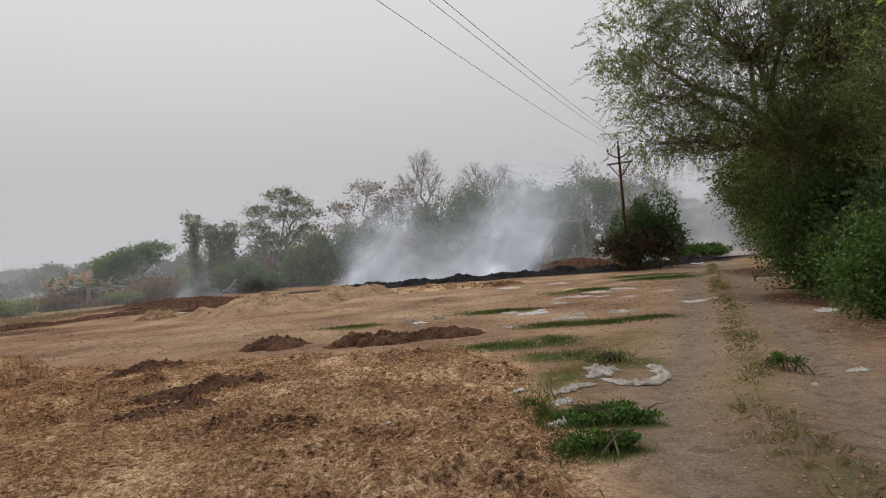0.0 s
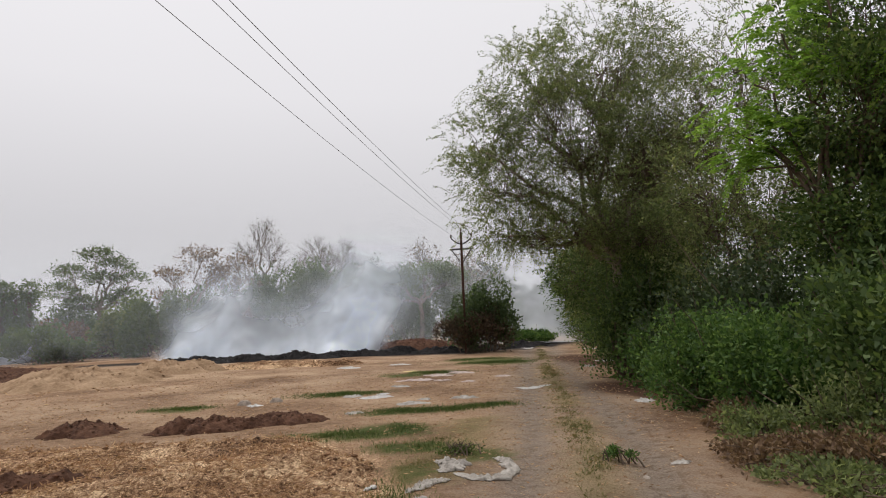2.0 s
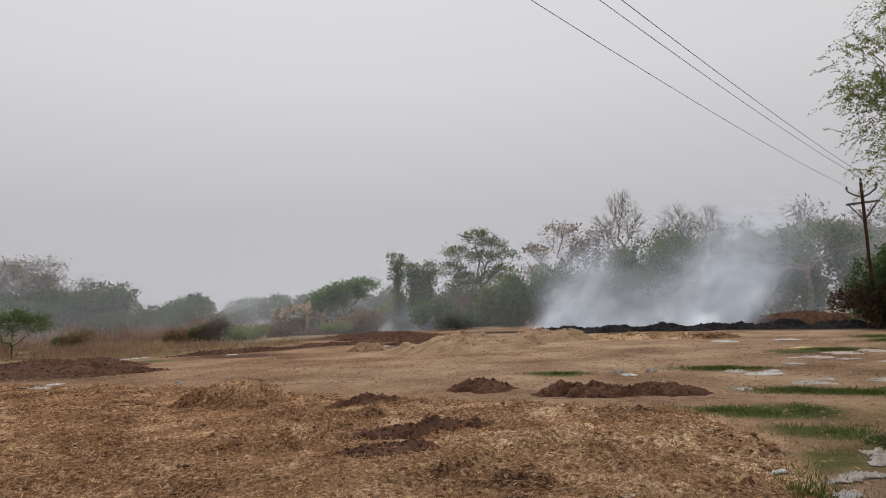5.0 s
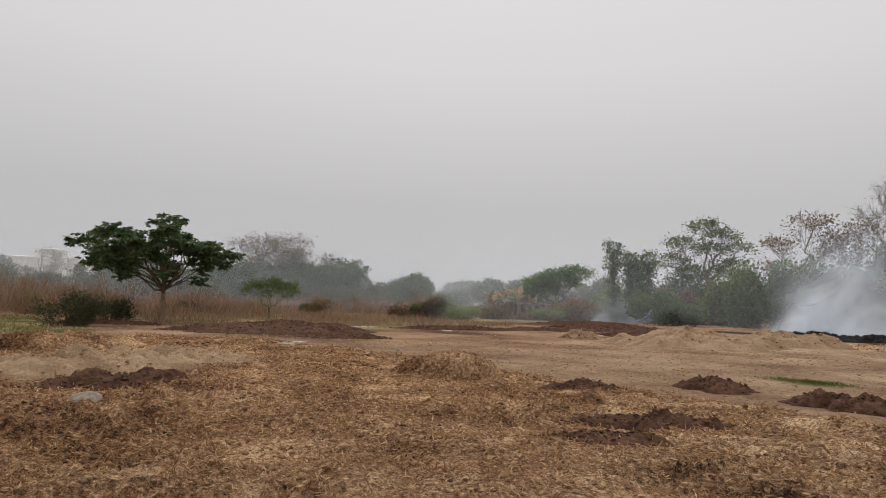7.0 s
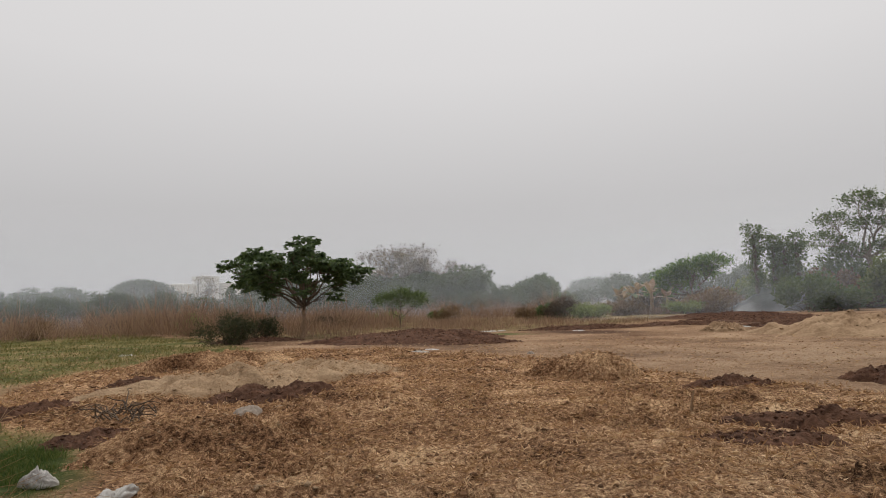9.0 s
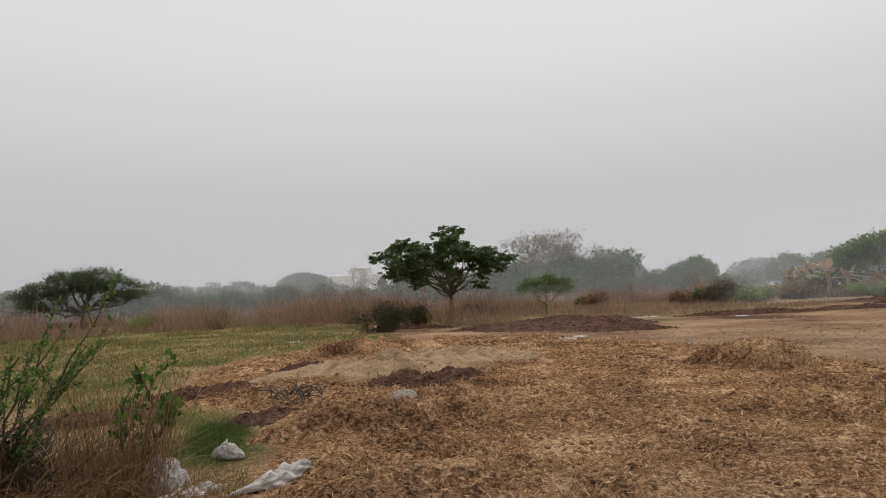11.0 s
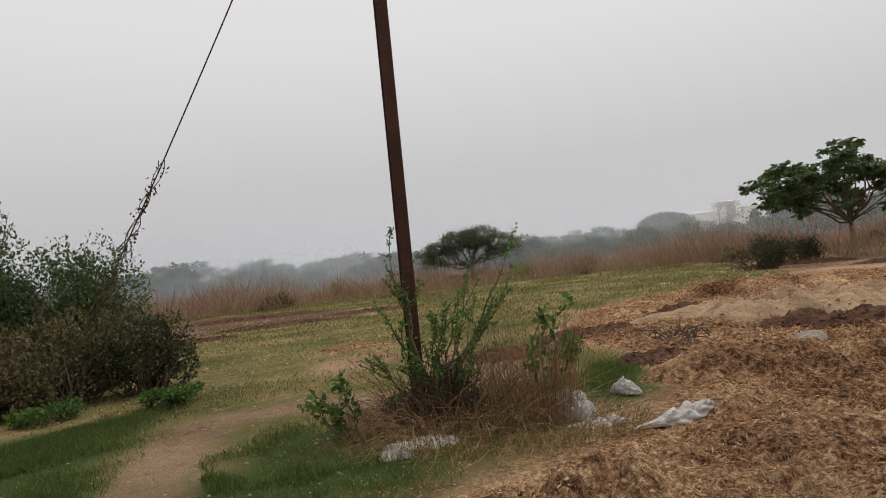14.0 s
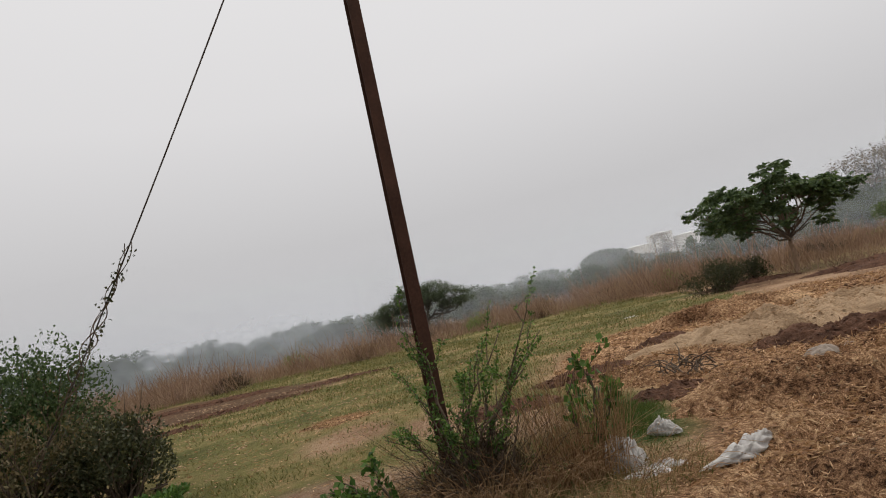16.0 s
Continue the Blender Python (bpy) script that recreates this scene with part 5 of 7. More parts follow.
def smoke(x0, x1, y0, tall, layers, plumes, mat, label, seed, depth, body=1.0, fold=1.7):
    """Drifting curtains of smoke, one behind the other: plumes that rise from spots along the ground, lean with the wind, widen and fray in soft billows."""
    xm = (x0 + x1) / 2
    top = thing("smoke", xm, y0, floor_z(xm, y0), label, "smoke", kind="stuff")
    for k in range(layers):
        s = seed + 11 * k
        x, h = np.meshgrid(np.linspace(x0, x1, 200), tall * np.linspace(0, 1, 100), indexing="ij")
        wx = 2.2 * (fbm(x + 9 * k, h, 2.4, 3, s) - 0.5) * (0.35 + 0.3 * h)
        wh = 1.6 * (fbm(x + 5, h + 9 * k, 2.0, 3, s + 1) - 0.5) * smooth(0, 1.0, h)
        den = 0 * x
        for px, wide, lean, spread, up, strong in plumes:
            mid = px + lean * h + 0.5 * math.sin(2.3 * k + px)
            den = den + strong * np.exp(-(((x + wx - mid) / (wide + spread * h)) ** 2)) * np.exp(-((np.maximum(h + wh, 0) / up) ** 1.5))
        puff = 0.25 + 0.75 * smooth(0.28, 0.7, fbm(x - 0.5 * h + wx, h + wh, fold, 3, s + 2))
        puff = puff + (1 - puff) * np.exp(-h / 0.8)
        den = np.clip(body * den * puff, 0, 1) * smooth(1, 0.35, h / tall)
        y = depth * k / max(1, layers - 1) + 1.0 * (fbm(x + 3 * k, h, 2.2, 3, s + 3) - 0.5) + 0.2 * h
        curtain("smoke_curtain", x - xm, y, h - 0.05, den, mat, top)
    return top


def haze(radius, a0, a1, tall, full, mat, label, seed, body, extra=()):
    """Thin smoke that hangs over the field in a wide arc, thinning upwards."""
    top = thing("smoke_haze", 0, 0, 0, label, "smoke haze", kind="stuff")
    a, h = np.meshgrid(np.radians(np.linspace(a0, a1, 140)), tall * np.linspace(0, 1, 40), indexing="ij")
    x, y = -radius * np.sin(a), radius * np.cos(a)
    u = (np.degrees(a) - a0) / (a1 - a0)
    den = body * smooth(tall, full, h) * (0.75 + 0.5 * fbm(x + 40, y + 2 * h, 9.0, 3, seed)) * smooth(0, 0.08, u) * smooth(1, 0.92, u)
    for at, wide, more, up in extra:
        den = den + more * np.exp(-(((np.degrees(a) - at) / wide) ** 2)) * np.exp(-((h / up) ** 2)) * (0.5 + fbm(x, y + 3 * h, 3.0, 4, seed + 1))
    curtain("haze_curtain", x, y, h - 0.2 + height(x, y), np.clip(den, 0, 1), mat, top)


smoke(-10.0, 13.0, 38.3, 11.5, 4, ((-6.6, 0.8, 0.42, 0.2, 2.9, 0.9), (-4.8, 0.9, 0.4, 0.22, 2.3, 0.75), (-2.6, 1.0, 0.45, 0.22, 1.5, 0.6), (-0.4, 1.0, 0.45, 0.25, 1.7, 0.6), (1.6, 1.0, 0.42, 0.22, 3.0, 0.75), (3.4, 0.9, 0.36, 0.2, 4.0, 0.8), (2.6, 1.4, 0.4, 0.3, 7.0, 0.16)), SMOKE, "thick white smoke drifting off a burning bank", 61, 3.0, 1.5, 1.9)
smoke(-25.5, -15.5, 50.0, 5.6, 2, ((-23.6, 0.9, 1.1, 0.5, 1.3, 0.7), (-22.4, 1.1, 1.2, 0.6, 1.6, 0.7), (-20.6, 0.9, 1.0, 0.6, 2.2, 0.4)), SMOKE_THIN, "thin bluish smoke rising off smouldering scrub", 62, 1.5, 2.2)
haze(47.5, -44, 42, 13.0, 2.0, SMOKE_THIN, "thin grey smoke hanging before the trees", 65, 0.19, ((-21, 6, 0.85, 7.0), (-6, 7, 0.25, 8.0)))
haze(76.0, -44, 152, 15.0, 4.0, SMOKE_THIN, "thin grey haze over the far edge of the field", 66, 0.3, ((113, 15, 0.4, 8.0),))
haze(121.0, -44, 152, 20.0, 4.0, SMOKE_THIN, "thin grey haze before the distant treeline", 67, 0.42)

# ---- heaps, stones and litter ----
def heap(name, x, y, lx, ly, h, turn, mat, label, category="heap", group="", seed=1, rough=0.35, lumps=60, lump=0.06, lump_mat=None):
    """A heap of loose stuff with an uneven crest and lumps lying on it."""
    rng = np.random.default_rng(seed)
    top = thing(name, x, y, 0, label, category, group, turn)
    nr, na = (44, 120) if lumps else (20, 50)
    r, a = np.meshgrid(np.linspace(0, 1, nr), np.linspace(0, 2 * np.pi, na, endpoint=False), indexing="ij")
    edge = 1 + 1.1 * (fbm(np.cos(a) * 2 + seed, np.sin(a) * 2, 0.8, 4, seed) - 0.5)

    def surface(r, a, edge):
        px, py = r * lx * edge * np.cos(a), r * ly * edge * np.sin(a)
        size = max(0.18, min(lx, ly) * 0.55)
        n = fbm(px + seed * 3.1, py, size * 0.8, 5, seed) - 0.5
        pz = h * (1 - r**2.6) ** 1.2 * (0.9 + rough * 2.4 * n) + h * rough * 0.8 * (fbm(px, py + 7, size * 0.3, 3, seed + 2) - 0.5) * (1 - r**3) - 0.05 * r**6 - 0.02
        if lumps:
            pz = pz + min(0.13, 0.55 * h) * (np.abs(2 * fbm(px + 4, py + seed, 0.16, 3, seed + 5) - 1) - 0.2) * (1 - r**4)
        return px, py, pz

    px, py, pz = surface(r, a, edge)
    ct, st = math.cos(radians(turn)), math.sin(radians(turn))
    base = height(x + px * ct - py * st, y + px * st + py * ct)
    v = np.stack([px, py, pz + base], -1).reshape(-1, 3)
    ids = np.arange(nr * na).reshape(nr, na)
    nxt = np.roll(ids, -1, axis=1)
    f = np.stack([ids[:-1], ids[1:], nxt[1:], nxt[:-1]], -1).reshape(-1, 4)
    part("mound_body", fast_mesh("mound_body", v, f, True), mat, top)
    if lumps:
        lumps = int(lumps * 2.2)
        rr, aa = np.sqrt(rng.uniform(0, 2.6, lumps)), rng.uniform(0, 2 * np.pi, lumps)
        qx, qy, qz = surface(np.minimum(rr, 0.99), aa, np.maximum(rr, 1.0) * (1 + 1.1 * (fbm(np.cos(aa) * 2 + seed, np.sin(aa) * 2, 0.8, 4, seed) - 0.5)))
        c = np.column_stack([qx, qy, qz + height(x + qx * ct - qy * st, y + qx * st + qy * ct) + 0.3 * lump])
        tagged(part("clod_cover", lump_mesh("clod_cover", c, lump * 0.5, rng), lump_mat or mat, top), kind="stuff")
        if lump_mat:
            c = np.repeat(c, 7, 0) + rng.normal(0, 0.09, (7 * lumps, 3)) * (1, 1, 0.12) + (0, 0, 0.012)
            way = rng.normal(size=c.shape) * (1, 1, 0.35)
            tagged(part("straw_cover", leaf_mesh("straw_cover", c, way, 0.065, 0.009, rng, 0.3), STRAW, top), kind="stuff")
    return top


def lump_mesh(name, c, size, rng):
    """Small uneven six-cornered lumps."""
    n = len(c)
    base = np.array([(1, 0, 0), (-1, 0, 0), (0, 1, 0), (0, -1, 0), (0.2, 0.1, 0.55), (0, 0, -0.5)])
    s = np.asarray(size) * (0.35 + 1.6 * rng.uniform(0, 1, n) ** 3) if np.ndim(size) == 0 else np.asarray(size)
    ang = rng.uniform(0, 2 * np.pi, n)
    v = base[None] * rng.uniform(0.6, 1.35, (n, 6, 1)) * s[:, None, None]
    vx = v[..., 0] * np.cos(ang)[:, None] - v[..., 1] * np.sin(ang)[:, None]
    vy = v[..., 0] * np.sin(ang)[:, None] + v[..., 1] * np.cos(ang)[:, None]
    v = np.stack([vx, vy, v[..., 2]], -1) + c[:, None]
    f = np.array([(0, 2, 4), (2, 1, 4), (1, 3, 4), (3, 0, 4), (2, 0, 5), (1, 2, 5), (3, 1, 5), (0, 3, 5)])
    return fast_mesh(name, v.reshape(-1, 3), (f[None] + 6 * np.arange(n)[:, None, None]).reshape(-1, 3))


def facing(x, y):
    return math.degrees(math.atan2(-x, y))


for k, (x, y, lx, ly, h, mat, lab) in enumerate((
        (-3.9, 13.6, 0.8, 0.5, 0.42, RED_SOIL, "dark red-brown heap of dug soil"), (-1.5, 12.8, 1.0, 0.5, 0.5, RED_SOIL, "dark red-brown ridge of dug soil"),
        (0.0, 13.2, 0.9, 0.5, 0.4, RED_SOIL, "dark red-brown ridge of clods"), (-3.3, 8.3, 1.05, 0.6, 0.36, RED_SOIL, "dark clod heap breaking through straw"),
        (-4.5, 8.6, 0.6, 0.4, 0.2, BROWN_SOIL, "low brown straw heap"), (-5.6, 11.2, 0.9, 0.4, 0.32, RED_SOIL, "low dark heap of dug soil"), (-3.2, 6.9, 0.9, 0.45, 0.22, RED_SOIL, "low brown straw heap"),
        (-10.5, 5.1, 1.15, 0.6, 0.55, RED_SOIL, "dark brown heap before pale straw"), (-11.6, 3.4, 0.7, 0.45, 0.32, BROWN_SOIL, "brown straw mound with a dark hollow"),
        (-14.9, 3.7, 0.8, 0.5, 0.3, RED_SOIL, "small dark soil heap in straw"), (-12.0, 1.4, 1.0, 0.6, 0.38, RED_SOIL, "red-brown soil heap at the grass edge"),
        (-23.2, 17.2, 4.4, 1.9, 0.95, RED_SOIL, "long dark brown soil heap across the field")) + ((-19.0, 17.2, 1.8, 0.9, 0.4, RED_SOIL, "low dark soil heap with rubbish"),
        (-21.0, 27.0, 3.4, 0.9, 0.4, RED_SOIL, "long low heap of dark rubble"), (-26.3, 22.6, 1.4, 0.8, 0.4, RED_SOIL, "dark rubble heap in the grass"),
        (-17.8, 31.0, 2.6, 1.2, 0.35, RED_SOIL, "low dark rubble heap"), (-16.8, 36.5, 3.4, 1.4, 0.5, RED_SOIL, "low dark rubble heap near the thin smoke"), (-20.5, 41.5, 3.4, 1.5, 0.5, RED_SOIL, "low dark rubble heap near the thin smoke"), (-12.4, 30.0, 2.0, 0.9, 0.35, RED_SOIL, "low dark rubble heap beside pale sand"), (-13.8, 34.0, 2.4, 1.2, 0.4, RED_SOIL, "dark rubble heap behind pale sand"), (-31.0, 13.4, 2.4, 0.9, 0.4, RED_SOIL, "low dark soil bank by the bushes"),
        (-19.5, -11.8, 3.2, 0.8, 0.3, RED_SOIL, "low dark scorched soil ridge in the meadow"), (-24.5, -9.6, 3.0, 0.8, 0.28, RED_SOIL, "low dark scorched soil ridge in the meadow"), (-29.0, -6.2, 2.6, 0.7, 0.25, RED_SOIL, "low dark scorched soil ridge in the meadow"), (-33.0, -15.0, 5.0, 1.0, 0.35, RED_SOIL, "long dark scorched soil ridge by the reeds"), (-14.0, -3.6, 0.9, 0.5, 0.12, BROWN_SOIL, "flat patch of dry cut grass"), (-10.5, -0.2, 1.0, 0.6, 0.3, RED_SOIL, "red-brown soil heap in the grass"), (-8.9, 1.9, 0.6, 0.4, 0.25, RED_SOIL, "small dark soil heap in straw"))):
    heap("soil_heap", x, y, lx * 1.05, ly * 1.1, h * 0.52, facing(x, y), mat, lab, group="soil heaps", seed=400 + k, rough=0.4, lumps=int(420 * min(lx, 3.0)), lump=0.035 + 0.009 * min(4, lx), lump_mat=MULCH_BIT if mat is BROWN_SOIL else None)
for k, (x, y, lx, ly, h, mat, lab) in enumerate((
        (-8.6, 11.2, 1.25, 0.85, 0.5, BROWN_SOIL, "rounded brown mound of straw and earth"), (-7.7, 2.9, 1.6, 1.1, 0.26, BROWN_SOIL, "low brown mound of straw mulch"),
        (-17.3, 6.3, 2.2, 1.0, 0.4, BROWN_SOIL, "low brown mound of straw mulch"), (-4.6, 2.6, 1.2, 0.9, 0.14, BROWN_SOIL, "low brown mound of straw mulch"))):
    heap("mulch_mound", x, y, lx, ly, h, facing(x, y), mat, lab, group="mulch mounds", seed=440 + k, rough=0.3, lumps=int(130 * lx), lump=0.045, lump_mat=PALE_STRAW)
heap("straw_heap", -12.6, 5.2, 2.7, 0.95, 0.42, 96, PALE_STRAW, "long pale heap of chopped straw", "heap", seed=450, rough=0.4, lumps=500, lump=0.05, lump_mat=PALE_STRAW)
heap("straw_heap", -13.9, 8.2, 2.0, 1.0, 0.3, 60, PALE_STRAW, "pale heap of chopped straw", "heap", seed=451, rough=0.4, lumps=400, lump=0.05, lump_mat=PALE_STRAW)
for k, (x, y, lx, ly, h, mat, lab) in enumerate((
        (-8.2, 26.4, 3.3, 2.0, 0.68, TAN_SOIL, "large pale tan heap of sand"), (-5.8, 31.2, 2.4, 1.6, 0.6, TAN_SOIL, "pale tan heap of sand before the smoke"), (-1.4, 31.6, 3.2, 1.2, 0.3, BROWN_SOIL, "long brown earth bank before the smoke"), (-13.1, 26.6, 1.0, 0.6, 0.4, TAN_SOIL, "small tan heap of sand"), (1.6, 31.2, 2.0, 1.0, 0.25, BROWN_SOIL, "brown earth heap before the smoke"))):
    heap("sand_heap", x, y, lx, ly, h, facing(x, y), mat, lab, group="sand heaps", seed=460 + k, rough=0.5, lumps=220, lump=0.09, lump_mat=MULCH_BIT if mat is BROWN_SOIL else None)
for k in range(11):
    x = -6.6 + 1.3 * k
    y = 37.3 + 0.5 * math.sin(k * 1.9) + (0.5 * (k - 8) if k > 8 else 0)
    heap("charred_heap", x, y, 1.5, 0.7, 0.36 + 0.1 * math.sin(k * 2.7), 4 * math.sin(k), CHAR, "black charred ridge of burnt waste", group="charred heaps", seed=480 + k, rough=0.3, lumps=70, lump=0.09)
for k, (x, y, lx) in enumerate(((8.6, 37.6, 2.2), (11.8, 38.4, 2.4), (14.8, 39.8, 2.0), (6.2, 39.2, 1.6))):
    heap("charred_heap", x, y, lx, 0.9, 0.35, 10, CHAR, "black charred strip of burnt waste", group="charred heaps", seed=495 + k, rough=0.6, lumps=80, lump=0.08)
heap("soil_heap", 7.0, 41.5, 4.5, 1.4, 0.8, 8, RED_SOIL, "reddish earth bank behind the burnt strip", group="soil heaps", seed=499, rough=0.3, lumps=60, lump=0.08)

m_rock = heap("stone", -8.5, 3.75, 0.3, 0.2, 0.24, facing(-8.5, 3.75), STONE, "pale weathered stone lying in straw", "stone", seed=520, rough=0.25, lumps=0)
for k, (x, y, s) in enumerate(((-2.6, 2.5, 0.12), (-3.4, 2.0, 0.08), (-9.2, 4.5, 0.12), (4.3, 6.6, 0.07), (-13.5, 14.7, 0.16), (-1.1, 17.0, 0.22), (-0.3, 17.2, 0.2))):
    heap("stone", x, y, s, s * 0.75, s * 0.7, 30 * k, STONE, "small pale stone on bare ground", "stone", "loose stones", seed=521 + k, rough=0.25, lumps=0)


def sheet(name, x, y, length, width, turn, mat, label, puff=0.12, seed=1, category="plastic litter", group="scattered litter", curl=0.0):
    """A crumpled bag or strip of plastic, folded on itself and closed below."""
    rng = np.random.default_rng(seed)
    nu, nv = 40, 22
    u, v = np.meshgrid(np.linspace(-1, 1, nu), np.linspace(0, 2 * np.pi, nv, endpoint=False), indexing="ij")
    env = np.clip(1 - np.abs(u) ** 3.5, 0.04, 1) * (0.7 + 0.25 * u + 0.5 * fbm(u * 2.2 + seed, 0 * u, 0.6, 3, seed))
    crease = 1 + 0.9 * (fbm(u * 7 + seed, v * 1.6, 0.7, 4, seed + 1) - 0.5)
    px = u * length / 2
    py = np.cos(v) * width / 2 * env * crease + curl * (u**2 - 0.4) * length
    fold = np.abs(2 * fbm(u * 7 + 2 * seed, v * 1.2, 0.6, 4, seed + 3) - 1) * 1.6
    pz = np.maximum(np.sin(v), -0.2) * puff * 0.62 * env * (0.75 + 0.55 * fold) + 0.012
    ct, st = math.cos(radians(turn)), math.sin(radians(turn))
    pz = pz + height(x + px * ct - py * st, y + px * st + py * ct)
    ids = np.arange(nu * nv).reshape(nu, nv)
    nxt = np.roll(ids, -1, axis=1)
    f = np.stack([ids[:-1], ids[1:], nxt[1:], nxt[:-1]], -1).reshape(-1, 4)
    ob = part(name, fast_mesh(name, np.stack([px, py, pz], -1).reshape(-1, 3), f, True), mat)
    ob.matrix_world = pose(x, y, 0, 0, 0, turn)
    return tagged(ob, label, category, group)


def scrap(name, x, y, rx, ry, turn, mat, label, seed, peak=0.0, category="plastic litter", group="scattered litter"):
    """A torn, crumpled piece of film, ragged in outline and peaked in folds."""
    nr, na = 14, 64
    r, a = np.meshgrid(np.linspace(0, 1, nr), np.linspace(0, 2 * np.pi, na, endpoint=False), indexing="ij")
    edge = 0.2 + 1.45 * fbm(np.cos(a) * 1.7 + seed * 1.3, np.sin(a) * 1.7, 0.6, 5, seed)
    px, py = r * rx * edge * np.cos(a), r * ry * edge * np.sin(a)
    fold = np.abs(2 * fbm(px * 2 + seed, py * 2, 0.2 + 0.08 * rx, 5, seed + 1) - 1)
    pz = (1 - r**4) * (0.012 + (0.05 + 0.1 * min(rx, 0.6)) * fold + peak * (0.4 + 1.2 * fold) * (1 - r**2)) + 0.004
    ct, st = math.cos(radians(turn)), math.sin(radians(turn))
    pz = pz + height(x + px * ct - py * st, y + px * st + py * ct)
    ids = np.arange(nr * na).reshape(nr, na)
    nxt = np.roll(ids, -1, axis=1)
    f = np.stack([ids[:-1], ids[1:], nxt[1:], nxt[:-1]], -1).reshape(-1, 4)
    ob = part(name, fast_mesh(name, np.stack([px, py, pz], -1).reshape(-1, 3), f, True), mat)
    ob.matrix_world = pose(x, y, 0, 0, 0, turn)
    return tagged(ob, label, category, group)


LITTER = ((6.7, 16.9, 0.75, 0.22, PLASTIC), (2.25, 16.7, 0.85, 0.3, PLASTIC), (1.7, 17.3, 0.45, 0.28, PLASTIC_GREY), (-0.8, 16.6, 0.35, 0.2, PLASTIC), (1.5, 13.8, 0.4, 0.2, PLASTIC_GREY), (2.3, 28.4, 0.9, 0.3, PLASTIC), (4.2, 20.9, 1.2, 0.3, PLASTIC_PINK),
          (5.1, 22.4, 0.8, 0.35, PLASTIC_PINK), (6.1, 23.0, 1.1, 0.3, PLASTIC_PINK), (7.2, 20.8, 0.5, 0.25, PLASTIC_PINK), (4.6, 24.6, 0.6, 0.25, PLASTIC_YELLOW), (4.8, 29.0, 0.8, 0.3, PLASTIC), (3.0, 14.9, 0.8, 0.25, PLASTIC_GREY), (4.4, 15.4, 0.7, 0.2, PLASTIC_GREY),
          (17.0, 34.3, 0.7, 0.35, PLASTIC), (13.4, 25.0, 0.8, 0.35, PLASTIC)) + ((11.3, 22.6, 0.7, 0.3, PLASTIC_GREY), (7.8, 12.6, 0.4, 0.3, PLASTIC), (-26.0, 6.0, 0.5, 0.25, PLASTIC), (-25.4, 24.2, 0.8, 0.4, PLASTIC), (-17.8, 14.2, 0.5, 0.2, PLASTIC), (-22.4, 28.6, 0.9, 0.4, PLASTIC),
          (-22.6, 21.2, 1.0, 0.35, PLASTIC), (-17.0, 13.1, 0.6, 0.22, PLASTIC_GREY), (-20.3, 25.6, 0.5, 0.3, PLASTIC), (-13.6, 29.0, 0.7, 0.3, PLASTIC_GREY), (-11.8, 34.5, 0.9, 0.4, PLASTIC_GREY), (0.5, 8.6, 0.16, 0.12, PLASTIC), (-0.2, 5.6, 0.14, 0.08, PLASTIC), (5.0, 7.0, 0.2, 0.12, PLASTIC_GREY), (14.5, 38.0, 0.7, 0.4, PLASTIC), (5.6, 19.6, 0.4, 0.2, PLASTIC_PINK), (3.3, 19.2, 0.5, 0.2, PLASTIC_GREY))
for k, (x, y, l, w, mat) in enumerate(LITTER):
    kind_of = {PLASTIC: "white", PLASTIC_GREY: "dirty grey-white", PLASTIC_PINK: "pale pinkish", PLASTIC_YELLOW: "faded yellow"}[mat]
    scrap("plastic_scrap", x, y, l * 0.55, w * 0.95, facing(x, y) + 14 * math.sin(k * 2.3), mat, f"crumpled {kind_of} plastic scrap lying on the ground", 540 + k)
    if l > 0.7:
        scrap("plastic_scrap", x + 0.6 * l * math.cos(k), y + 0.7 * math.sin(k * 1.7), l * 0.25, w * 0.5, 30 * k, mat, f"small torn {kind_of} plastic scrap on the ground", 640 + k)


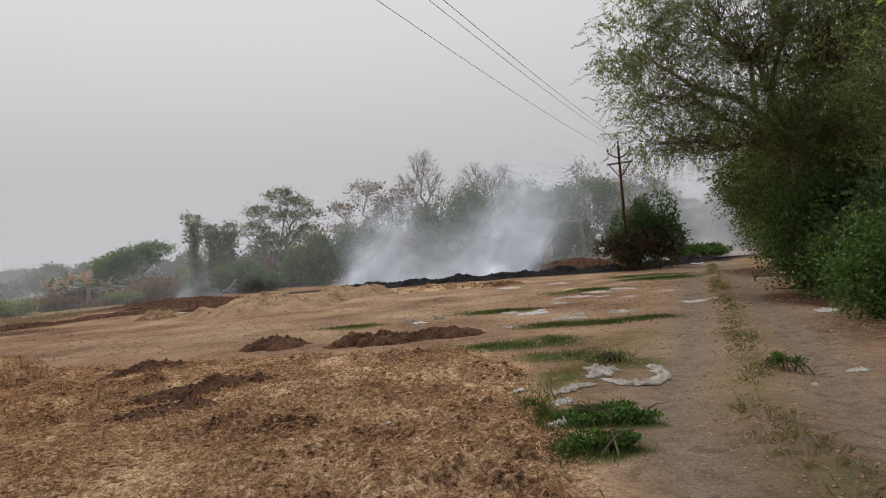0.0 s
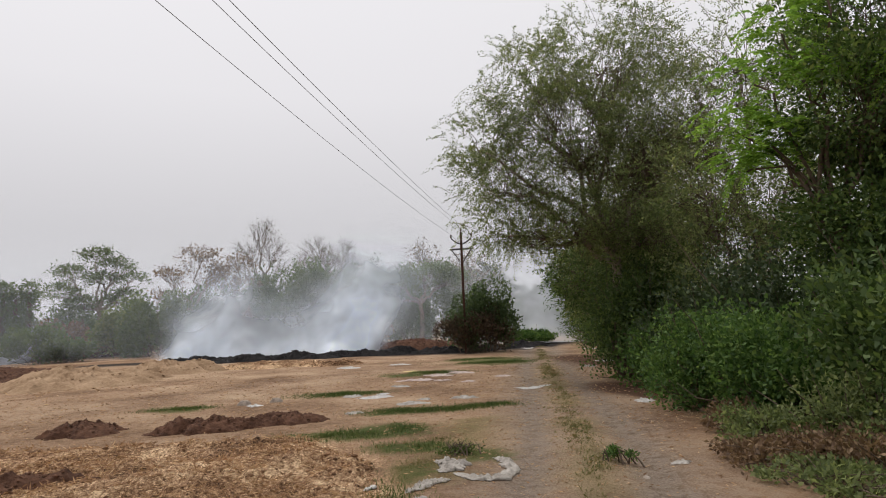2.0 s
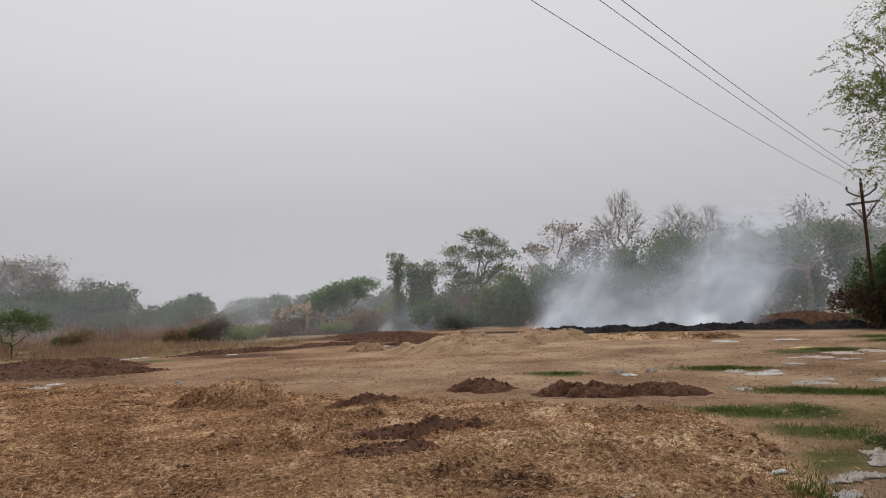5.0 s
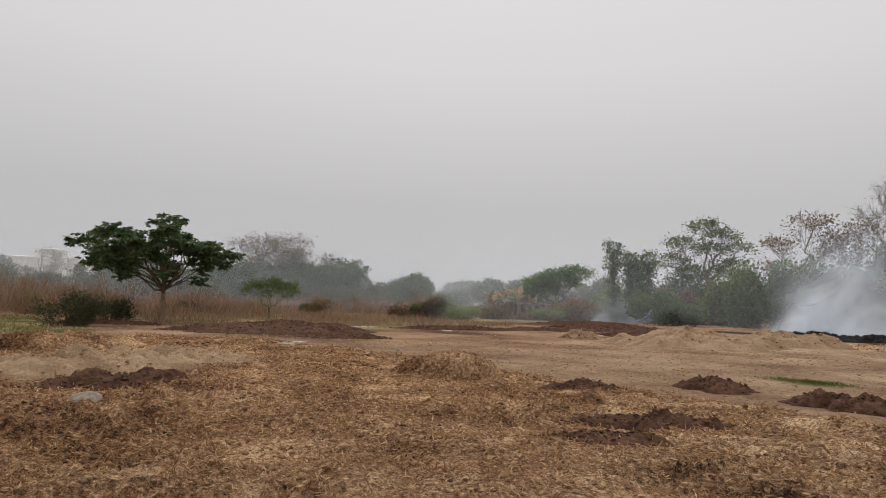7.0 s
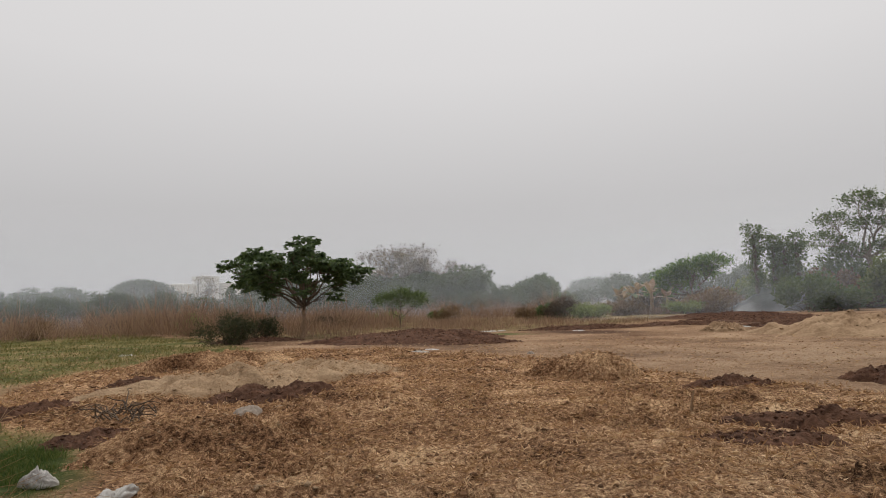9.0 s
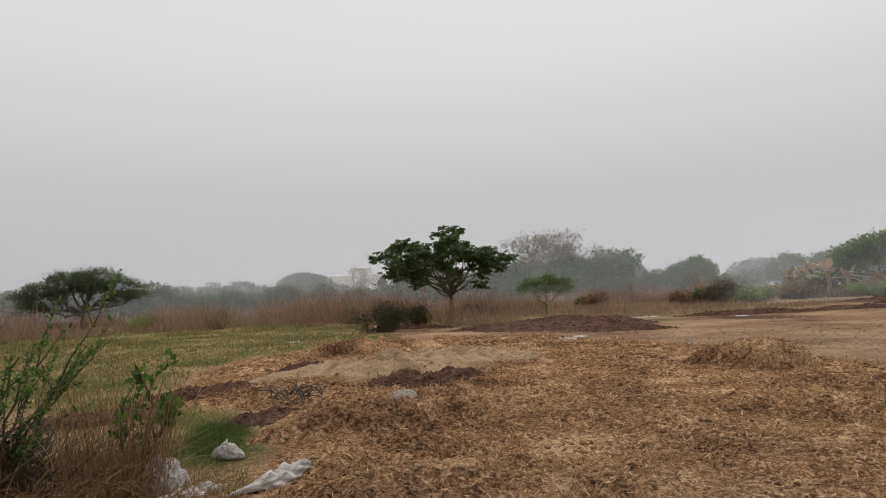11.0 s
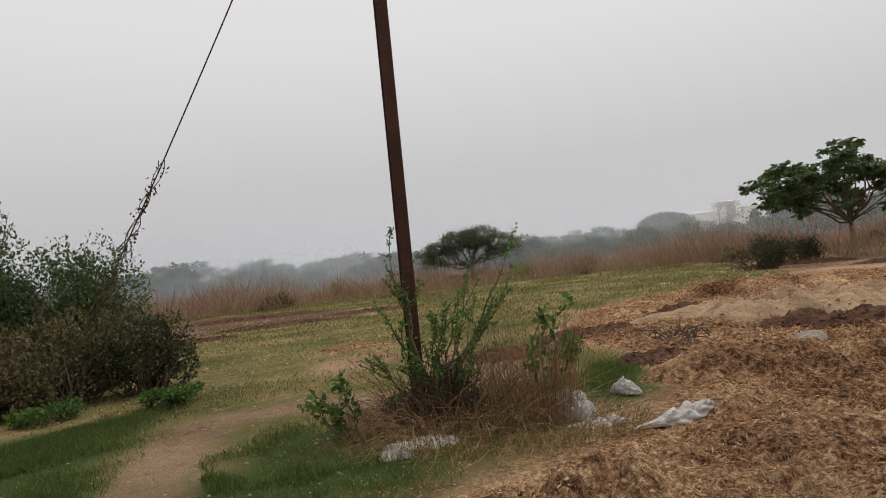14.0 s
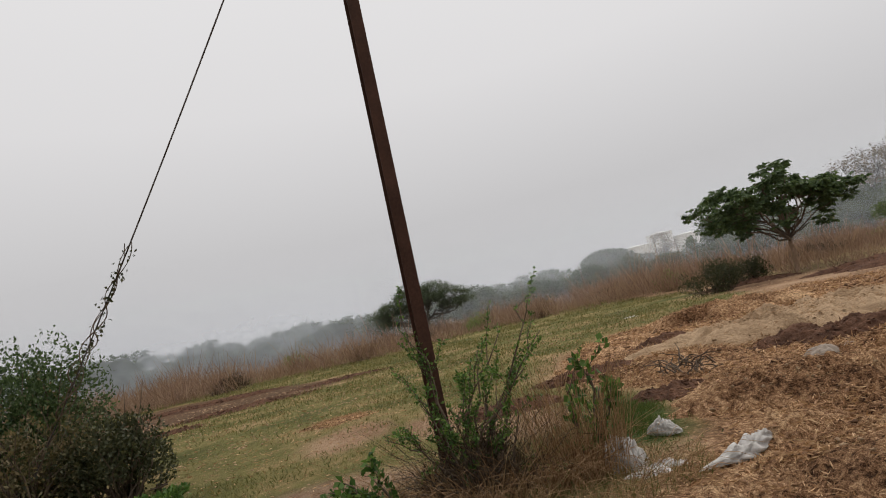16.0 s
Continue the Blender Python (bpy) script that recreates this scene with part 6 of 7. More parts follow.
def film_strip(points, width, tall, mat, label, seed):
    """A torn strip of thin plastic, rumpled along a winding line on the ground."""
    pts = np.array(points, float)
    q = np.linspace(0, len(pts) - 1, 130)
    px, py = (np.interp(q, np.arange(len(pts)), pts[:, j]) for j in range(2))
    for _ in range(30):
        px[1:-1], py[1:-1] = (px[:-2] + 2 * px[1:-1] + px[2:]) / 4, (py[:-2] + 2 * py[1:-1] + py[2:]) / 4
    cx, cy = px.mean(), py.mean()
    tx, ty = np.gradient(px), np.gradient(py)
    ln = np.hypot(tx, ty) + 1e-9
    v = np.linspace(0, 2 * np.pi, 26, endpoint=False)
    u = np.linspace(-1, 1, 130)
    env = np.clip(1 - np.abs(u) ** 5, 0.1, 1) * (0.5 + 1.0 * fbm(u * 3 + seed, 0 * u, 0.5, 3, seed))
    U, V = np.meshgrid(u, v, indexing="ij")
    crease = 0.3 + 1.5 * fbm(U * 9 + seed, np.cos(V) * 1.5, 0.5, 5, seed + 1)
    off = np.cos(V) * width / 2 * env[:, None] * crease
    fold = np.abs(2 * fbm(U * 6 + 2 * seed, np.cos(V) * 2.4 + np.sin(V), 0.6, 3, seed + 3) - 1)
    z = np.maximum(np.sin(V), -0.15) * tall * env[:, None] * (0.12 + 1.9 * fold) + 0.008
    x, y = px[:, None] - ty[:, None] / ln[:, None] * off, py[:, None] + tx[:, None] / ln[:, None] * off
    z = z + height(x, y)
    ids = np.arange(130 * 26).reshape(130, 26)
    nxt = np.roll(ids, -1, axis=1)
    f = np.stack([ids[:-1], ids[1:], nxt[1:], nxt[:-1]], -1).reshape(-1, 4)
    ob = part("plastic_strip", fast_mesh("plastic_strip", np.stack([x - cx, y - cy, z], -1).reshape(-1, 3), f, True), mat)
    ob.matrix_world = pose(cx, cy, 0)
    return tagged(ob, label, "plastic litter", "scattered litter")


film_strip([(2.2, 7.5), (2.4, 7.1), (2.7, 7.1), (2.97, 7.5), (3.04, 7.95), (2.9, 8.15)], 0.2, 0.05, PLASTIC_GREY, "long curved grey-white strip of torn plastic by the road", 580)
film_strip([(2.1, 8.2), (2.35, 8.05), (2.3, 7.8), (2.05, 7.6)], 0.26, 0.06, PLASTIC_GREY, "crumpled grey-white plastic sheet in grass", 581)
film_strip([(1.5, 6.85), (1.7, 7.0), (1.85, 7.15), (2.1, 7.2)], 0.17, 0.05, PLASTIC_GREY, "twisted greenish white plastic strip in grass", 582)
film_strip([(1.45, 6.3), (1.55, 6.4), (1.68, 6.5)], 0.12, 0.05, PLASTIC, "short white plastic strip in grass", 583)
film_strip([(1.3, 5.5), (1.4, 5.6), (1.55, 5.75)], 0.13, 0.05, PLASTIC, "short white plastic strip beside grass", 584)
sheet("plastic_scrap", 1.15, 7.25, 0.18, 0.1, 20, PLASTIC, "small bluish white plastic scrap on straw", 0.04, 585)


def bag(x, y, length, width, tall, turn, mat, label, seed, taper=0.0):
    """A slumped plastic sack: lumpy, creased lengthwise, flat where it lies, thinner towards its mouth."""
    nu, nv = 36, 40
    u, v = np.meshgrid(np.linspace(0.02, 0.98, nu), np.linspace(0, 2 * np.pi, nv, endpoint=False), indexing="ij")
    ring = np.sin(np.pi * u) ** 0.55 * (1 - taper * u)
    cx, cy = np.cos(v) * 1.1, np.sin(v) * 1.1
    lump = 0.65 + 0.7 * fbm(cx + 3 * u + seed, cy + 2 * u, 0.9, 3, seed)
    crease = 1 - 0.5 * (1 - np.abs(2 * fbm(cx * 3 + seed, cy * 3 + 4 * u, 0.5, 3, seed + 1) - 1)) ** 3
    bx = (u - 0.5) * length + 0.05 * length * np.sin(3 * u + seed) * np.cos(v)
    by = np.cos(v) * width / 2 * ring * lump * crease + 0.12 * width * np.sin(5 * u + seed)
    bz = np.maximum(np.sin(v), -0.15) * tall * ring * lump * crease * (0.75 + 0.5 * fbm(u * 3 + seed, 0 * u, 0.7, 2, seed + 2)) + 0.02
    ct, st = math.cos(radians(turn)), math.sin(radians(turn))
    bz = bz + height(x + bx * ct - by * st, y + bx * st + by * ct)
    ids = np.arange(nu * nv).reshape(nu, nv)
    nxt = np.roll(ids, -1, axis=1)
    f = np.stack([ids[:-1], ids[1:], nxt[1:], nxt[:-1]], -1).reshape(-1, 4)
    ob = part("plastic_sack", fast_mesh("plastic_sack", np.stack([bx, by, bz], -1).reshape(-1, 3), f, True), mat)
    ob.matrix_world = pose(x, y, 0.01, 0, 0, turn)
    return tagged(ob, label, "sack", "plastic sacks")


bag(-5.78, 1.42, 0.85, 0.3, 0.17, -62, PLASTIC, "long crumpled white plastic sack on mulch", 590, 0.75)
bag(-6.95, 1.2, 0.36, 0.2, 0.2, 60, PLASTIC, "small crumpled white plastic sack", 591, 0.5)
bag(-6.15, 0.6, 0.38, 0.34, 0.36, 100, PLASTIC, "half-open upright white sack in dry grass", 592, 0.3)
scrap("plastic_sack", -5.95, 0.8, 0.26, 0.12, 110, PLASTIC, "torn flap of a white sack", 593, 0.02, "sack", "plastic sacks")
bag(-6.9, 0.5, 0.45, 0.22, 0.2, 95, PLASTIC_GREY, "white sack half hidden in weeds", 594, 0.3)
film_strip([(-5.72, -1.12), (-5.64, -0.95), (-5.76, -0.78), (-5.68, -0.62), (-5.78, -0.46)], 0.24, 0.05, PLASTIC, "dirty white torn plastic sheet below the pole", 595)
film_strip([(-5.45, -1.1), (-5.35, -0.95), (-5.4, -0.8)], 0.14, 0.06, PLASTIC_GREY, "dirty white scrap of plastic below the pole", 596)
t = Tubes(5)
t.add([(-0.06, 0.02, -0.05), (-0.02, 0.0, 0.15), (0.03, -0.02, 0.34)], 0.025, 0.012)
stick = part("dry_stalk", t.mesh("dry_stalk"), PALE_STRAW)
stick.matrix_world = pose(-4.55, 8.1, floor_z(-4.55, 8.1))
tagged(stick, "pale upright dry stalk in straw", "stalk")

# twigs by the mulch
top = thing("twig_pile", -10.0, 2.6, floor_z(-10.0, 2.6), "small heap of grey bent twigs and roots", "twigs", kind="stuff")
rng = np.random.default_rng(610)
t = Tubes(4)
for _ in range(38):
    a = rng.uniform(0, 2 * np.pi)
    p = rng.normal(0, 0.22, 3) * (1, 1, 0.2) + (0, 0, 0.06)
    t.add(bend(p, p + np.array([math.cos(a), math.sin(a), rng.uniform(-0.1, 0.5)]) * rng.uniform(0.2, 0.6), 0.08, 0.03, 5, rng), 0.012, 0.004)
part("twig_tangle", t.mesh("twig_tangle"), BARK, top)

rng = np.random.default_rng(612)
x, y = [], []
for (ax, ay), (bx, by) in zip(ROAD[2:7], ROAD[3:8]):
    n = int(34 * math.hypot(bx - ax, by - ay))
    q = rng.uniform(0, 1, n)
    x.append(ax + (bx - ax) * q + rng.normal(0, 0.16, n))
    y.append(ay + (by - ay) * q + rng.normal(0, 0.1, n))
x, y = np.concatenate(x), np.concatenate(y)
ok = fbm(x, y, 0.9, 3, 71) > rng.uniform(0.38, 0.62, len(x))
x, y = np.repeat(x[ok], 6) + rng.normal(0, 0.03, 6 * ok.sum()), np.repeat(y[ok], 6) + rng.normal(0, 0.03, 6 * ok.sum())
c = np.column_stack([x, y, height(x, y) - 0.004])
d = np.column_stack([rng.normal(0, 0.8, len(x)), rng.normal(0, 0.8, len(x)), np.full(len(x), 0.7)])
tagged(part("road_weeds", leaf_mesh("road_weeds", c, d, 0.075, 0.013, rng), GRASS_DRY), "dry olive weeds along the strip between wheel ruts", "weeds", kind="stuff")

# ---- near weeds, the stay wire and the thicket by it ----
t = Tubes(5)
stay = bend((POLE_XY[0], POLE_XY[1], 7.45 + floor_z(*POLE_XY)), (-9.45, -7.4, 0.05), -0.15, k=18)
t.add(stay, 0.01, 0.01)
stay_ob = part("stay_wire", t.mesh("stay_wire"), STEEL)
tagged(stay_ob, "slack steel stay wire overgrown at its foot", "wire")
rng = np.random.default_rng(620)
vine = thing("climbing_vine", -9.45, -7.4, 0, "thin leafy vine climbing a stay wire", "vine")
t, c = Tubes(4), []
seg = stay[::-1][:9] - np.array([-9.45, -7.4, 0])
fine = np.stack([np.interp(np.linspace(0, 8, 120), np.arange(9), seg[:, j]) for j in range(3)], 1)
for k in range(3):
    ph = np.linspace(0, 26, 120) + 2.1 * k
    t.add(fine + (0.035 + 0.02 * k) * np.stack([np.cos(ph * (1 + 0.3 * k)), np.sin(ph * 1.2), 0.6 * np.sin(ph * 0.7)], 1), 0.012, 0.006)
part("vine_stem", t.mesh("vine_stem"), BARK, vine)
n = 260
pos = fine[np.minimum(119, (rng.uniform(0, 1, n) ** 1.3 * 119).astype(int))] + rng.normal(0, 0.05, (n, 3))
part("foliage", leaf_mesh("foliage", pos, rng.normal(size=(n, 3)) + (0, 0, -0.5), 0.06, 0.04, rng), LEAF_SCRUB, vine)

make_bush("bush", -10.6, -8.1, 1.3, 1.3, 2.9, 24000, (0.075, 0.04), LEAF_BROAD, "dark green bush beside the stay wire", group="stay wire thicket", seed=630, lumps=20, stems=60)
make_bush("bush", -9.9, -9.3, 1.3, 1.3, 4.2, 26000, (0.075, 0.04), LEAF_BROAD, "tall dark green bush in a thicket", group="stay wire thicket", seed=631, lumps=20, stems=60)
make_bush("bush", -8.6, -9.6, 1.4, 1.4, 5.0, 26000, (0.075, 0.04), LEAF_BROAD, "tall dark green bush in a thicket", group="stay wire thicket", seed=629, lumps=20, stems=60)
make_bush("bush", -10.2, -6.2, 0.95, 0.8, 1.7, 7000, (0.07, 0.04), LEAF_SCRUB, "tangled olive bush with dry creepers", group="stay wire thicket", seed=632, lumps=12, stems=60)
make_bush("bush", -9.3, -7.2, 1.1, 1.1, 1.8, 6500, (0.07, 0.035), LEAF_TANGLE, "olive and brown tangle of dry creepers", group="stay wire thicket", seed=633, lumps=16, stems=140, open_=0.9)
make_bush("bush", -8.4, -7.9, 1.2, 1.0, 1.6, 8000, (0.07, 0.04), LEAF_TANGLE, "dark tangle of creepers in the thicket", group="stay wire thicket", seed=634, lumps=12, stems=60)
make_bush("weed", -8.7, -4.95, 0.55, 0.42, 0.34, 1300, (0.07, 0.04), LEAF_BUSH, "low fresh green weed beside the footpath", "weed", "green weeds", seed=635, lumps=8, stems=20)
make_bush("weed", -8.3, -6.4, 0.6, 0.5, 0.32, 900, (0.07, 0.04), LEAF_BUSH, "low green weed before the thicket", "weed", "green weeds", seed=636, lumps=8, stems=20)
make_bush("weed", 4.35, 7.3, 0.24, 0.2, 0.2, 420, (0.06, 0.02), LEAF_BUSH, "small green weed between the wheel ruts", "weed", "green weeds", seed=637, lumps=5, stems=10)
make_bush("weed", 2.55, 8.55, 0.35, 0.2, 0.1, 700, (0.05, 0.014), GRASS, "low green weed beside torn plastic", "weed", "green weeds", seed=638, lumps=9, stems=20)
make_bush("weed", 1.85, 5.62, 0.5, 0.2, 0.15, 2200, (0.045, 0.024), LEAF_BUSH, "low green weed at the road's edge", "weed", "green weeds", seed=639, lumps=9, stems=20)
make_bush("weed", 1.55, 4.75, 0.4, 0.18, 0.14, 1700, (0.045, 0.024), LEAF_BUSH, "low green weed at the road's edge", "weed", "green weeds", seed=641, lumps=9, stems=20)
make_tree("tree", -7.6, -11.4, 3.0, 0.16, [(-0.6, 1.8, 4.3, 0.9, 1.0, 0.5), (-0.9, 3.2, 4.3, 0.5, 0.6, 0.3), (0.6, 0.2, 5.2, 1.6, 1.6, 1.0), (-1.6, -0.4, 4.4, 1.4, 1.4, 1.0)],
          150, 60, 0.24, (0.1, 0.05), LEAF_DARK, BARK, "dark green tree with a low spreading branch", seed=640)


def wild_shrub(x, y, tips, leaf, mat, label, seed, per=60):
    """Arching stems set with small leaves."""
    rng = np.random.default_rng(seed)
    top = thing("shrub", x, y, floor_z(x, y), label, "shrub", "weeds round the pole")
    c, d = [], []
    for dx, dy, h in tips:
        s = bend((rng.normal(0, 0.06), rng.normal(0, 0.06), -0.05), (dx, dy, h), 0.12 * h, 0.035 * h, 9, rng)
        t = Tubes(5)
        t.add(s, 0.014, 0.004)
        lines = [s]
        for _ in range(5):
            i = rng.integers(2, 8)
            e = s[i] + (s[8] - s[0]) * rng.uniform(0.15, 0.35) + rng.normal(0, 0.12, 3)
            b = bend(s[i], e, 0.03, 0.01, 6, rng)
            t.add(b, 0.006, 0.002)
            lines.append(b)
        part("stem", t.mesh("stem"), BARK, top)
        for ln in lines:
            q = rng.uniform(0.25, 1, per)
            idx = q * (len(ln) - 1)
            p = np.stack([np.interp(idx, np.arange(len(ln)), ln[:, j]) for j in range(3)], 1)
            c.append(p + rng.normal(0, 0.012, p.shape))
            d.append(rng.normal(size=p.shape) + (ln[-1] - ln[0]) / np.linalg.norm(ln[-1] - ln[0]) * 0.7)
    part("foliage", leaf_mesh("foliage", np.concatenate(c), np.concatenate(d), leaf[0], leaf[1], rng), mat, top)


wild_shrub(-6.45, -0.75, ((-0.1, -0.42, 1.75), (0.1, 0.85, 1.62), (-0.2, 0.55, 1.42), (0.25, 0.3, 1.2), (0.3, 0.7, 1.05), (0.2, -0.3, 0.95), (-0.2, 0.95, 1.3), (0.35, -0.65, 0.7), (0.3, 0.1, 0.85), (0.1, -0.15, 1.25), (0.15, 0.15, 0.75), (0.2, -0.1, 0.6), (0.1, 0.35, 0.9), (0.25, 0.45, 0.65)), (0.042, 0.021), LEAF_BUSH, "thorny green shrub growing round the pole", 650, 42)
wild_shrub(-6.3, 0.35, ((0.0, 0.15, 0.95), (0.1, -0.1, 0.75), (-0.2, 0.3, 0.8), (0.1, 0.3, 0.6)), (0.085, 0.06), LEAF_BUSH, "broad-leaved green weed among dry stalks", 651, 9)
wild_shrub(-5.9, -1.45, ((0.0, -0.35, 0.5), (0.1, -0.1, 0.6), (-0.1, -0.5, 0.4)), (0.08, 0.05), LEAF_BUSH, "broad-leaved green weed beside dry grass", 652, 12)


def stalks(name, cx, cy, rx, ry, n, tall, wide, mat, label, category, seed, lean=0.55, fall=0.0):
    rng = np.random.default_rng(seed)
    a, r = rng.uniform(0, 2 * np.pi, n), np.sqrt(rng.uniform(0, 1, n))
    x, y = cx + rx * r * np.cos(a), cy + ry * r * np.sin(a)
    c = np.column_stack([x, y, height(x, y) - 0.01 + fall * rng.uniform(0, 0.35, n)])
    d = np.column_stack([rng.normal(0, lean, n) + 0.25 * r * np.cos(a), rng.normal(0, lean, n) + 0.25 * r * np.sin(a), np.abs(rng.normal(1 - fall * 0.85, 0.25, n))])
    return tagged(part(name, leaf_mesh(name, c, d, tall, wide, rng, 0.4), mat), label, category, kind="stuff")




def arched_stalks(cx, cy, rx, ry, n, tall, mat, label, seed, out=0.6, droop=0.35, thick=0.0035):
    """Thin bent stalks that rise, arch over and hang."""
    rng = np.random.default_rng(seed)
    t = Tubes(3)
    for _ in range(n):
        a, r = rng.uniform(0, 2 * math.pi), math.sqrt(rng.uniform())
        x, y = cx + rx * r * math.cos(a), cy + ry * r * math.sin(a)
        b, long = a + rng.normal(0, 0.9), tall * rng.uniform(0.45, 1.2)
        q = np.linspace(0, 1, 6)
        lean, hang = out * rng.uniform(0.2, 1.5), droop * rng.uniform(0, 2)
        p = np.stack([x + long * lean * q**1.5 * math.cos(b), y + long * lean * q**1.5 * math.sin(b), np.maximum(floor_z(x, y) - 0.02 + long * (q - hang * q**2.5), 0.015)], 1)
        p[1:] += rng.normal(0, 0.012, (5, 3))
        t.add(p, thick, thick * 0.45)
    return tagged(part("dry_grass", t.mesh("dry_grass"), mat), label, "grass", kind="stuff")


arched_stalks(-6.35, -0.6, 0.4, 0.6, 420, 0.75, LEAF_DEAD, "dark brown tangled stalks round a pole", 661, 0.7, 0.5, 0.004)
arched_stalks(-6.2, -0.45, 0.5, 0.95, 650, 0.62, WEED_STRAW, "bent dry tan grass stalks round a pole", 662, 0.8, 0.6)
arched_stalks(-6.15, 0.25, 0.28, 0.42, 330, 1.0, WEED_STRAW, "upright dry tan grass stalks beside a sack", 663, 0.28, 0.12)
arched_stalks(-5.8, 0.0, 0.6, 1.15, 520, 0.42, WEED_STRAW, "fallen dry straw-coloured stalks below weeds", 667, 1.2, 0.95, 0.003)
arched_stalks(-6.35, -1.35, 0.35, 0.35, 200, 0.55, WEED_STRAW, "bent dry tan grass stalks beside a green weed", 668, 0.7, 0.5)
make_bush("dry_weed", -6.4, -0.65, 0.4, 0.55, 0.62, 3600, (0.045, 0.014), LEAF_DEAD, "dark brown dry weed tangle at the pole's foot", "weed", "weeds round the pole", seed=664, lumps=14, stems=110, open_=0.6, bark=BARK)
make_bush("dry_weed", -6.2, 0.15, 0.35, 0.45, 0.5, 900, (0.05, 0.018), LEAF_OLIVE, "olive and brown dry weed tangle beside sacks", "weed", "weeds round the pole", seed=665, lumps=10, stems=90, bark=STRAW)
stalks("grass", -6.0, -0.2, 0.9, 1.5, 2500, 0.13, 0.006, GRASS_DRY, "short olive grass below dry weeds", "grass", 666, 0.5)

# ---- loose straw, clods and grass on the ground ----
def fan(n, seed, r0, r1, a0=-45, a1=150, power=1.0):
    """Places round the middle of the walk, thinning with distance."""
    rng = np.random.default_rng(seed)
    r, a = r0 + (r1 - r0) * rng.uniform(0, 1, n) ** power, np.radians(rng.uniform(a0, a1, n))
    return -r * np.sin(a), r * np.cos(a), r


def relief(x, y):
    """Clods and matted lumps of the mulch, above the ground's own height."""
    def puffs(size, k):
        return np.abs(2 * fbm(x, y, size, 2, k) - 1)
    patch = 0.35 + 1.1 * smooth(0.4, 0.6, fbm(x, y, 1.6, 3, 51))
    lift = patch * (0.16 * puffs(0.5, 52) + 0.13 * puffs(0.2, 53)) + 0.085 * puffs(0.11, 54) - 0.055
    wob = (fbm(x, y, 1.2, 3, 41) - 0.5) * 1.2
    return lift * (0.5 + 0.5 * smooth(6.0, 2.0, y)) * smooth(-0.1, 0.5, inside(MULCH, x, y) + wob) * smooth(13.5, 10.5, np.hypot(x, y)) - 0.05 * smooth(0.4, -0.1, inside(MULCH, x, y) + wob)


def build_crust():
    a, r = np.meshgrid(np.radians(np.linspace(-40, 112, 680)), 2.2 * np.exp(np.linspace(0, math.log(13.5 / 2.2), 400)), indexing="ij")
    x, y = -r * np.sin(a), r * np.cos(a)
    x, y = x.ravel(), y.ravel()
    ids = np.arange(len(x)).reshape(a.shape)
    f = np.stack([ids[:-1, :-1], ids[:-1, 1:], ids[1:, 1:], ids[1:, :-1]], -1).reshape(-1, 4)
    f = f[(inside(MULCH, x, y) > -0.7)[f].all(1)]
    z = height(x, y) + relief(x, y) + 0.006 - 0.05 * smooth(12.0, 13.4, np.hypot(x, y)) - 0.05 * smooth(2.8, 2.3, np.hypot(x, y))
    used = np.unique(f)
    to = np.zeros(len(x), int)
    to[used] = np.arange(len(used))
    me = fast_mesh("mulch_crust", np.stack([x, y, z], 1)[used], to[f], True)
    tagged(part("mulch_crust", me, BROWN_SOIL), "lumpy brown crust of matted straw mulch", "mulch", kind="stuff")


build_crust()
rng = np.random.default_rng(700)
x, y, r = fan(400000, 701, 1.6, 24.0, power=1.2)
ok = (inside(MULCH, x, y) + (fbm(x, y, 1.2, 3, 41) - 0.5) * 1.2 > 0) & (fbm(x, y, 0.5, 3, 42) > rng.uniform(0.25, 0.62, len(x)))
x, y, r = x[ok], y[ok], r[ok]
c = np.column_stack([x, y, height(x, y) + np.maximum(relief(x, y), 0) + rng.uniform(-0.005, 0.03, len(x))])
d = np.column_stack([rng.normal(size=len(x)), rng.normal(size=len(x)), rng.normal(0.12, 0.35, len(x))])
scale = (r / 5.0) ** 0.55
me = leaf_mesh("straw_litter", c, d * 1.0, 0.075 * scale, 0.0105 * scale, rng, 0.3)
tagged(part("straw_litter", me, STRAW), "loose brown and pale chopped straw over earth", "straw", kind="stuff")
x, y, r = fan(85000, 702, 1.6, 24.0, power=1.15)
ok = (inside(MULCH, x, y) + (fbm(x, y, 1.2, 3, 41) - 0.5) * 1.0 > 0) & (fbm(x, y, 0.45, 3, 44) > rng.uniform(0.3, 0.66, len(x)))
x, y, r = x[ok], y[ok], r[ok]
c = np.column_stack([x, y, height(x, y) + np.maximum(relief(x, y), 0) - 0.002])
tagged(part("mulch_clods", lump_mesh("mulch_clods", c, 0.024 * (r / 5) ** 0.6 * rng.uniform(0.3, 1.7, len(x)), rng), MULCH_BIT), "brown crumbly matted clods of straw mulch", "clods", kind="stuff")
x, y, r = fan(30000, 703, 2.0, 34.0, power=1.2)
ok = (inside(MULCH, x, y) < -0.2) & (fbm(x, y, 1.6, 3, 46) > rng.uniform(0.3, 0.75, len(x)))
x, y, r = x[ok], y[ok], r[ok]
c = np.column_stack([x, y, height(x, y)])
tagged(part("pebbles", lump_mesh("pebbles", c, 0.013 * (r / 5) ** 0.65 * rng.uniform(0.4, 1.7, len(x)), rng), TAN_SOIL), "small clods and pebbles on bare earth", "pebbles", kind="stuff")
x, y, r = fan(26000, 704, 2.0, 26.0, power=1.1)
ok = (inside(MULCH, x, y) < 0.3) & (patches(LUSH, x, y) < 0.3)
x, y, r = x[ok], y[ok], r[ok]
c = np.column_stack([x, y, height(x, y) + 0.006])
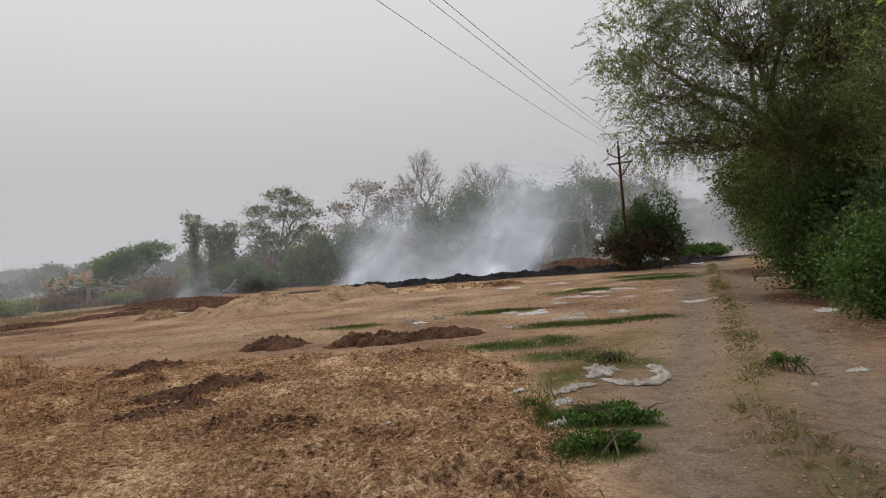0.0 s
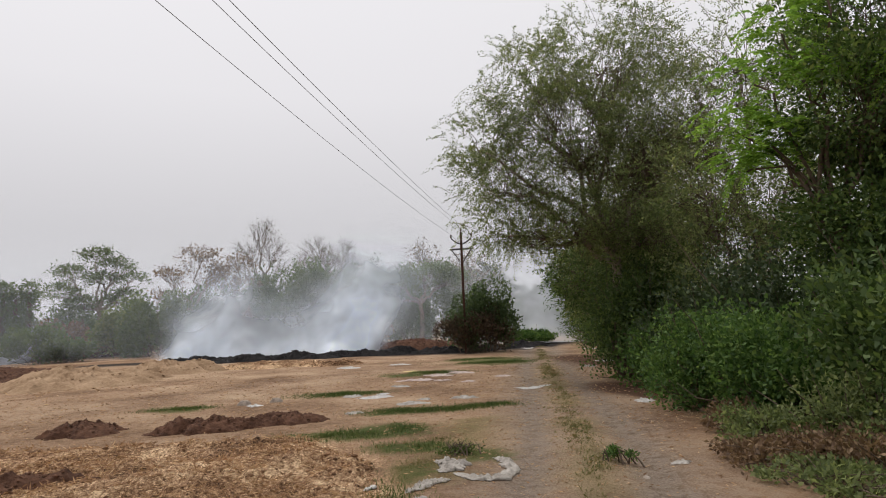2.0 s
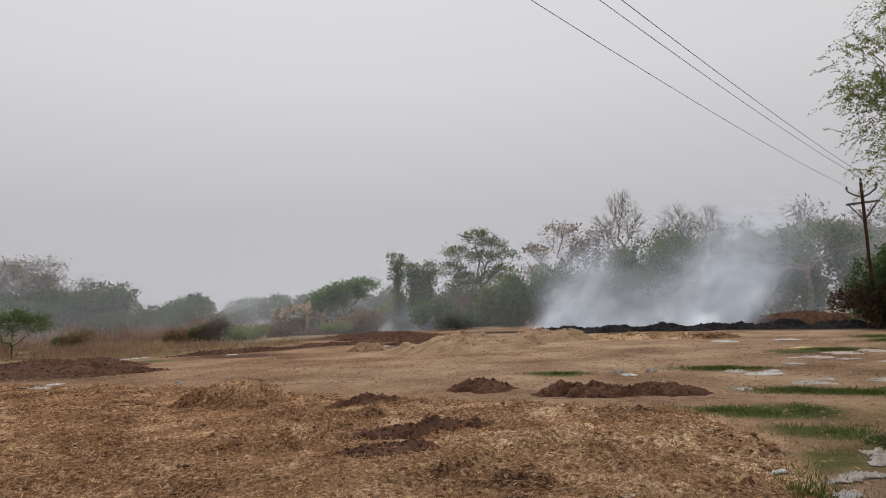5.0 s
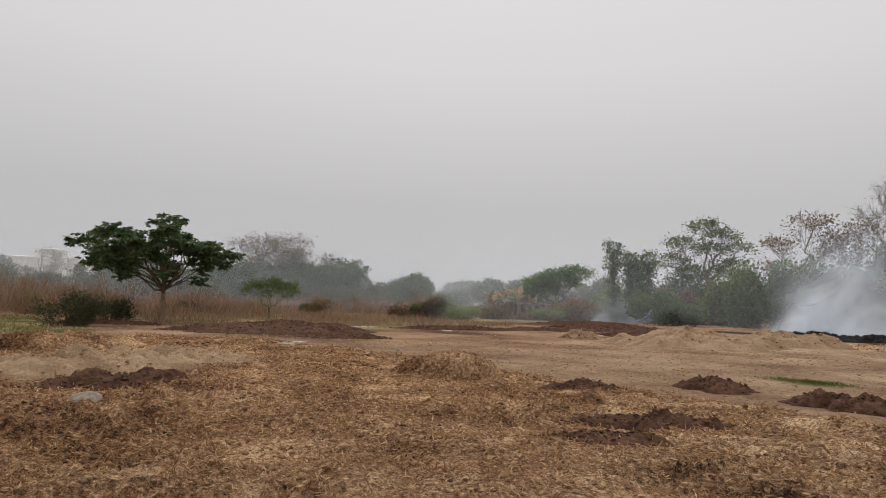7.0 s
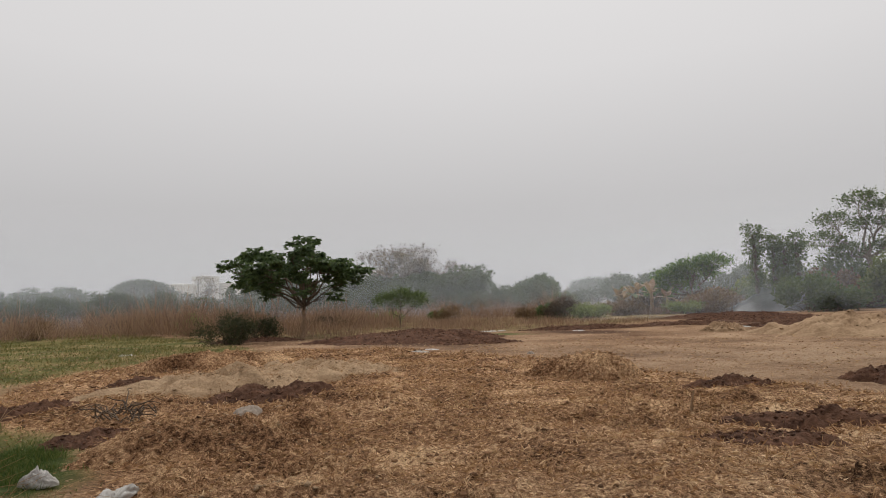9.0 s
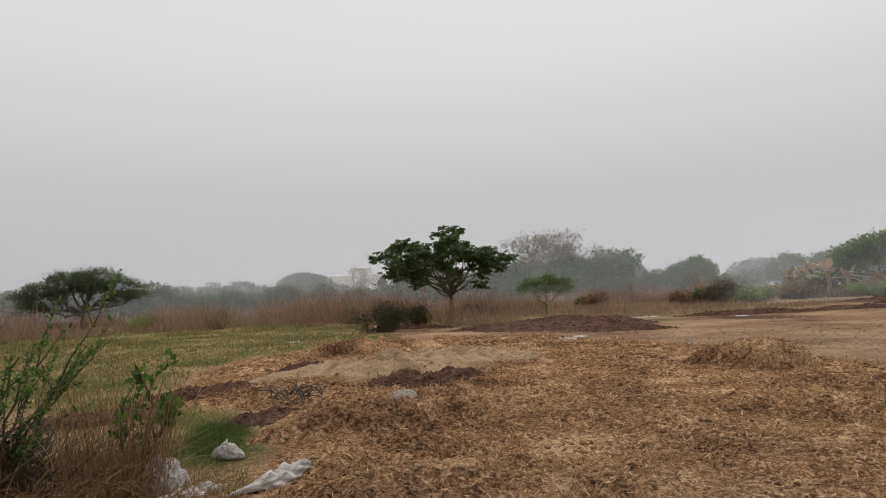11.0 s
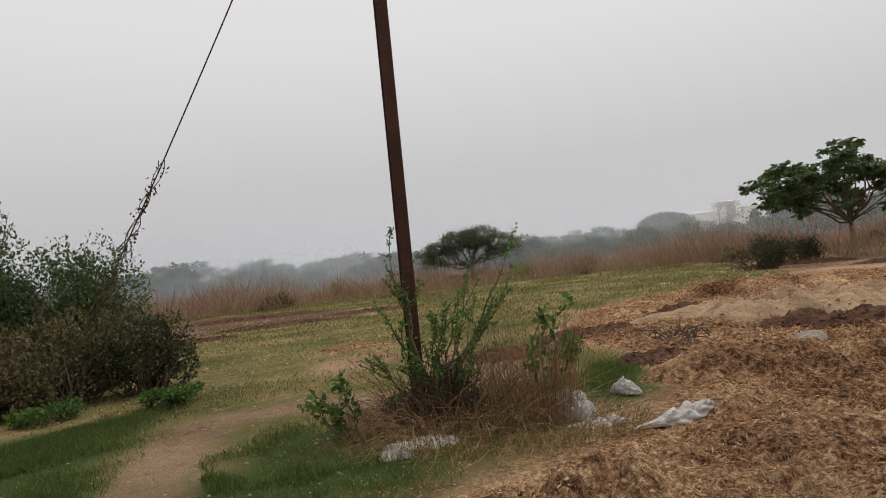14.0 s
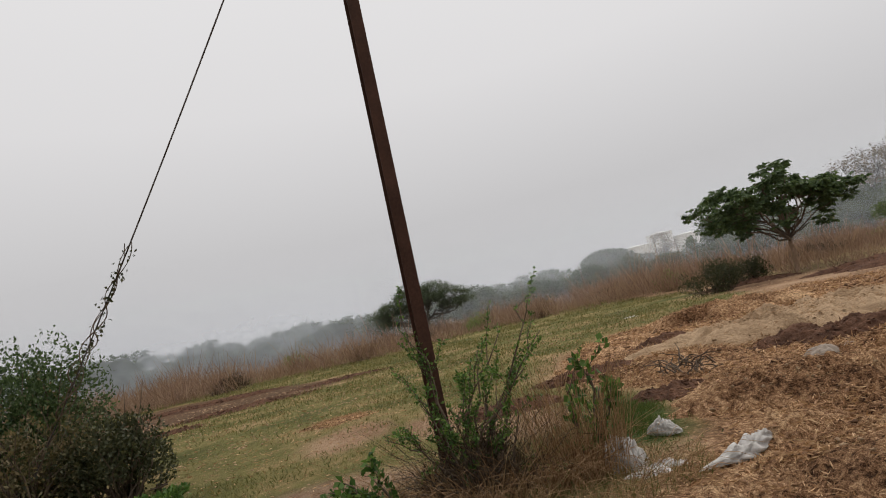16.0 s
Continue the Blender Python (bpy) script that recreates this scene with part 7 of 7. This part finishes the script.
d = np.column_stack([rng.normal(size=len(x)), rng.normal(size=len(x)), rng.normal(0.05, 0.15, len(x))])
tagged(part("dry_bits", leaf_mesh("dry_bits", c, d, 0.055 * (r / 6) ** 0.6, 0.01 * (r / 6) ** 0.6, rng), STRAW), "scattered dry leaves and stalks on bare ground", "dry leaves", kind="stuff")


def turf(name, spots, n, tall, mat, label, seed, thin=0.4):
    rng = np.random.default_rng(seed)
    xs, ys = [], []
    for cx, cy, rx, ry in spots:
        k = int(n * rx * ry / sum(s[2] * s[3] for s in spots))
        a, q = rng.uniform(0, 2 * np.pi, k), np.minimum(np.abs(rng.normal(0, 0.62, k)) ** 0.8, 1.7)
        xs.append(cx + rx * q * np.cos(a))
        ys.append(cy + ry * q * np.sin(a))
    x, y = np.concatenate(xs), np.concatenate(ys)
    ok = 0.5 * fbm(x, y, 0.6, 3, seed) + 0.5 * fbm(x * 0.6, y * 1.8, 1.6, 3, seed + 1) > rng.uniform(thin, 0.58, len(x))
    ok &= along(PATHWAY, x, y)[0] + (fbm(x, y, 0.5, 3, seed + 2) - 0.5) > 0.4
    x, y = x[ok], y[ok]
    c = np.column_stack([x, y, height(x, y) - 0.005])
    d = np.column_stack([rng.normal(0, 0.55, len(x)), rng.normal(0, 0.55, len(x)), np.ones(len(x))])
    tagged(part(name, leaf_mesh(name, c, d, tall, tall * 0.1, rng, 0.4), mat), label, "grass", kind="stuff")


turf("grass", LUSH, 120000, 0.07, GRASS, "short fresh green grass patch", 710)
turf("grass", GREEN_PATCHES[:11], 48000, 0.08, GRASS, "patches of green grass on bare earth", 711)
turf("grass", GREEN_PATCHES[11:12] + [(1.9, 8.2, 0.5, 1.0), (2.6, 9.9, 0.6, 0.6)] + [(3.3 + 0.385 * (q - 5.9) + 0.1 * math.sin(q), q, 0.34, 0.5) for q in np.arange(5.5, 24, 0.6)], 9000, 0.05, GRASS_DRY, "sparse olive grass along the road", 712)
x, y, r = fan(150000, 713, 4.5, 60.0, 60, 150, 1.5)
dp, _ = along(PATHWAY, x, y)
ok = (inside(MEADOW, x, y) > 0) & (dp > 0.8) & (inside(SCORCH, x, y) < 0.5) & (fbm(x, y, 2.5, 3, 48) > rng.uniform(0.25, 0.65, len(x)))
x, y, r = x[ok], y[ok], r[ok]
c = np.column_stack([x, y, height(x, y) - 0.005])
d = np.column_stack([rng.normal(0, 0.6, len(x)), rng.normal(0, 0.6, len(x)), np.ones(len(x))])
tagged(part("meadow_grass", leaf_mesh("meadow_grass", c, d, 0.06 * (r / 8) ** 0.6, 0.011 * (r / 8) ** 0.8, rng), GRASS_DRY), "short olive green and straw-coloured meadow grass", "grass", kind="stuff")
blades("dry_reeds", scatter([(-46, 14), (-36, 15.5), (-34, 19), (-42, 30), (-58, 38), (-64, 20)], 6000, 720, 3), 1.2, 0.05, REED, "dry brown grass behind the single tree", "grass", 720, 0.35)
